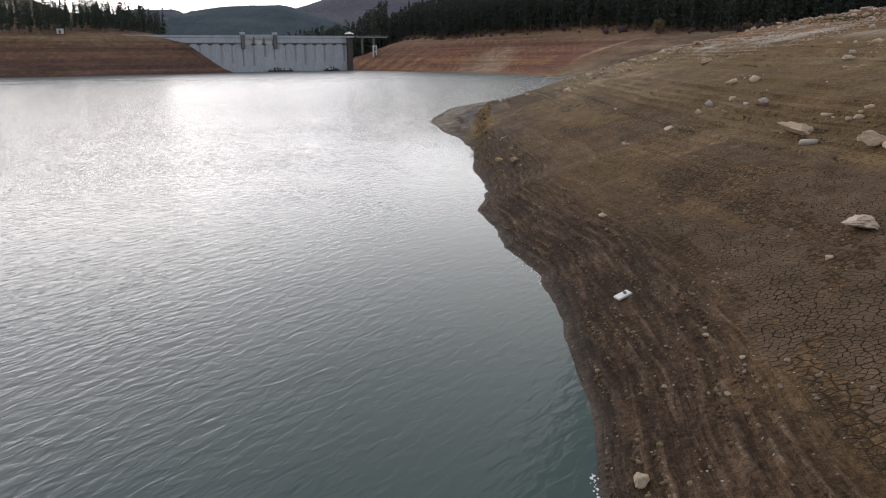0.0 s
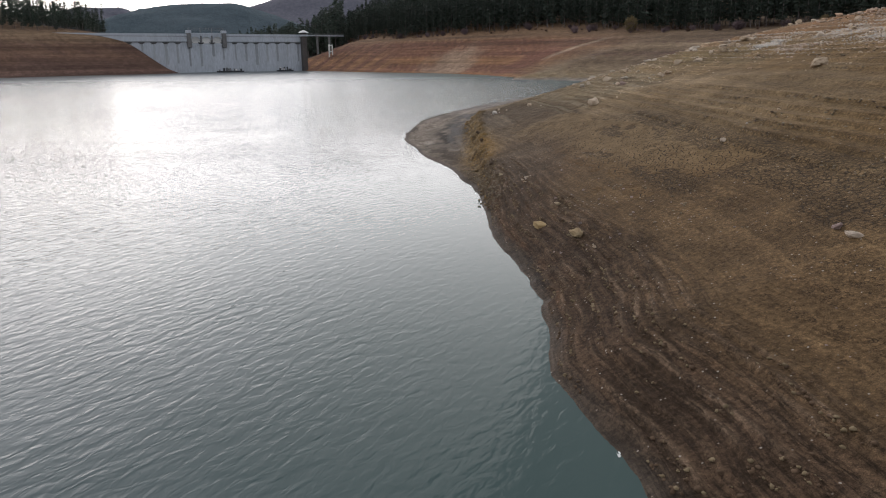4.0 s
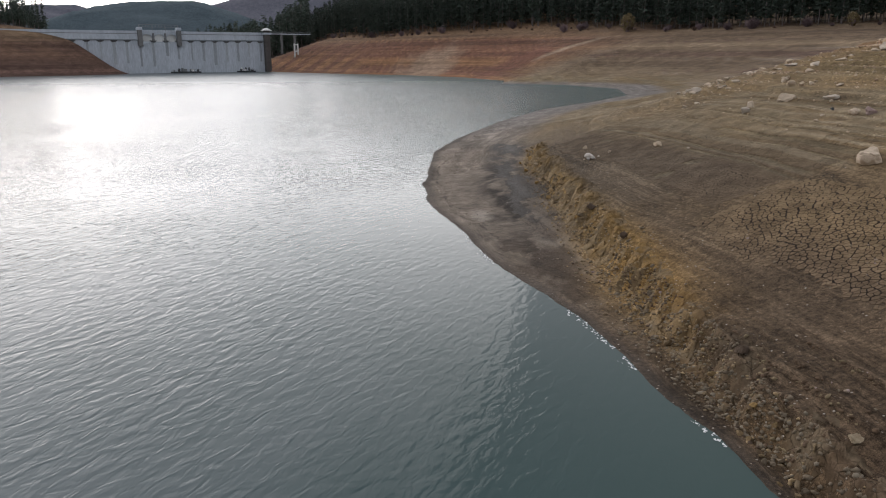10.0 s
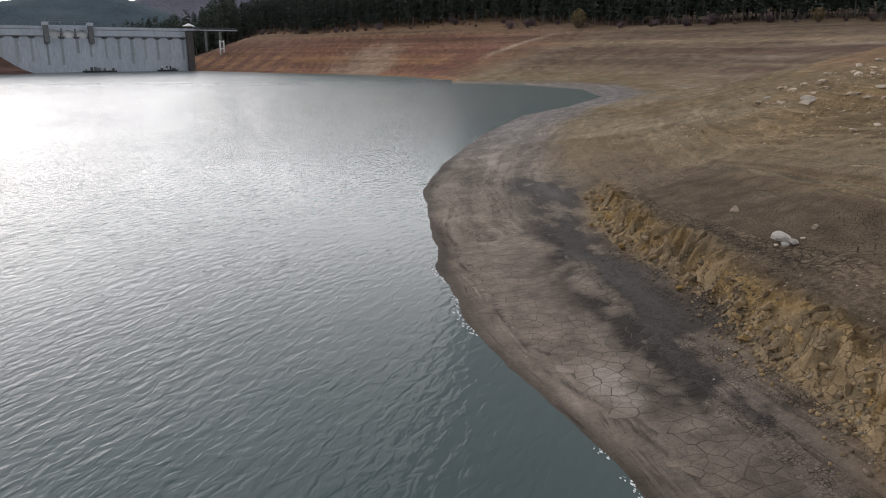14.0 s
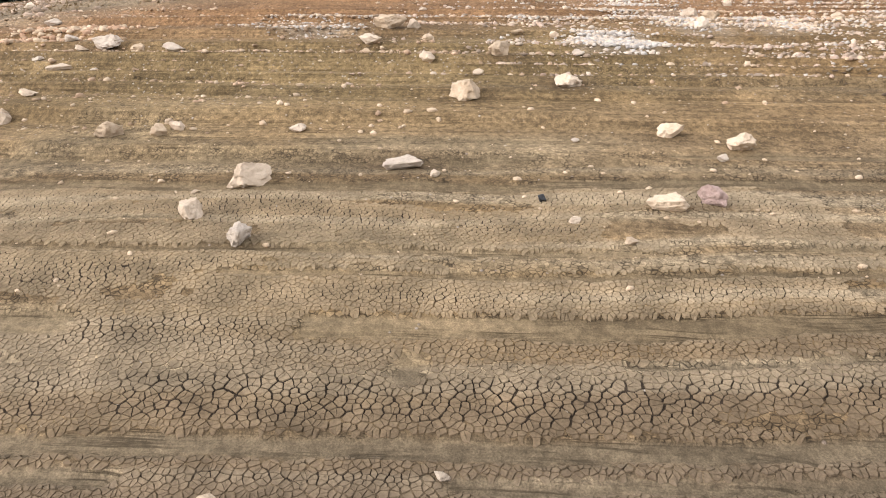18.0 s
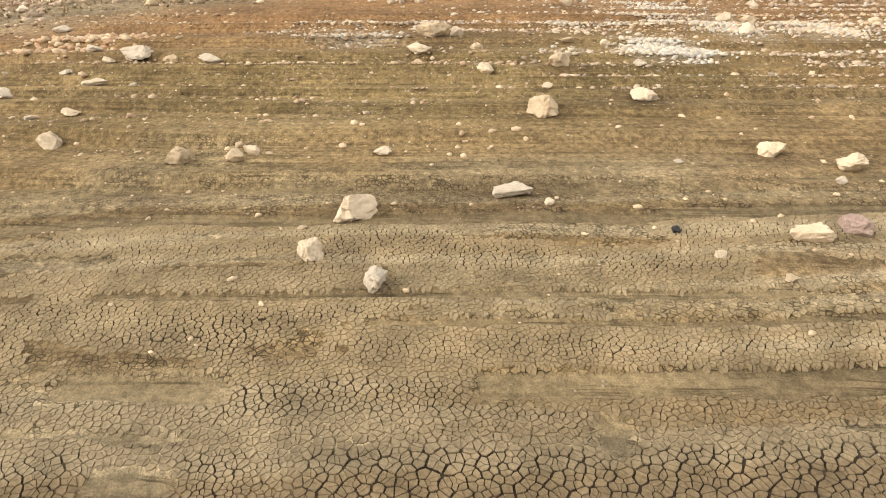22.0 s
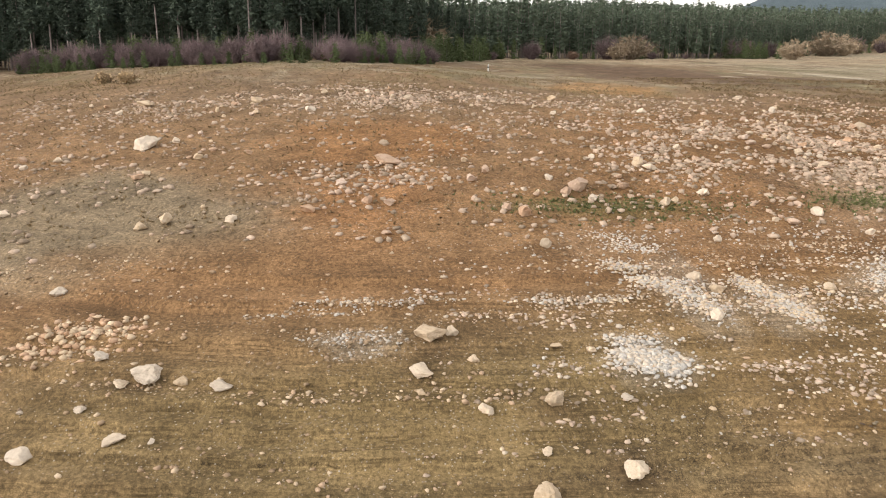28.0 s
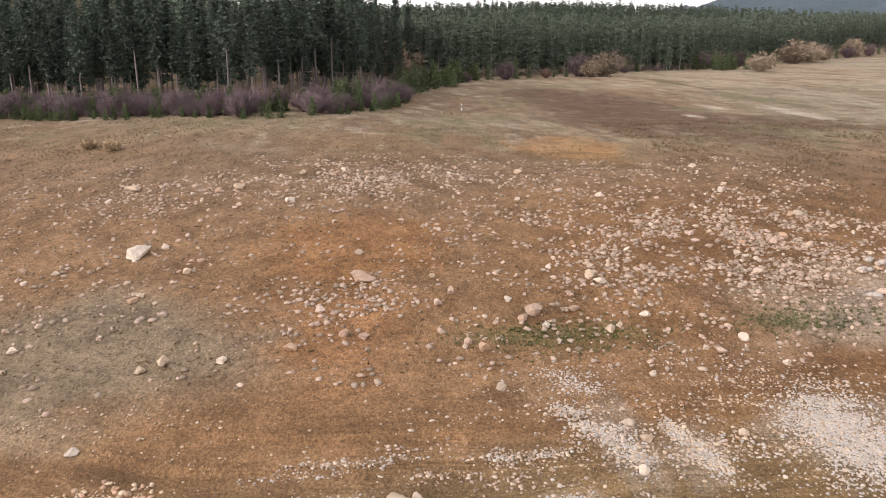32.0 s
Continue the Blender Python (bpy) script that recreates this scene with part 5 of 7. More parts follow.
def joined(name, shapes, xs, ys, zs, scales, turns, mats, label, category):
    """Many small copies of a few shapes as one mesh; each shape is a list of (verts, faces, material slot)."""
    V, F, S, base = [], [], [], 0
    for i in range(len(xs)):
        c, s_ = math.cos(turns[i]), math.sin(turns[i])
        rot = np.array([[c, s_, 0], [-s_, c, 0], [0, 0, 1]])
        for v, f, slot in shapes[i % len(shapes)]:
            V.append((v * scales[i]) @ rot + (xs[i], ys[i], zs[i]))
            F.append(f + base)
            S.append(np.full(len(f), slot))
            base += len(v)
    V, F, S = np.concatenate(V), np.concatenate(F), np.concatenate(S)
    m_ = bpy.data.meshes.new(name)
    m_.vertices.add(len(V))
    m_.vertices.foreach_set("co", V.astype(np.float32).ravel())
    m_.loops.add(F.size)
    m_.loops.foreach_set("vertex_index", F.astype(np.int32).ravel())
    m_.polygons.add(len(F))
    m_.polygons.foreach_set("loop_start", np.arange(0, F.size, 3, dtype=np.int32))
    for q in mats:
        m_.materials.append(q)
    m_.polygons.foreach_set("material_index", S.astype(np.int32))
    m_.update(calc_edges=True)
    return tagged(new(name, m_), label, category, kind="stuff")


def tri(vf):
    v, f = np.array(vf[0], float), []
    for q in vf[1]:
        f.append(q[:3])
        if len(q) == 4:
            f.append((q[0], q[2], q[3]))
    return v, np.array(f, int)


lite, dots = [], []
for k in range(8):
    t_, c_ = pine_shape(200 + k, 16.5 + 4 * rs.random(), 0.07 + 0.2 * rs.random(), 2.0 + 0.6 * rs.random(), 13, 5, 2, 4, 1.0)
    lite.append([(*tri(t_), 0), (*tri(c_), 1)])
    t_, c_ = pine_shape(300 + k, 16 + 3 * rs.random(), 0.2, 2.6, 11, 4, 1, 5, 1.6)
    dots.append([(*tri(c_), 0)])
fz_ = ground(sx[far_ids], sy[far_ids]) - 0.2
grown, spun = 0.85 + 0.35 * rs.random(len(far_ids)), rs.random(len(far_ids)) * 6.28
near_side = sy[far_ids] < 178
for side, needle, label in ((near_side, NEEDLES_MID, "dense green pine forest behind the meadow"), (~near_side, NEEDLES_HAZED, "dense dark pine forest above the bare banks")):
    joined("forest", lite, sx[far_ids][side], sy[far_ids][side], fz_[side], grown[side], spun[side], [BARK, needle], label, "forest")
# the wooded rise behind, and the slope left of the dam
hx, hy = np.meshgrid(np.arange(215, 900, 9.2), np.arange(-420, 420, 9.2))
hx, hy = (hx + rs.uniform(-3, 3, hx.shape)).ravel(), (hy + rs.uniform(-3, 3, hy.shape)).ravel()
hd = in_wood(hx, hy)
hk = (hd > 60) & (np.abs(hy - 40 + 0.2 * (hx - 200)) < 260 + 0.25 * (hx - 200))
hx, hy = hx[hk], hy[hk]
joined("hill_forest", dots, hx, hy, ground(hx, hy) - 0.3, 0.85 + 0.35 * rs.random(len(hx)), rs.random(len(hx)) * 6.28, [NEEDLES_MID], "pine forest covering the rise behind", "forest")
lx, ly = np.meshgrid(np.arange(-420, -115, 4.7), np.arange(340, 640, 4.7))
lx, ly = (lx + rs.uniform(-2, 2, lx.shape)).ravel(), (ly + rs.uniform(-2, 2, ly.shape)).ravel()
ld = inland(lx, ly)
lk = (ld > 40 + 8 * vnoise(lx / 20, ly / 20, 3)) & (ld < 88) & (rs.random(len(lx)) < 0.92) & ~((ly > 440) & (lx > -150)) & (lx + 0.42 * (ly - 440) < -128)
lx, ly = lx[lk], ly[lk]
joined("bank_forest", lite, lx, ly, ground(lx, ly) - 0.2, 0.6 + 0.4 * rs.random(len(lx)), rs.random(len(lx)) * 6.28, [BARK, NEEDLES_HAZED], "dark mixed pines on the bank beside the dam", "forest")


rs = np.random.RandomState(61)
ex, ey = rs.uniform(-165, -48, 520), rs.uniform(575, 720, 520)
ea = np.degrees(np.arctan2(ex + 5, ey - 40))
ek = (ea > -13.5) & (ea < -3.5) & (ey > 590 + 1.0 * np.maximum(0, -70 - ex) * 0.3)
ex, ey, ea = ex[ek], ey[ek], ea[ek]
joined("dam_forest", lite, ex, ey, ground(ex, ey) - 0.2, (0.85 + 0.09 * (ea + 13.5)) * (0.8 + 0.4 * rs.random(len(ex))), rs.random(len(ex)) * 6.28, [BARK, NEEDLES_HAZED], "dark pines climbing the slope beside the dam", "forest")


# ---- shrubs at the forest's foot ----
def twig_shape(seed, h, wide, stems):
    """Bare stems that fork and fan out, as thin blades."""
    r = np.random.RandomState(seed)
    v, f = [], []

    def blade(a, b, w):
        d = b - a
        s = np.cross(d, r.normal(size=3))
        s = s / (np.linalg.norm(s) + 1e-6) * w
        i = len(v)
        v.extend([a - s, a + s, b])
        f.append((i, i + 1, i + 2))

    for _ in range(stems):
        an, q = r.random() * 6.28, r.random() ** 0.5
        root = np.array((0.25 * wide * q * math.cos(an), 0.25 * wide * q * math.sin(an), 0))
        top = np.array((wide * q * math.cos(an), wide * q * math.sin(an), h * (1 - 0.45 * q * q) * (0.65 + 0.4 * r.random())))
        blade(root, top, 0.035)
        for _k in range(12):
            u = 0.3 + 0.65 * r.random()
            p = root + (top - root) * u
            e = p + (top - root) * 0.12 + r.normal(size=3) * (0.22 * wide, 0.22 * wide, 0.13 * h)
            blade(p, e, 0.03)
    return np.array(v), np.array(f)


def leaf_shape(seed, h, wide, clumps, size):
    r = np.random.RandomState(seed)
    p = r.normal(size=(clumps, 3))
    p /= np.linalg.norm(p, axis=1)[:, None]
    p *= (0.55 + 0.45 * r.random((clumps, 1)))
    p = p * (wide, wide, h * 0.48) + (0, 0, h * 0.52)
    return tufts(r, p, np.full(clumps, size), 4, 0.1, 0.9)


def shrub_thing(name, label, stem_vf, stem_mat, leaf_vf=None, leaf_mat=None, category="shrub", group="shrubs at the forest's foot"):
    e = new(name)
    o = new("branchwork", mesh_data("branchwork", stem_vf, stem_mat))
    o.parent = e
    if leaf_vf is not None:
        o = new("foliage", mesh_data("foliage", leaf_vf, leaf_mat))
        o.parent = e
    return tagged(e, label, category, group)


kinds = [
    shrub_thing("bare_shrub", "leafless purple-brown shrub at the forest edge", twig_shape(1, 2.8, 1.8, 120), TWIG),
    shrub_thing("bare_shrub", "leafless purple-brown shrub at the forest edge", twig_shape(2, 3.6, 2.1, 140), TWIG),
    shrub_thing("bare_shrub", "rusty leafless shrub at the forest edge", twig_shape(3, 2.4, 1.7, 120), TWIG_RUST)]
young = []
for k in range(3):
    t_, c_ = pine_shape(400 + k, 2.6 + 0.7 * k, 0.06, 0.95 + 0.2 * k, 11, 6, 3, 6, 0.28)
    young.append(tree_thing("young_pine", "small bright green young pine in the grass", mesh_data("trunk", t_, BARK), mesh_data("crown", c_, YOUNG), "young pines before the forest"))
FRONT = np.array([(149, 159), (127, 138), (123, 122), (113, 109), (117, 97), (131, 88), (153, 82)], float)
seen = set()


def put(ob, m_):
    if ob in seen:
        return copy_thing(ob, m_)
    seen.add(ob)
    ob.matrix_world = m_
    return ob


seg = np.hypot(*np.diff(FRONT, axis=0).T)
for i in range(400):
    u = rs.random() * seg.sum()
    j = int(np.searchsorted(np.cumsum(seg), u))
    w = 1 - (np.cumsum(seg)[j] - u) / seg[j]
    p = FRONT[j] + (FRONT[j + 1] - FRONT[j]) * w
    if i % 20 < 13:
        ob, back, size = kinds[int(rs.choice([0, 1, 1, 0, 1, 2]))], 1.5 + 13 * rs.random(), 0.55 + 0.6 * rs.random()
    elif i % 20 < 16:
        ob, back, size = young[int(rs.randint(3))], -1.5 + 3 * rs.random(), 0.4 + 0.5 * rs.random()
    else:
        ob, back, size = young[int(rs.randint(3))], 4 + 9 * rs.random(), 0.75 + 0.6 * rs.random()
    put(ob, at_ground(p[0] + back * 0.93, p[1] + back * 0.25, rs.random() * 6.28, size))
for i in range(20):
    put(young[int(rs.randint(3))], at_ground(133 + 18 * rs.random(), 86 + 11 * rs.random(), rs.random() * 6.28, 0.8 + 0.5 * rs.random()))
for i in range(34):
    u = rs.random()
    put(young[int(rs.randint(3))], at_ground(np.interp(u, [0, 0.45, 1], [160, 196, 232]) + 3 * rs.normal(), np.interp(u, [0, 0.45, 1], [87, 80, 60]) - 4 + 1.5 * rs.normal(), rs.random() * 6.28, 1.3 + 0.7 * rs.random()))
for x, y, s in ((136, 93, 1.3), (139, 95, 1.5), (142, 90, 1.2), (134, 96, 1.2), (145, 92, 1.4), (150, 86, 0.9)):
    put(young[int(rs.randint(3))], at_ground(x, y, rs.random() * 6.28, s * 0.9))
# foot of the farther forest
for i in range(46):
    u = i / 46
    x, y = np.interp(u * 330, [0, 40, 80, 140, 240, 330], [214, 238, 255, 294, 384, 450]), np.interp(u * 330, [0, 40, 80, 140, 240, 330], [78, 52, 24, -12, -138, -240])
    if i % 3 == 0:
        put(kinds[int(rs.randint(3))], at_ground(x - 4, y - 3, rs.random() * 6.28, 1.3 + 0.8 * rs.random()))
    else:
        put(young[int(rs.randint(3))], at_ground(x - 2, y - 2, rs.random() * 6.28, 1.0 + 0.9 * rs.random()))
pale = [shrub_thing("pale_bush", "large pale leafless bush on the grass", twig_shape(11, 6.0, 4.2, 150), TWIG_PALE, leaf_shape(12, 6.0, 4.0, 120, 0.6), TWIG, group="pale bushes on the meadow"),
        shrub_thing("pale_bush", "pale straw-coloured bush on the meadow", twig_shape(13, 3.4, 2.6, 90), TWIG_PALE, leaf_shape(14, 3.4, 2.4, 90, 0.45), TWIG_PALE, group="pale bushes on the meadow")]
for k, x, y, s in ((0, 302, -13, 1.45), (0, 296, -8, 1.0), (1, 251, 15, 1.7), (1, 256, 9, 1.4), (1, 222, 82, 2.0), (0, 330, -66, 1.0), (1, 366, -127, 2.1), (1, 375, -142, 1.8), (1, 296, -71, 1.4), (0, 392, -160, 1.0), (1, 420, -196, 1.8)):
    put(pale[k], at_ground(x, y, x, s))
for i in range(14):
    put(young[int(rs.randint(3))], at_ground(312 + 8 * rs.normal(), -62 + 6 * rs.normal(), rs.random() * 6.28, 1.6 + 0.8 * rs.random()))
autumn = shrub_thing("autumn_bush", "yellow-brown autumn bush on the far bank", twig_shape(21, 6.5, 2.6, 60), TWIG, leaf_shape(22, 7.0, 2.7, 260, 0.7), YELLOW_LEAF, group="bushes on the far bank")
for x, y, s in ((98, 346, 1.0), (139, 268, 0.6), (147, 246, 0.65)):
    put(autumn, at_ground(x, y, x, s))
for i in range(60):
    u = rs.random() * 430
    x, y = np.interp(u, [0, 60, 130, 180, 235, 270, 330, 430], [-24, 4, 46, 70, 101, 111, 143, 157]), np.interp(u, [0, 60, 130, 180, 235, 270, 330, 430], [553, 490, 441, 415, 352, 312, 270, 200])
    put(kinds[int(rs.randint(3))], at_ground(x + rs.normal(0, 1.5), y - 2 + rs.normal(0, 1.5), rs.random() * 6.28, 0.5 + 0.5 * rs.random()))


# ---- boulders and stones ----
def rock_mesh(name, seed, mat, sub=3, flat=0.8, cuts=13, deep=0.42):
    """A weathered block: a ball cut by random planes, then roughened."""
    r = np.random.RandomState(seed)
    bm = bmesh.new()
    bmesh.ops.create_icosphere(bm, subdivisions=sub, radius=1)
    planes = []
    for _ in range(cuts):
        n = r.normal(size=3)
        planes.append((n / np.linalg.norm(n), deep + 0.40 * r.random()))
    st = np.array((0.85 + 0.25 * r.random(), 0.75 + 0.2 * r.random(), flat * (0.8 + 0.4 * r.random())))
    for v in bm.verts:
        p = np.array(v.co)
        for n, d in planes:
            over = p @ n - d
            if over > 0:
                p = p - n * over * 0.97
        q = Vector(p)
        p = p * (1 + 0.18 * noise.noise(q * 1.7 + Vector((seed, 0, 0))) + 0.13 * noise.noise(q * 4.3 + Vector((0, seed, 0))) + 0.08 * noise.noise(q * 9.0) + 0.05 * noise.noise(q * 19.0))
        v.co = p * st
    m_ = bpy.data.meshes.new(name)
    bm.to_mesh(m_)
    bm.free()
    m_.materials.append(mat)
    return m_


FINE_SHAPES = [rock_mesh("boulder", 120 + k, PALE_ROCK, 4, 0.72, 17, 0.5) for k in range(7)]
PALE_SHAPES = [rock_mesh("boulder", 20 + k, PALE_ROCK) for k in range(7)]
PINK_SHAPES = [rock_mesh("boulder", 40 + k, PINK_ROCK) for k in range(4)]
OCHRE_SHAPES = [rock_mesh("boulder", 60 + k, OCHRE_ROCK, 4, 0.7, 17, 0.48) for k in range(3)]
LUMP_SHAPES = [rock_mesh("boulder", 181 + k, WET_CLOD, 3, 0.8, 15, 0.35) for k in range(2)]
GREY_SHAPES = [rock_mesh("boulder", 73, GREY_ROCK, 4, 0.72)]
rr = random.Random(8)


def boulder(shapes, x, y, w, h, label, group, name="boulder", category="boulder"):
    ob = new(name, rr.choice(shapes))
    z = float(ground(np.array([x]), np.array([y]))[0])
    hh = max(0.45 * w, min(h, w)) * 0.62
    ob.matrix_world = Matrix.Translation((x, y, z + hh * 0.5)) @ Euler((rr.uniform(-0.2, 0.2), rr.uniform(-0.2, 0.2), rr.uniform(0, 6.28))).to_matrix().to_4x4() @ Matrix.Diagonal((w * 0.60, w * 0.60, hh * 1.15, 1))
    return tagged(ob, label, category, group)


BENCH = [(16.6, 94.2, 0.44, 0.51), (15.7, 93.1, 0.44, 0.53), (20.9, 97.6, 0.66, 0.42), (20.8, 96.4, 0.38, 0.36), (21.2, 96.1, 0.33, 0.29),
         (21.1, 93.3, 0.4, 0.18), (19.1, 90.7, 0.74, 0.34), (22.7, 101.3, 0.59, 0.4), (20.9, 84.8, 0.69, 0.41), (20.0, 83.6, 0.61, 0.41), (17.0, 85.8, 0.61, 0.42),
         (16.6, 87.5, 0.23, 0.13), (15.8, 86.7, 0.24, 0.16), (18.6, 90.0, 0.22, 0.16), (21.7, 96.5, 0.24, 0.19), (19.2, 84.2, 0.23, 0.18), (17.7, 94.5, 0.19, 0.08),
         (18.1, 93.7, 0.19, 0.15), (20.5, 87.0, 0.23, 0.06), (24.0, 102.3, 0.3, 0.15)]
UPPER = [(23.5, 89.4, 0.87, 0.61), (25.1, 89.1, 0.38, 0.19), (24.4, 86.7, 0.81, 0.4), (27.2, 88.4, 0.72, 0.55), (27.1, 90.6, 0.6, 0.43), (28.9, 92.6, 0.82, 0.36),
         (30.8, 92.2, 1.08, 0.63), (31.0, 91.3, 0.5, 0.4), (29.6, 90.7, 0.45, 0.26), (29.7, 101.7, 1.03, 0.54), (29.4, 100.4, 0.52, 0.3), (28.9, 99.0, 0.73, 0.35),
         (30.9, 103.5, 0.62, 0.31), (29.9, 86.5, 0.39, 0.31), (33.9, 80.1, 0.67, 0.43), (27.3, 86.0, 0.39, 0.21), (36.1, 107.0, 0.7, 0.22),
         (29.4, 102.4, 0.6, 0.16), (30.1, 87.7, 0.39, 0.19), (28.1, 92.6, 0.35, 0.18)]
FIELD = [(58.7, 109.8, 1.91, 0.82), (42.5, 104.3, 0.8, 0.6), (42.1, 105.3, 0.67, 0.4), (76.7, 115.0, 1.48, 0.83), (74.5, 104.6, 1.23, 0.67),
         (69.3, 99.5, 1.03, 0.62), (49.8, 77.3, 0.95, 0.47), (42.1, 71.1, 0.7, 0.45),
         (39.4, 70.0, 0.55, 0.4), (38.1, 86.4, 0.54, 0.48), (33.8, 75.3, 0.62, 0.36), (31.9, 81.0, 0.6, 0.4), (69.2, 71.2, 0.98, 0.43),
         (45.1, 75.9, 0.66, 0.44), (39.1, 77.8, 0.52, 0.39), (35.2, 80.5, 0.65, 0.47), (51.5, 107.7, 0.73, 0.41)]
PINKS = [(51.7, 93.4, 1.79, 0.7), (45.5, 82.9, 1.27, 1.13), (44.8, 83.8, 0.76, 0.55), (45.9, 80.3, 0.9, 0.5), (40.9, 73.1, 0.7, 0.45), (41.7, 86.7, 0.77, 0.58),
         (47.2, 96.0, 0.71, 0.43), (47.0, 93.1, 0.71, 0.5), (44.1, 94.5, 0.74, 0.47), (42.9, 97.4, 0.92, 0.46), (40.0, 93.5, 0.61, 0.25),
         (48.5, 87.7, 0.73, 0.66), (47.2, 88.7, 0.71, 0.5), (50.8, 108.1, 0.81, 0.48), (42.4, 87.4, 0.59, 0.46)]
SOUTH = [(14.8, 30.9, 1.32, 0.32), (11.6, 19.8, 1.0, 0.2), (15.5, 26.4, 1.06, 0.59), (3.6, 12.0, 0.32, 0.41), (9.8, 39.5, 0.5, 0.25), (22.4, 64.1, 1.2, 0.4),
         (18.5, 48.1, 0.9, 0.4), (6.5, 29.4, 0.36, 0.18), (12.2, 40.0, 0.64, 0.21), (13.2, 79.1, 1.0, 0.7)]
NORTH = [(10.4, 91.9, 0.48, 0.41), (8.3, 97.9, 0.28, 0.22), (8.6, 94.2, 0.19, 0.17), (21.8, 112.7, 0.79, 0.55), (27.6, 119.2, 0.93, 0.37), (32.1, 117.3, 0.96, 0.31),
         (27.0, 107.9, 0.62, 0.31), (26.5, 104.4, 0.81, 0.4), (22.5, 101.1, 0.55, 0.3), (24.2, 105.5, 0.39, 0.22), (28.6, 117.2, 0.66, 0.37), (43.4, 117.7, 1.36, 0.45),
         (16.5, 102.6, 0.44, 0.22), (11.1, 89.6, 0.18, 0.12)]
OCHRES = [(4.8, 48.7, 0.7, 0.41), (4.0, 52.2, 0.6, 0.37), (5.1, 53.7, 0.39, 0.21), (4.2, 66.0, 0.37, 0.21)]
for rows, shapes, label in (
        (BENCH, FINE_SHAPES, "pale cream boulder lying on cracked mud"), (UPPER, FINE_SHAPES, "pale cream boulder among gravel on the brown slope"),
        (FIELD, PALE_SHAPES, "pale weathered boulder in the stony field"), (PINKS, PINK_SHAPES, "pinkish boulder in the orange stony field"),
        (SOUTH, FINE_SHAPES, "pale flat boulder on the dark mud slope"), (NORTH, PALE_SHAPES, "pale boulder on the olive-brown slope"),
        (OCHRES, OCHRE_SHAPES, "ochre yellow stone on wet dark mud")):
    for x, y, w, h in rows:
        boulder(shapes, x, y, w, h, label, "boulders on the lake bed")
SHORE_STONES = [(6.35, 19.45, 0.22), (6.37, 16.94, 0.18), (6.26, 16.5, 0.30), (4.91, 15.1, 0.2), (5.51, 14.1, 0.16), (5.73, 13.7, 0.2), (6.26, 14.2, 0.2), (6.53, 15.0, 0.22), (6.59, 13.3, 0.18),
                (10.0, 18.4, 0.36), (7.08, 14.1, 0.2), (6.35, 27.8, 0.3), (6.44, 29.4, 0.3), (4.85, 47.4, 0.17), (5.06, 47.3, 0.15), (4.78, 47.1, 0.16), (5.0, 46.9, 0.22), (4.04, 48.0, 0.17),
                (3.87, 48.4, 0.14), (5.2, 49.9, 0.26), (5.23, 54.8, 0.24), (5.81, 54.1, 0.14), (5.59, 47.0, 0.17), (12.41, 40.4, 0.5), (12.47, 53.8, 0.45), (9.95, 40.5, 0.5)]
for x, y, w in SHORE_STONES:
    w = 0.68 * w
    boulder(PALE_SHAPES if rr.random() < 0.6 else GREY_SHAPES, x, y, w, w * 0.6, "small pale grey stone on wet brown mud", "stones of the wet shore", "stone", "stone")
for k in range(7):
    boulder(PALE_SHAPES, 4.95 + rr.uniform(-0.4, 0.4), 61.5 + rr.uniform(-0.6, 0.6), rr.uniform(0.08, 0.2), 0.1, "whitish broken stone in a small pile", "stones of the wet shore", "stone", "stone")
for x, y, w in ((4.83, 85.0, 0.55), (4.59, 80.2, 0.45), (4.15, 70.2, 0.5)):
    boulder(LUMP_SHAPES, x, y, w, w * 0.8, "dark brown lump of rock in the clay ledge", "lumps of the clay ledge")
long_one = boulder(FINE_SHAPES, 18.3, 93.6, 0.7, 0.42, "long cream boulder lying aslant on dark brown mud", "boulders on the lake bed")
long_one.matrix_world = Matrix.Translation(long_one.matrix_world.translation) @ Matrix.Rotation(-0.9, 4, "Z") @ Matrix.Diagonal((0.60, 0.36, 0.40, 1))
boulder(GREY_SHAPES, 17.2, 85.0, 0.58, 0.4, "mauve-grey boulder beside a cream one", "boulders on the lake bed")
# flat stones in rows on the slope towards the inlet
for k in range(46):
    y = rr.uniform(100, 128)
    z = rr.choice((19.5, 22.5, 26.0, 29.5)) + 0.35 * (y - 108) + rr.gauss(0, 0.7)
    w = 0.22 + 0.5 * rr.random() ** 1.8
    boulder(FINE_SHAPES, z, y, w, w * 0.4, "flat pale stone on the olive-brown slope", "stones of the slope", "stone", "stone")
# stones of the field above the gravel
for k in range(230):
    while True:
        x, y = rr.uniform(41, 84), rr.uniform(48, 122)
        d = float(vnoise(np.array([x / 7]), np.array([y / 9]), 77)[0])
        want = 0.25 + 0.75 * math.exp(-(((x - 55) / 9) ** 2) - (((y - 66) / 13) ** 2)) + 0.45 * math.exp(-(((x - 76) / 6) ** 2) - (((y - 96) / 16) ** 2))
        if rr.random() < want * (0.6 + 0.6 * d) and not (53 < x < 70 and 84 < y < 102 and rr.random() < 0.8):
            break
    w = 0.28 + 0.55 * rr.random() ** 2.2
    pk = rr.random() < 0.4
    boulder(PINK_SHAPES if pk else PALE_SHAPES, x, y, w, w * 0.7, "pinkish stone in the orange stony field" if pk else "pale stone in the orange stony field", "stones of the field", "stone", "stone")

ICO_BM = bmesh.new()
bmesh.ops.create_icosphere(ICO_BM, subdivisions=1, radius=1)
ICO_V = np.array([tuple(v.co) for v in ICO_BM.verts])
ICO_F = np.array([[v.index for v in f.verts] for f in ICO_BM.faces])
ICO_BM.free()


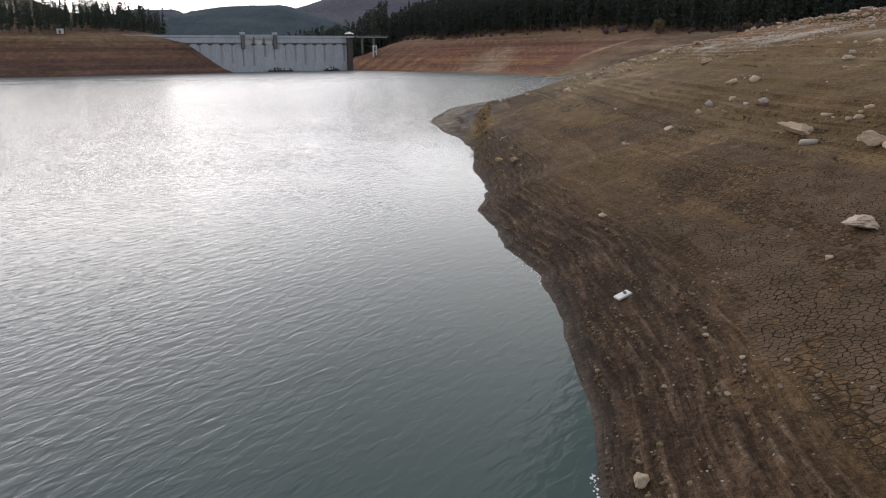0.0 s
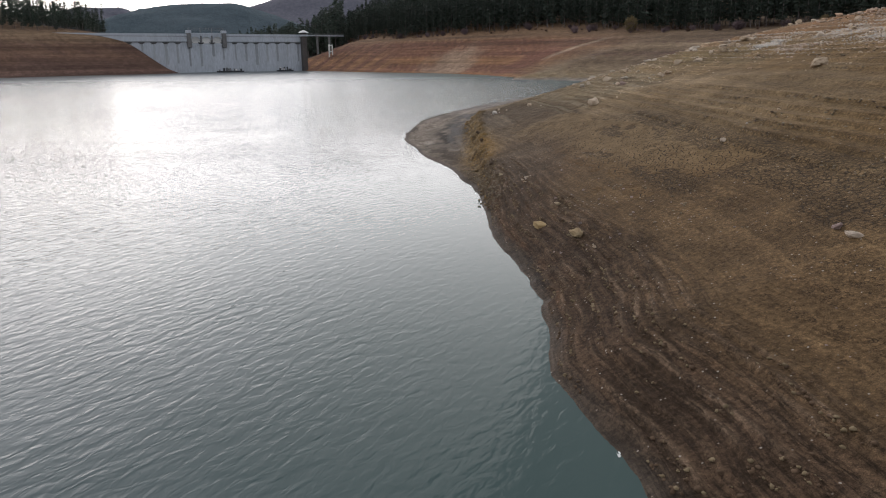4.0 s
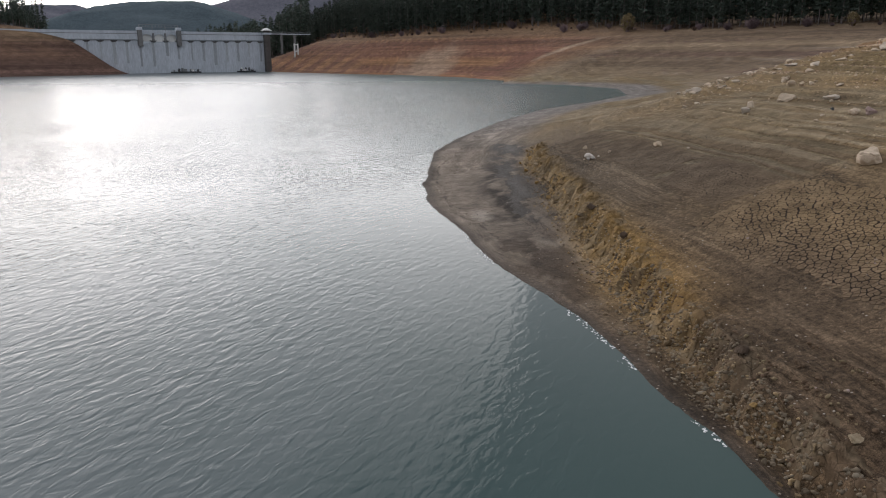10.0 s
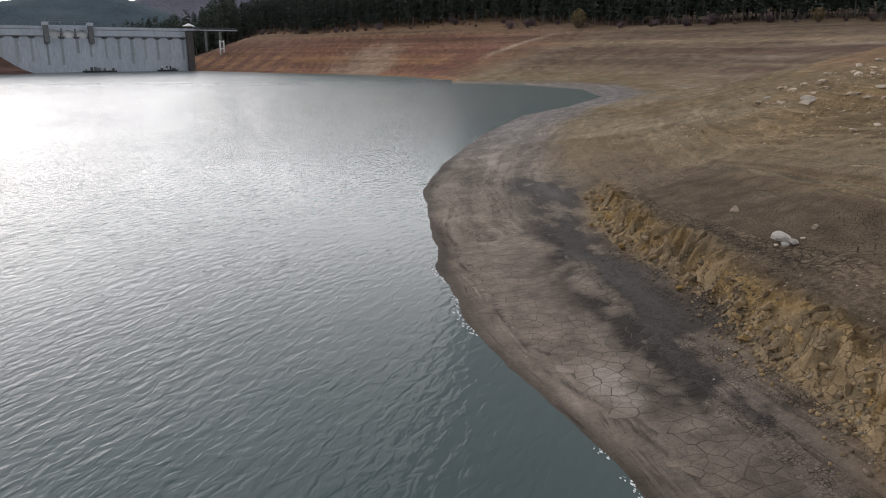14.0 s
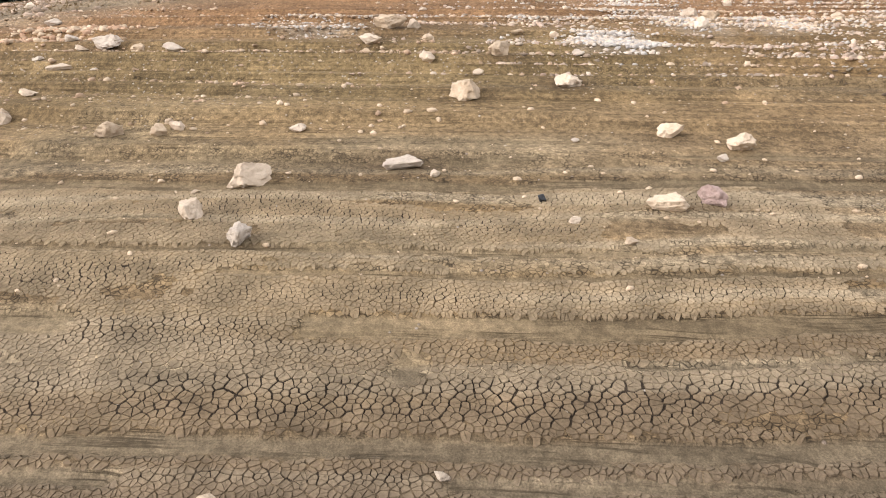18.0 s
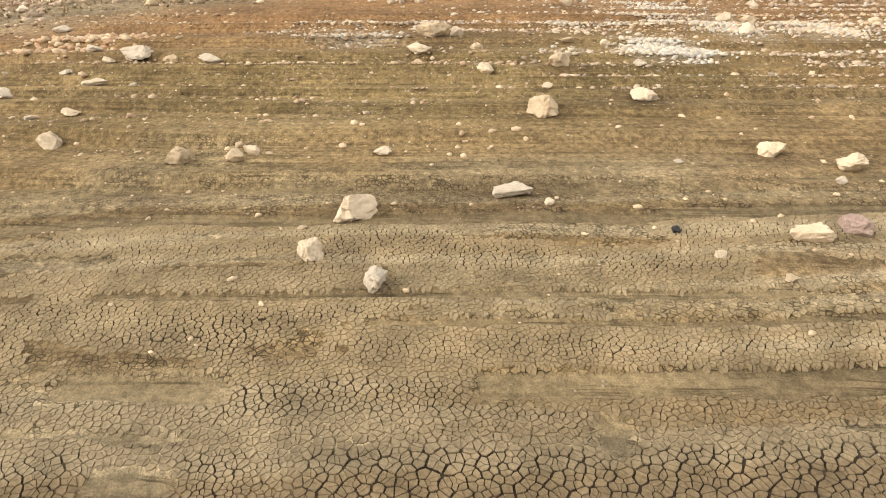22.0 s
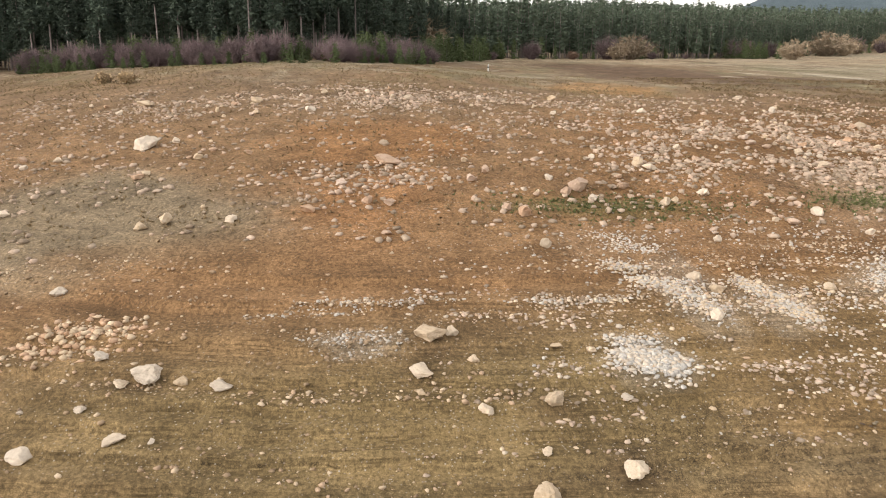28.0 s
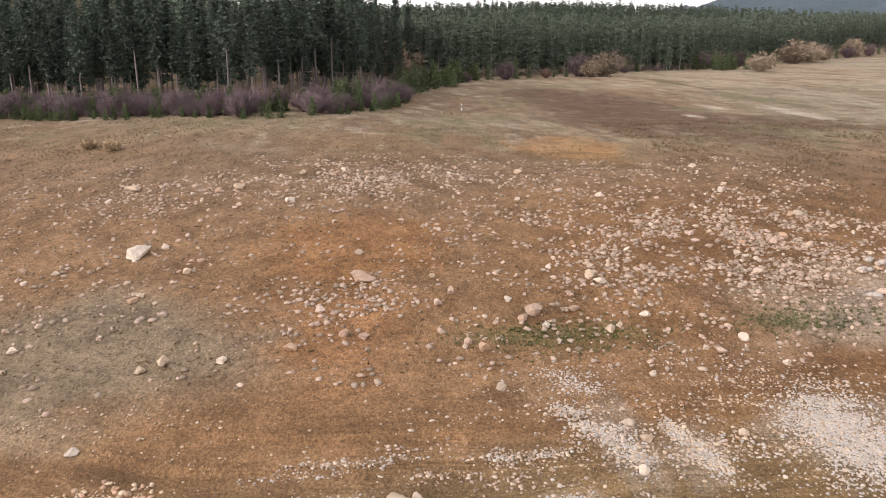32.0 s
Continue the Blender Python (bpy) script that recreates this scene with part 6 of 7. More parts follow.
def gravel(name, xs, ys, size, mats, label, seed, flat=0.6, lift=0.25, category="gravel"):
    """Loose stones too many to count, as one mesh."""
    r = np.random.RandomState(seed)
    n, k = len(xs), len(ICO_V)
    zs = ground(xs, ys)
    R = np.linalg.qr(r.normal(size=(n, 3, 3)))[0]
    st = size[:, None] * np.stack([0.75 + 0.5 * r.random(n), 0.6 + 0.4 * r.random(n), flat * (0.7 + 0.5 * r.random(n))], 1)
    shape = ICO_V[None] * (0.58 + 0.75 * r.random((n, k, 1)))
    shape = np.einsum("nkj,nij->nki", shape, R)
    an = r.random(n) * 6.28
    x2 = (shape[..., 0] * st[:, 0:1]) * np.cos(an)[:, None] - (shape[..., 1] * st[:, 1:2]) * np.sin(an)[:, None]
    y2 = (shape[..., 0] * st[:, 0:1]) * np.sin(an)[:, None] + (shape[..., 1] * st[:, 1:2]) * np.cos(an)[:, None]
    V = np.stack([x2 + xs[:, None], y2 + ys[:, None], shape[..., 2] * st[:, 2:3] + (zs + lift * st[:, 2])[:, None]], -1).reshape(-1, 3)
    F = (ICO_F[None] + (np.arange(n) * k)[:, None, None]).reshape(-1, 3)
    m_ = bpy.data.meshes.new(name)
    m_.vertices.add(len(V))
    m_.vertices.foreach_set("co", V.astype(np.float32).ravel())
    m_.loops.add(F.size)
    m_.loops.foreach_set("vertex_index", F.astype(np.int32).ravel())
    m_.polygons.add(len(F))
    m_.polygons.foreach_set("loop_start", np.arange(0, F.size, 3, dtype=np.int32))
    for q in mats:
        m_.materials.append(q)
    m_.polygons.foreach_set("material_index", np.repeat(r.randint(0, len(mats), n), len(ICO_F)).astype(np.int32))
    m_.update(calc_edges=True)
    return tagged(new(name, m_), label, category, kind="stuff")


gs = np.random.RandomState(31)


def scatter(n, x0, x1, y0, y1, weight):
    xs, ys = np.zeros(0), np.zeros(0)
    while len(xs) < n:
        x, y = gs.uniform(x0, x1, 4 * n), gs.uniform(y0, y1, 4 * n)
        k = gs.random(4 * n) < weight(x, y)
        xs, ys = np.concatenate([xs, x[k]]), np.concatenate([ys, y[k]])
    return xs[:n], ys[:n]


def bump2(x, y, cx, cy, rx, ry):
    return np.exp(-(((x - cx) / rx) ** 2) - ((y - cy) / ry) ** 2)


def sizes(n, a, b, p=2.5):
    return a + (b - a) * gs.random(n) ** p


x, y = scatter(12500, 39, 88, 44, 128, lambda x, y: (0.12 + 1.1 * bump2(x, y, 56, 64, 8.5, 14) + 0.55 * bump2(x, y, 76, 97, 6, 17) + 0.35 * bump2(x, y, 48, 94, 5, 5)) * ramp(fbm(x / 3, y / 3, 81, 3), -0.45, 0.3) * (1 - 0.75 * bump2(x, y, 60, 94, 9, 9)))
gravel("field_stones", x, y, sizes(12500, 0.05, 0.28, 2.0), [TAN_ROCK, PINK_ROCK, FIELD_ROCK, TAN_ROCK, FIELD_ROCK], "pale and pinkish stones strewn over orange earth", 1, category="stones")
x, y = scatter(3500, 25, 44, 58, 90, lambda x, y: np.maximum.reduce([1.1 * bump2(x, y, 33.4, 70.2, 2.8, 3.6), 0.95 * bump2(x, y, 32.6, 78.2, 1.7, 1.2), 0.9 * bump2(x, y, 34.2, 81.0, 2.4, 1.1), 1.0 * bump2(x, y, 29.5, 84.6, 1.2, 1.1), 0.15 * bump2(x, y, 38, 82, 2.5, 3.5), 0.14 * bump2(x, y, 39, 75, 3, 6), 0.08 * bump2(x, y, 33, 76, 7, 9)]) * ramp(fbm(x / 1.4, y / 1.4, 82, 3), -0.5, 0.2))
gravel("white_gravel", x, y, sizes(3500, 0.03, 0.11, 2.2), [WHITE_STONE, PALE_ROCK, WHITE_STONE], "heaps of whitish gravel on brown earth", 2)
x, y = scatter(6000, 20, 39, 60, 118, lambda x, y: (0.10 + 0.9 * ramp(fbm(ground(x, y, False) * 2.6, y / 12, 83, 3), 0.05, 0.3)) * ramp(x, 20, 27) * (1 - 0.9 * bump2(x, y, 35.8, 95, 1.7, 12)))
gravel("slope_gravel", x, y, sizes(6000, 0.02, 0.13, 3.4), [FIELD_ROCK, TAN_ROCK, PALE_ROCK], "pale gravel in level lines along the brown slope", 3)
for n, ax, ay, bx, by, wide, big, sd in ((1300, 29.9, 85.3, 28.9, 83.8, 0.62, 0.15, 21), (850, 35.2, 78.7, 31.4, 77.4, 0.45, 0.12, 22), (1000, 36.8, 83.8, 32.4, 80.7, 0.50, 0.12, 23),
                                         (5200, 35.2, 70.6, 31.2, 69.8, 1.7, 0.10, 24), (400, 39.5, 83.5, 37.5, 81.5, 0.8, 0.09, 25)):
    u = gs.random(n)
    x, y = ax + (bx - ax) * u + wide * 0.75 * gs.normal(size=n), ay + (by - ay) * u + wide * 0.75 * gs.normal(size=n)
    gravel("gravel_heap", x, y, sizes(n, 0.03, big, 1.8), [WHITE_STONE, PALE_ROCK], "dense heap of whitish angular gravel", sd)
x, y = scatter(1100, 31.5, 35, 82, 99, lambda x, y: np.exp(-(((x - 33.2 - 0.3 * vnoise(y / 3, y * 0, 87)) / 0.3) ** 2)) * ramp(vnoise(y / 1.7, x, 89), -0.5, 0.3))
gravel("gravel_line", x, y, sizes(1100, 0.02, 0.11, 2.6), [WHITE_STONE, PALE_ROCK, TAN_ROCK], "line of pale gravel below a smooth orange band", 41)
x, y = scatter(2600, 24.5, 37, 66, 93, lambda x, y: (0.25 + 0.75 * bump2(x, y, 31, 81, 5, 8)) * ramp(fbm(x / 0.9, y / 2.2, 68, 3), -0.1, 0.35))
gravel("strewn_stones", x, y, sizes(2600, 0.025, 0.14, 2.6), [FIELD_ROCK, PALE_ROCK, PINK_ROCK, TAN_ROCK], "pale stones strewn between the gravel patches", 42, category="stones")
x, y = scatter(500, 29.6, 31.8, 92.5, 97, lambda x, y: bump2(x, y, 30.8, 94.7, 0.6, 1.3))
gravel("gravel_patch", x, y, sizes(500, 0.03, 0.1), [WHITE_STONE, TAN_ROCK], "small grey-white gravel patch on the slope", 4)
x, y = scatter(420, 30.5, 34, 101.5, 108, lambda x, y: bump2(x, y, 32.2, 104.7, 0.9, 1.7))
gravel("rubble_patch", x, y, sizes(420, 0.04, 0.2), [PALE_ROCK, PINK_ROCK], "pinkish rubble patch on the slope", 5)
x, y = scatter(900, 9, 24, 78, 122, lambda x, y: 0.4 * ramp(x, 13.5, 16))
gravel("bench_stones", x, y, sizes(900, 0.012, 0.10, 4.0), [PALE_ROCK], "few small stones on the cracked mud", 6)
x, y = scatter(650, 2, 13, 9, 82, lambda x, y: ramp(inland(x, y), 0.8, 2.5) * (1 - ramp(inland(x, y), 5, 9)) * ramp(fbm(x / 1.8, y / 2.5, 84, 3), 0.05, 0.5))
gravel("shore_stones", x, y, sizes(650, 0.012, 0.09, 3.0), [GREY_ROCK, MUD, MUD, TAN_ROCK], "small grey stones on the dark wet mud", 7)
x, y = scatter(9000, 14, 66, 4, 92, lambda x, y: (0.04 + 0.96 * ramp(inland(x, y), 24, 30) * (1 - ramp(inland(x, y), 34, 58))) * (1 - ramp(y, 46, 62)) * ramp(fbm(x / 4, y / 6, 85, 3), -0.3, 0.3))
gravel("south_stones", x, y, sizes(9000, 0.06, 0.45, 3.0), [PALE_ROCK, WHITE_STONE, PALE_ROCK], "pale stones strewn along the upper slope", 8, category="stones")
# clods that crumble along the small steps of the shore and the slope


def on_steps(x, y, steep):
    return (ground(x + 0.05, y) - ground(x - 0.05, y)) / 0.1 > steep


n = 60000
y = gs.uniform(5, 78, n)
x = np.interp(y, LAKE[:, 1], LAKE[:, 0]) + gs.uniform(0.2, 5.0, n)
k = on_steps(x, y, 0.85) & (fbm(x / 0.7, y / 1.6, 66, 3) > -0.15)
x, y = x[k][:13000], y[k][:13000]
gravel("shore_clods", x, y, sizes(len(x), 0.02, 0.085, 1.8), [WET_CLOD, WET_CLOD, MUD], "rows of dark wet mud clods along the shore", 12, 0.55, 0.1, category="clods")
# slope clods added along the risers to darken the benches' shadowed lips
y = gs.uniform(14, 82, n)
x = np.interp(y, LAKE[:, 1], LAKE[:, 0]) + gs.uniform(8, 26, n)
k = on_steps(x, y, 0.95) & (fbm(x / 1.5, y / 3.0, 69, 3) > 0.0)
x, y = x[k][:7000], y[k][:7000]
gravel("slope_clods", x, y, sizes(len(x), 0.03, 0.11, 2.0), [MUD, WET_CLOD, MUD], "brown mud clods added to mark shadowed lips of benches", 14, 0.5, 0.1, category="clods")
# clods of the broken clay scarp
y = gs.uniform(62, 109, 1700)
x = np.interp(y, RIDGE_Y, RIDGE_X) + gs.normal(-0.25, 0.35, 1700)
k = inland(x, y) > 0.4
x, y = x[k], y[k]
gravel("clay_clods", x, y, sizes(len(x), 0.015, 0.075, 2.0), [CLAY, MUD, DULL_CLAY], "ochre clay clods broken from the low scarp", 9, 0.75, category="clods")
# the crumbling clay scarp itself: blocks of ochre clay parted by crevices
sv, su = np.meshgrid(np.arange(59, 109.6, 0.055), np.linspace(-1.0, 1.1, 50), indexing="ij")
sw = 0.30 * vnoise(sv * 0.9, sv * 0.13, 5) + 0.22 * vnoise(sv * 2.3, sv * 0 + 3, 96)
qx = (np.interp(sv, RIDGE_Y, RIDGE_X) + su - 0.4 * sw).ravel()
qy = sv.ravel()
ux, uy = qx / 0.36 + 0.30 * fbm(qx * 1.5, qy * 1.5, 97, 2), qy / 0.44 + 0.30 * fbm(qx * 1.5, qy * 1.5, 98, 2)
d1, d2 = np.full(qx.shape, 9.0), np.full(qx.shape, 9.0)
tall, ox, oy = np.zeros(qx.shape), np.zeros(qx.shape), np.zeros(qx.shape)
for a in (-1, 0, 1):
    for b in (-1, 0, 1):
        ci, cj = np.floor(ux) + a, np.floor(uy) + b
        px2, py2 = ci + lattice(ci, cj, 7), cj + lattice(ci, cj, 8)
        d = np.hypot(ux - px2, uy - py2)
        first = d < d1
        d2 = np.where(first, d1, np.minimum(d2, d))
        d1 = np.where(first, d, d1)
        tall = np.where(first, lattice(ci, cj, 9), tall)
        ox, oy = np.where(first, ux - px2, ox), np.where(first, uy - py2, oy)
edge = np.clip((d2 - d1) / 0.13, 0, 1)
ledge = ramp(su.ravel(), -0.95, -0.3) * (1 - ramp(su.ravel(), 0.4, 1.08)) * ramp(qy, 59, 63) * (1 - ramp(qy, 106, 109.4))
ledge = ledge * (0.45 + 0.55 * ramp(qy, 72, 84)) * (0.15 + 0.85 * ramp(vnoise(qy / 1.9, qy * 0, 99) + 0.5 * vnoise(qy / 0.7, qx, 92), -0.6, 0.5)) * ramp(inland(qx, qy), 0.3, 1.0)
lift_ = 0.17 * tall + 0.07 * edge + (tall - 0.5) * 0.26 * ox + (lattice(np.floor(tall * 999), np.floor(tall * 77), 3) - 0.5) * 0.20 * oy + 0.035 * fbm(qx * 5, qy * 5, 95, 3)
qz = ground(qx, qy) - 0.03 + ledge * lift_
face = 1 - ramp(su.ravel() - 0.25 * tall, -0.32, 0.12)
ochre = np.clip(face * (0.08 + 0.92 * ramp(qy, 68, 80)) * ramp(vnoise(qy / 1.4, qx * 1.3, 94) + 0.9 * tall - 0.35, -0.35, 0.35), 0, 1)
base_c = np.stack([sample_tint(qx, qy, k) for k in range(3)], 1)
clay_c = lerp(base_c * 0.95, (0.290, 0.210, 0.118), ochre)
clay_c = clay_c * (0.60 + 0.45 * tall)[:, None]
clay_c = lerp(clay_c, (0.175, 0.135, 0.088), 0.6 * ramp(fbm(qx / 0.5, qy / 0.9, 38, 4), 0.0, 0.3))
sn, sm = sv.shape
si = np.arange(sn * sm).reshape(sn, sm)
sq = np.stack([si[:-1, :-1], si[:-1, 1:], si[1:, 1:], si[1:, :-1]], -1).reshape(-1, 4)
scarp = mesh_ob("clay_scarp", np.stack([qx, qy, qz], 1), sq, CLAY_FACE)
at = scarp.data.color_attributes.new("tint", "FLOAT_COLOR", "POINT")
at.data.foreach_set("color", np.concatenate([np.clip(clay_c, 0, 1), np.ones((len(qx), 1))], 1).astype(np.float32).ravel())
tagged(scarp, "crumbling ledge of ochre clay blocks above the foreshore", "clay ledge", kind="structure")
BLOCKS = [[rock_mesh("clay_block", 140 + k, m_, 2, 0.85, 15, 0.28) for k in range(6)] for m_ in (OCHRE_CLAY, DULL_CLAY)]
rb = random.Random(17)
for k in range(290):
    y = 61 + 47 * (k + rb.random()) / 290
    u = rb.gauss(-0.28, 0.20)
    x = float(np.interp(y, RIDGE_Y, RIDGE_X)) + u - 0.1 * float(vnoise(np.array([y * 0.9]), np.array([y * 0.13]), 5)[0])
    w = rb.uniform(0.09, 0.20) * (1.25 if y > 84 else 0.85)
    o = new("clay_block", rb.choice(BLOCKS[0 if rb.random() < np.interp(y, [60, 70, 80], [0.05, 0.35, 0.72]) and u < 0.05 else 1]))
    z = float(ground(np.array([x]), np.array([y]))[0])
    o.matrix_world = Matrix.Translation((x, y, z + 0.25 * w)) @ Euler((rb.uniform(-0.5, 0.5), rb.uniform(-0.5, 0.5), rb.uniform(0, 6.28))).to_matrix().to_4x4() @ Matrix.Diagonal((w, w * rb.uniform(0.6, 1.0), w * rb.uniform(0.8, 1.3), 1))
    o.parent = scarp
y = gs.uniform(60, 92, 4800)
x = np.interp(y, RIDGE_Y, RIDGE_X) + gs.normal(-0.2, 0.55, 4800)
pick = (inland(x, y) > 0.5) & (x < np.interp(y, RIDGE_Y, RIDGE_X) + 0.45) & (fbm(x / 0.7, y / 0.9, 100, 3) > -0.2)
ochre_ = pick & (gs.random(4800) < ramp(y, 70, 80) * 0.85)
for k, mats, label, sd in ((ochre_, [OCHRE_CLAY, DULL_CLAY, OCHRE_CLAY], "broken ochre clay rubble on the face of the ledge", 13), (pick & ~ochre_, [DULL_CLAY, DULL_CLAY, DULL_CLAY, MUD], "broken brown clay rubble at the foot of the ledge", 15)):
    gravel("clay_rubble", x[k], y[k], sizes(int(k.sum()), 0.02, 0.09, 1.8), mats, label, sd, 0.7, 0.1, category="clods")
y = gs.uniform(56, 100, 1500)
x = np.interp(y, RIDGE_Y, RIDGE_X) + gs.normal(-0.6, 0.4, 1500)
k = inland(x, y) > 0.4
x, y = x[k], y[k]
gravel("mud_clods", x, y, sizes(len(x), 0.015, 0.07, 2.6), [DULL_CLAY, WET_CLOD], "dark mud clods at the foot of the scarp", 10, 0.7, category="clods")


def tussocks(name, n, box_, weight, mat, label, size, seed):
    """Low tufts of grass, as one mesh."""
    r = np.random.RandomState(seed)
    x, y = scatter(n, *box_, weight)
    z = ground(x, y)
    v, f = tufts(r, np.stack([x, y, z], 1), size * (0.5 + r.random(n)), 7, -0.5, 0.9)
    v[:, 2] = np.maximum(v[:, 2], np.repeat(z, 21) - 0.02)
    return tagged(mesh_ob(name, v, f, mat), label, "grass", kind="stuff")


tussocks("dry_tussocks", 9000, (40, 112, 46, 132), lambda x, y: 0.4 + 0.4 * ramp(fbm(x / 4, y / 4, 86, 3), -0.2, 0.4), DULL_GRASS, "low brown dried tussocks between the stones", 0.12, 3)
tussocks("brown_tussocks", 7000, (60, 125, 8, 56), lambda x, y: ramp(fbm(x / 3, y / 3, 67, 3), -0.3, 0.3), DULL_GRASS, "brown dried tussocks on the open meadow", 0.16, 6)
tussocks("green_grass", 1300, (40, 47, 58, 90), lambda x, y: np.maximum(bump2(x, y, 43.2, 81.5, 1.5, 4.6), bump2(x, y, 44, 66, 1.6, 4.2)), GREEN_GRASS, "patches of short green grass among stones", 0.11, 4)
tussocks("meadow_grass", 9000, (84, 150, 60, 150), lambda x, y: ramp(fbm(x / 7, y / 7, 88, 3), -0.2, 0.4), STRAW, "dry straw-coloured meadow grass", 0.12, 5)
for x, y in ((99.5, 126.4), (96.8, 122.8)):
    e = shrub_thing("dry_bush", "small straw-coloured dry bush in the meadow", twig_shape(int(x), 1.5, 1.1, 130), BLEACHED, leaf_shape(int(x), 1.4, 1.0, 60, 0.3), BLEACHED, group="dry bushes in the meadow")
    e.matrix_world = at_ground(x, y)

# ---- small single things ----
def ground_normal(x, y, e=0.15):
    g = ground(np.array([x - e, x + e, x, x]), np.array([y, y, y - e, y + e]), False)
    return Vector((-(g[1] - g[0]) / (2 * e), -(g[3] - g[2]) / (2 * e), 1)).normalized()


def lay(x, y, rz, lift):
    z = float(ground(np.array([x]), np.array([y]))[0])
    return Matrix.Translation((x, y, z + lift)) @ ground_normal(x, y).to_track_quat("Z", "Y").to_matrix().to_4x4() @ Matrix.Rotation(rz, 4, "Z")


board = thing("foam_board", "dirty white foam board with a dark stone on it", "board", lay(5.45, 21.3, 0.25, 0.06))
bm = bmesh.new()
box(bm, (0, 0, 0), (0.5, 0.46, 0.07), 0, 0.012)
for v in bm.verts:
    v.co.z += 0.01 * math.sin(v.co.x * 9)
part("slab", bm, FOAM_BOARD, board)
o = new("stone", rock_mesh("stone", 91, GREY_ROCK, 2))
o.parent = board
o.matrix_local = Matrix.Translation((0.03, 0.07, 0.075)) @ Matrix.Diagonal((0.10, 0.09, 0.07, 1))
stump = thing("broken_block", "broken pale concrete block with shattered pieces on mud", "block", lay(7.35, 94.0, 0.6, 0.12))
for k, (dx, dy, s, f) in enumerate(((0, 0, 0.34, 0.75), (0.42, -0.12, 0.17, 1.1), (0.3, -0.38, 0.13, 0.9), (0.05, -0.42, 0.11, 0.6), (0.55, 0.2, 0.09, 0.6))):
    o = new("piece", rock_mesh("piece", 95 + k, WHITE_STONE if k < 3 else PALE_ROCK, 2))
    o.parent = stump
    o.matrix_local = Matrix.Translation((dx, dy, 0.06 if k == 0 else -0.02)) @ Matrix.Diagonal((s, s * 0.85, s * f, 1))
bag = tagged(new("plastic_bag", rock_mesh("plastic_bag", 120, BLACK_BAG, 3, 1.0, 12)), "crumpled black plastic bag on the mud", "bag")
bag.matrix_world = lay(17.4, 88.0, 0.4, 0.07) @ Matrix.Diagonal((0.10, 0.13, 0.13, 1))
mark = thing("marker_post", "short white marker post in dry grass", "post", lay(142.7, 73.8, 0, 0))
bm = bmesh.new()
box(bm, (0, 0, 0.6), (0.2, 0.2, 1.3), 0, 0.03)
part("post", bm, WHITE_PAINT, mark)
bm = bmesh.new()
box(bm, (0, 0, 0.75), (0.22, 0.22, 0.25))
part("band", bm, DARK_GEAR, mark)

# foam along the water's edge
rf = np.random.RandomState(77)
V, F = [], []
for y in np.arange(5, 106, 0.05):
    if vnoise(np.array([y / 3.0]), np.array([2.0]), 91)[0] + 0.5 * vnoise(np.array([y / 0.7]), np.array([5.0]), 92)[0] < (-0.1 if y < 32 else 0.3):
        continue
    x = float(np.interp(y, LAKE[:, 1], LAKE[:, 0])) - float(shore_notch(np.array([y]))[0]) - abs(rf.normal(0.02, 0.10))
    y2, s, n, i = y + rf.normal(0, 0.05), 0.010 + 0.030 * rf.random() ** 2, 6, len(V)
    for k in range(n):
        a = 6.28 * k / n
        q = s * (0.6 + 0.8 * rf.random())
        V.append((x + q * math.cos(a), y2 + 1.6 * q * math.sin(a), 0.006))
    V.append((x, y2, 0.006 + 0.15 * s))
    F += [(i + k, i + (k + 1) % n, i + n) for k in range(n)]
tagged(mesh_ob("shore_foam", V, F, FOAM), "white foam flecks along the water's edge", "foam", kind="stuff")


# ---- curled plates of dried mud ----
def cell(c, near):
    """The polygon of points nearer to c than to any of its neighbours."""
    poly = [(c[0] + 0.6 * math.cos(k * 0.7854), c[1] + 0.6 * math.sin(k * 0.7854)) for k in range(8)]
    for q in near:
        mx, my, dx, dy = (c[0] + q[0]) / 2, (c[1] + q[1]) / 2, q[0] - c[0], q[1] - c[1]
        out = []
        for k in range(len(poly)):
            a, b = poly[k], poly[(k + 1) % len(poly)]
            da, db = (a[0] - mx) * dx + (a[1] - my) * dy, (b[0] - mx) * dx + (b[1] - my) * dy
            if da <= 0:
                out.append(a)
            if (da < 0) != (db < 0) and da != db:
                u = da / (da - db)
                out.append((a[0] + (b[0] - a[0]) * u, a[1] + (b[1] - a[1]) * u))
        poly = out
        if len(poly) < 3:
            return []
    return poly


pr = np.random.RandomState(12)
plates = []
sites, steps = [], []
for x0, x1, y0, y1, step in BROKEN:
    for i, x in enumerate(np.arange(x0, x1, step * 0.88)):
        row = np.arange(y0, y1, step) + (0.5 * step if i % 2 else 0)
        sites.append(np.stack([x + pr.uniform(-0.78, 0.78, len(row)) * step, row + pr.uniform(-0.78, 0.78, len(row)) * step], 1))
        steps.append(np.full(len(row), step))
sites, steps = np.concatenate(sites), np.concatenate(steps)
by_y = np.argsort(sites[:, 1])
sites, steps = sites[by_y], steps[by_y]
lies = plated(sites[:, 0], sites[:, 1])
wide_at = 0.5 + 0.5 * fbm(sites[:, 0] / 0.9, sites[:, 1] / 2.5, 77, 3)
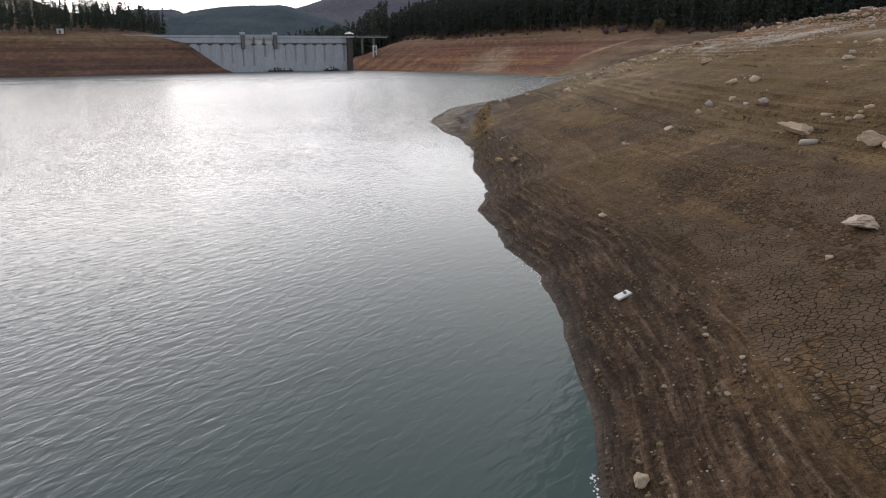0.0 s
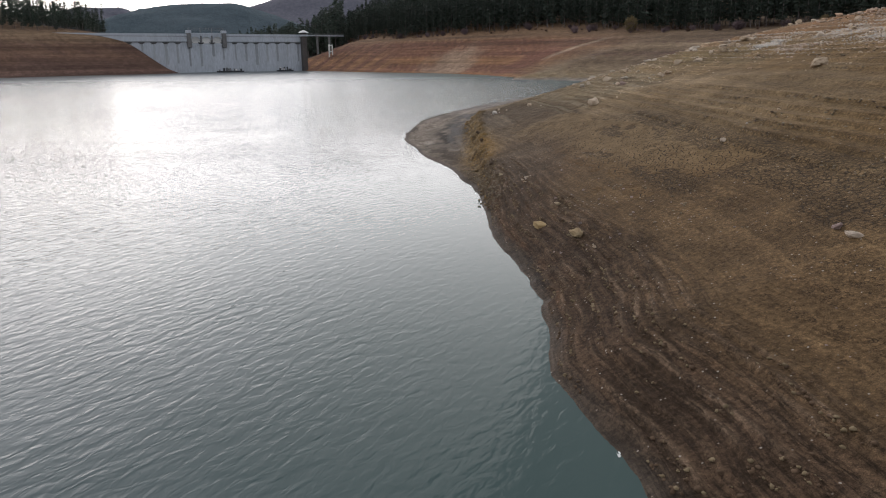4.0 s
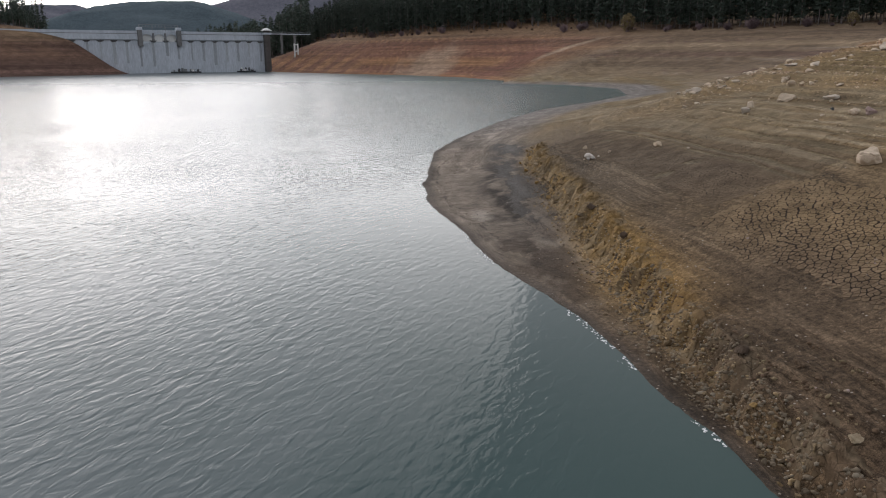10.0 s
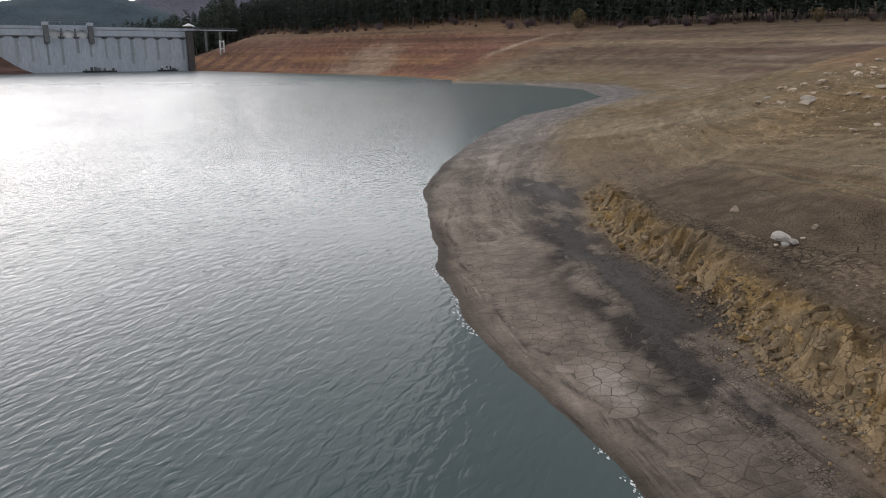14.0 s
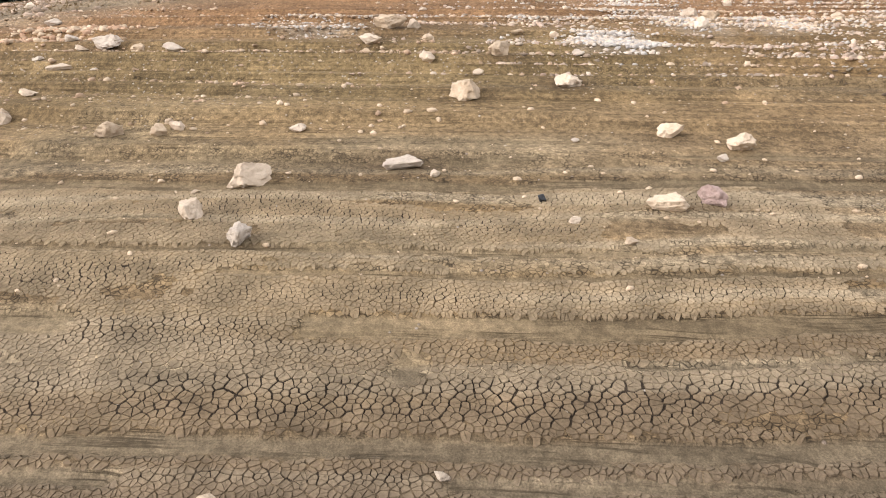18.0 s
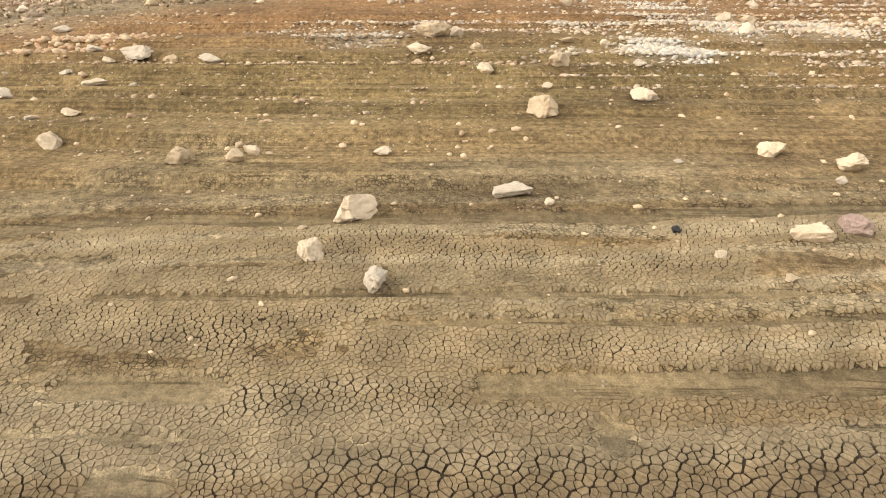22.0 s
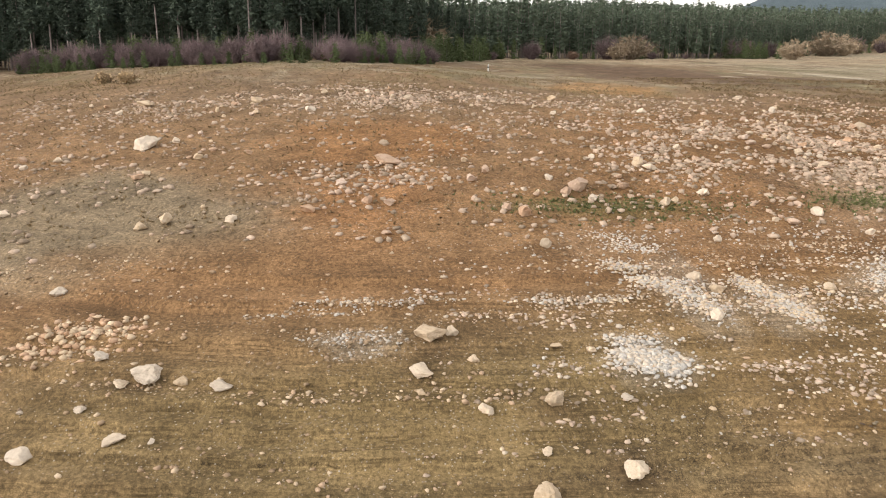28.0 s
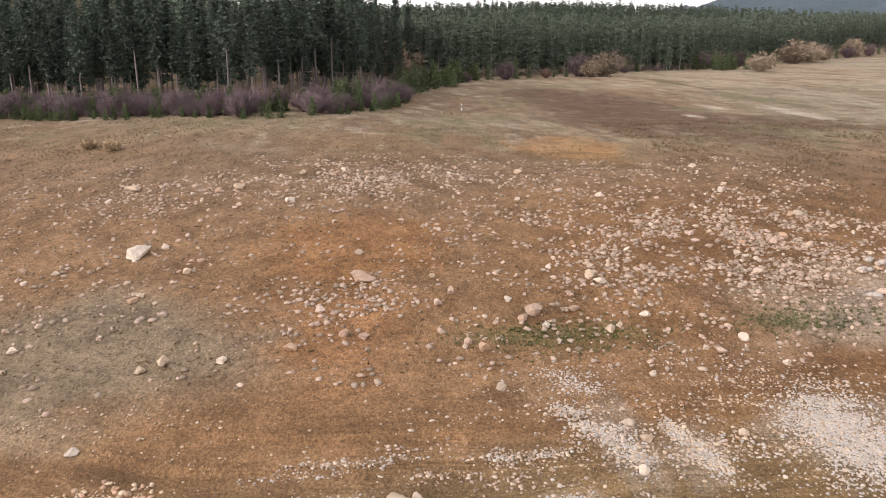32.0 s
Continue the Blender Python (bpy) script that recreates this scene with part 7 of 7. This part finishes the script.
for k, c in enumerate(sites):
    if not lies[k]:
        continue
    lo, hi = np.searchsorted(sites[:, 1], (c[1] - 0.6, c[1] + 0.6))
    block = sites[lo:hi]
    d = np.hypot(*(block - c).T)
    poly = cell(c, block[np.argsort(d)[1:17]])
    step = steps[k]
    if len(poly) < 3 or max(math.hypot(p[0] - c[0], p[1] - c[1]) for p in poly) > step * 2.0:
        continue
    thin = 0.3 if c[0] < 5 and c[1] > 80 else 1.2 if 45 < c[1] < 80 else 1.0
    ring = []
    for p in poly:
        q = 1 - thin * ((0.125 if step < 0.1 else 0.11) + 0.29 * wide_at[k] * pr.random())
        ring.append((c[0] + (p[0] - c[0]) * q, c[1] + (p[1] - c[1]) * q))
    plates.append((tuple(c), ring, pr.random()))
pc = np.array([p[0] for p in plates])
pz = ground(pc[:, 0], pc[:, 1])
corner = np.array([q for p in plates for q in p[1]])
corner_z = ground(corner[:, 0], corner[:, 1])
first = np.concatenate([[0], np.cumsum([len(p[1]) for p in plates])])


def plate_shape(i):
    c, ring, rnd = plates[i]
    z0 = pz[i] + 0.007 + 0.005 * rnd
    up = [(x, y, z + (0.004 if c[0] < 5 and c[1] > 80 else 0.012) + 0.005 * rnd) for (x, y), z in zip(ring, corner_z[first[i]:first[i + 1]])]
    dn = [(c[0] + (x - c[0]) * 0.97, c[1] + (y - c[1]) * 0.97, z - 0.05) for x, y, z in up]
    n = len(up)
    v = up + dn + [(c[0], c[1], z0)]
    f = [(k, (k + 1) % n, 2 * n) for k in range(n)]
    for k in range(n):
        j = (k + 1) % n
        f += [(n + k, n + j, j), (n + k, j, k)]
    return v, f


def mud_colours(p, rnd):
    """The colour of dried plates at places p, each a little lighter or darker."""
    x, y = p[:, 0], p[:, 1]
    t = np.stack([sample_tint(x, y, k) for k in range(3)], 1)
    dark = np.where((y < 40)[:, None], 0.6, 0.0)
    t = t * (1 - dark) + np.array((0.110, 0.082, 0.058)) * dark
    dried = np.stack([np.interp(x, [10.4, 11.2, 13.2, 14.3, 18], v) for v in ((0.116, 0.150, 0.175, 0.300, 0.305), (0.087, 0.115, 0.134, 0.238, 0.240), (0.062, 0.080, 0.090, 0.158, 0.156))], 1)
    t = np.where(((y > 80) & (x > 6))[:, None], 0.5 * t + 0.5 * dried, t)
    t = t * np.where((y > 80) & (x < 5), 0.86, 1.0)[:, None]
    t = t * np.where((y > 40) & (y < 80), 1.12, 1.0)[:, None] * (1 + 0.16 * (rnd - 0.5))[:, None]
    return np.concatenate([np.clip(t, 0, 1), np.ones((len(p), 1))], 1)


tone = np.array([p[2] for p in plates])
corner_c = mud_colours(corner, np.repeat(tone, np.diff(first)))
middle_c = mud_colours(pc, tone)


def plate_colours(i):
    """A colour for each corner of a plate, above and below, and its middle."""
    ring = corner_c[first[i]:first[i + 1]]
    return np.concatenate([ring, ring, middle_c[i:i + 1]])


def coloured(m_, tint):
    at = m_.color_attributes.new("tint", "FLOAT_COLOR", "POINT")
    at.data.foreach_set("color", np.asarray(tint, np.float32).ravel())


rank = np.argsort(np.hypot(pc[:, 0] - 9.5, pc[:, 1] - 89))
for i in rank[:290]:
    v, f = plate_shape(i)
    m_ = mesh_data("mud_plate", (v, f), PLATE)
    coloured(m_, plate_colours(i))
    o = new("mud_plate", m_)
    o.parent = GROUND
V, F, C = [], [], []
for i in rank[290:]:
    v, f = plate_shape(i)
    F += [tuple(k + len(V) for k in t) for t in f]
    V += v
    C.append(plate_colours(i))
m_ = mesh_data("mud_crust", (V, F), PLATE)
coloured(m_, np.concatenate(C))
o = tagged(new("mud_crust", m_), "crust of pale dried mud broken into plates", kind="stuff")
o.parent = GROUND
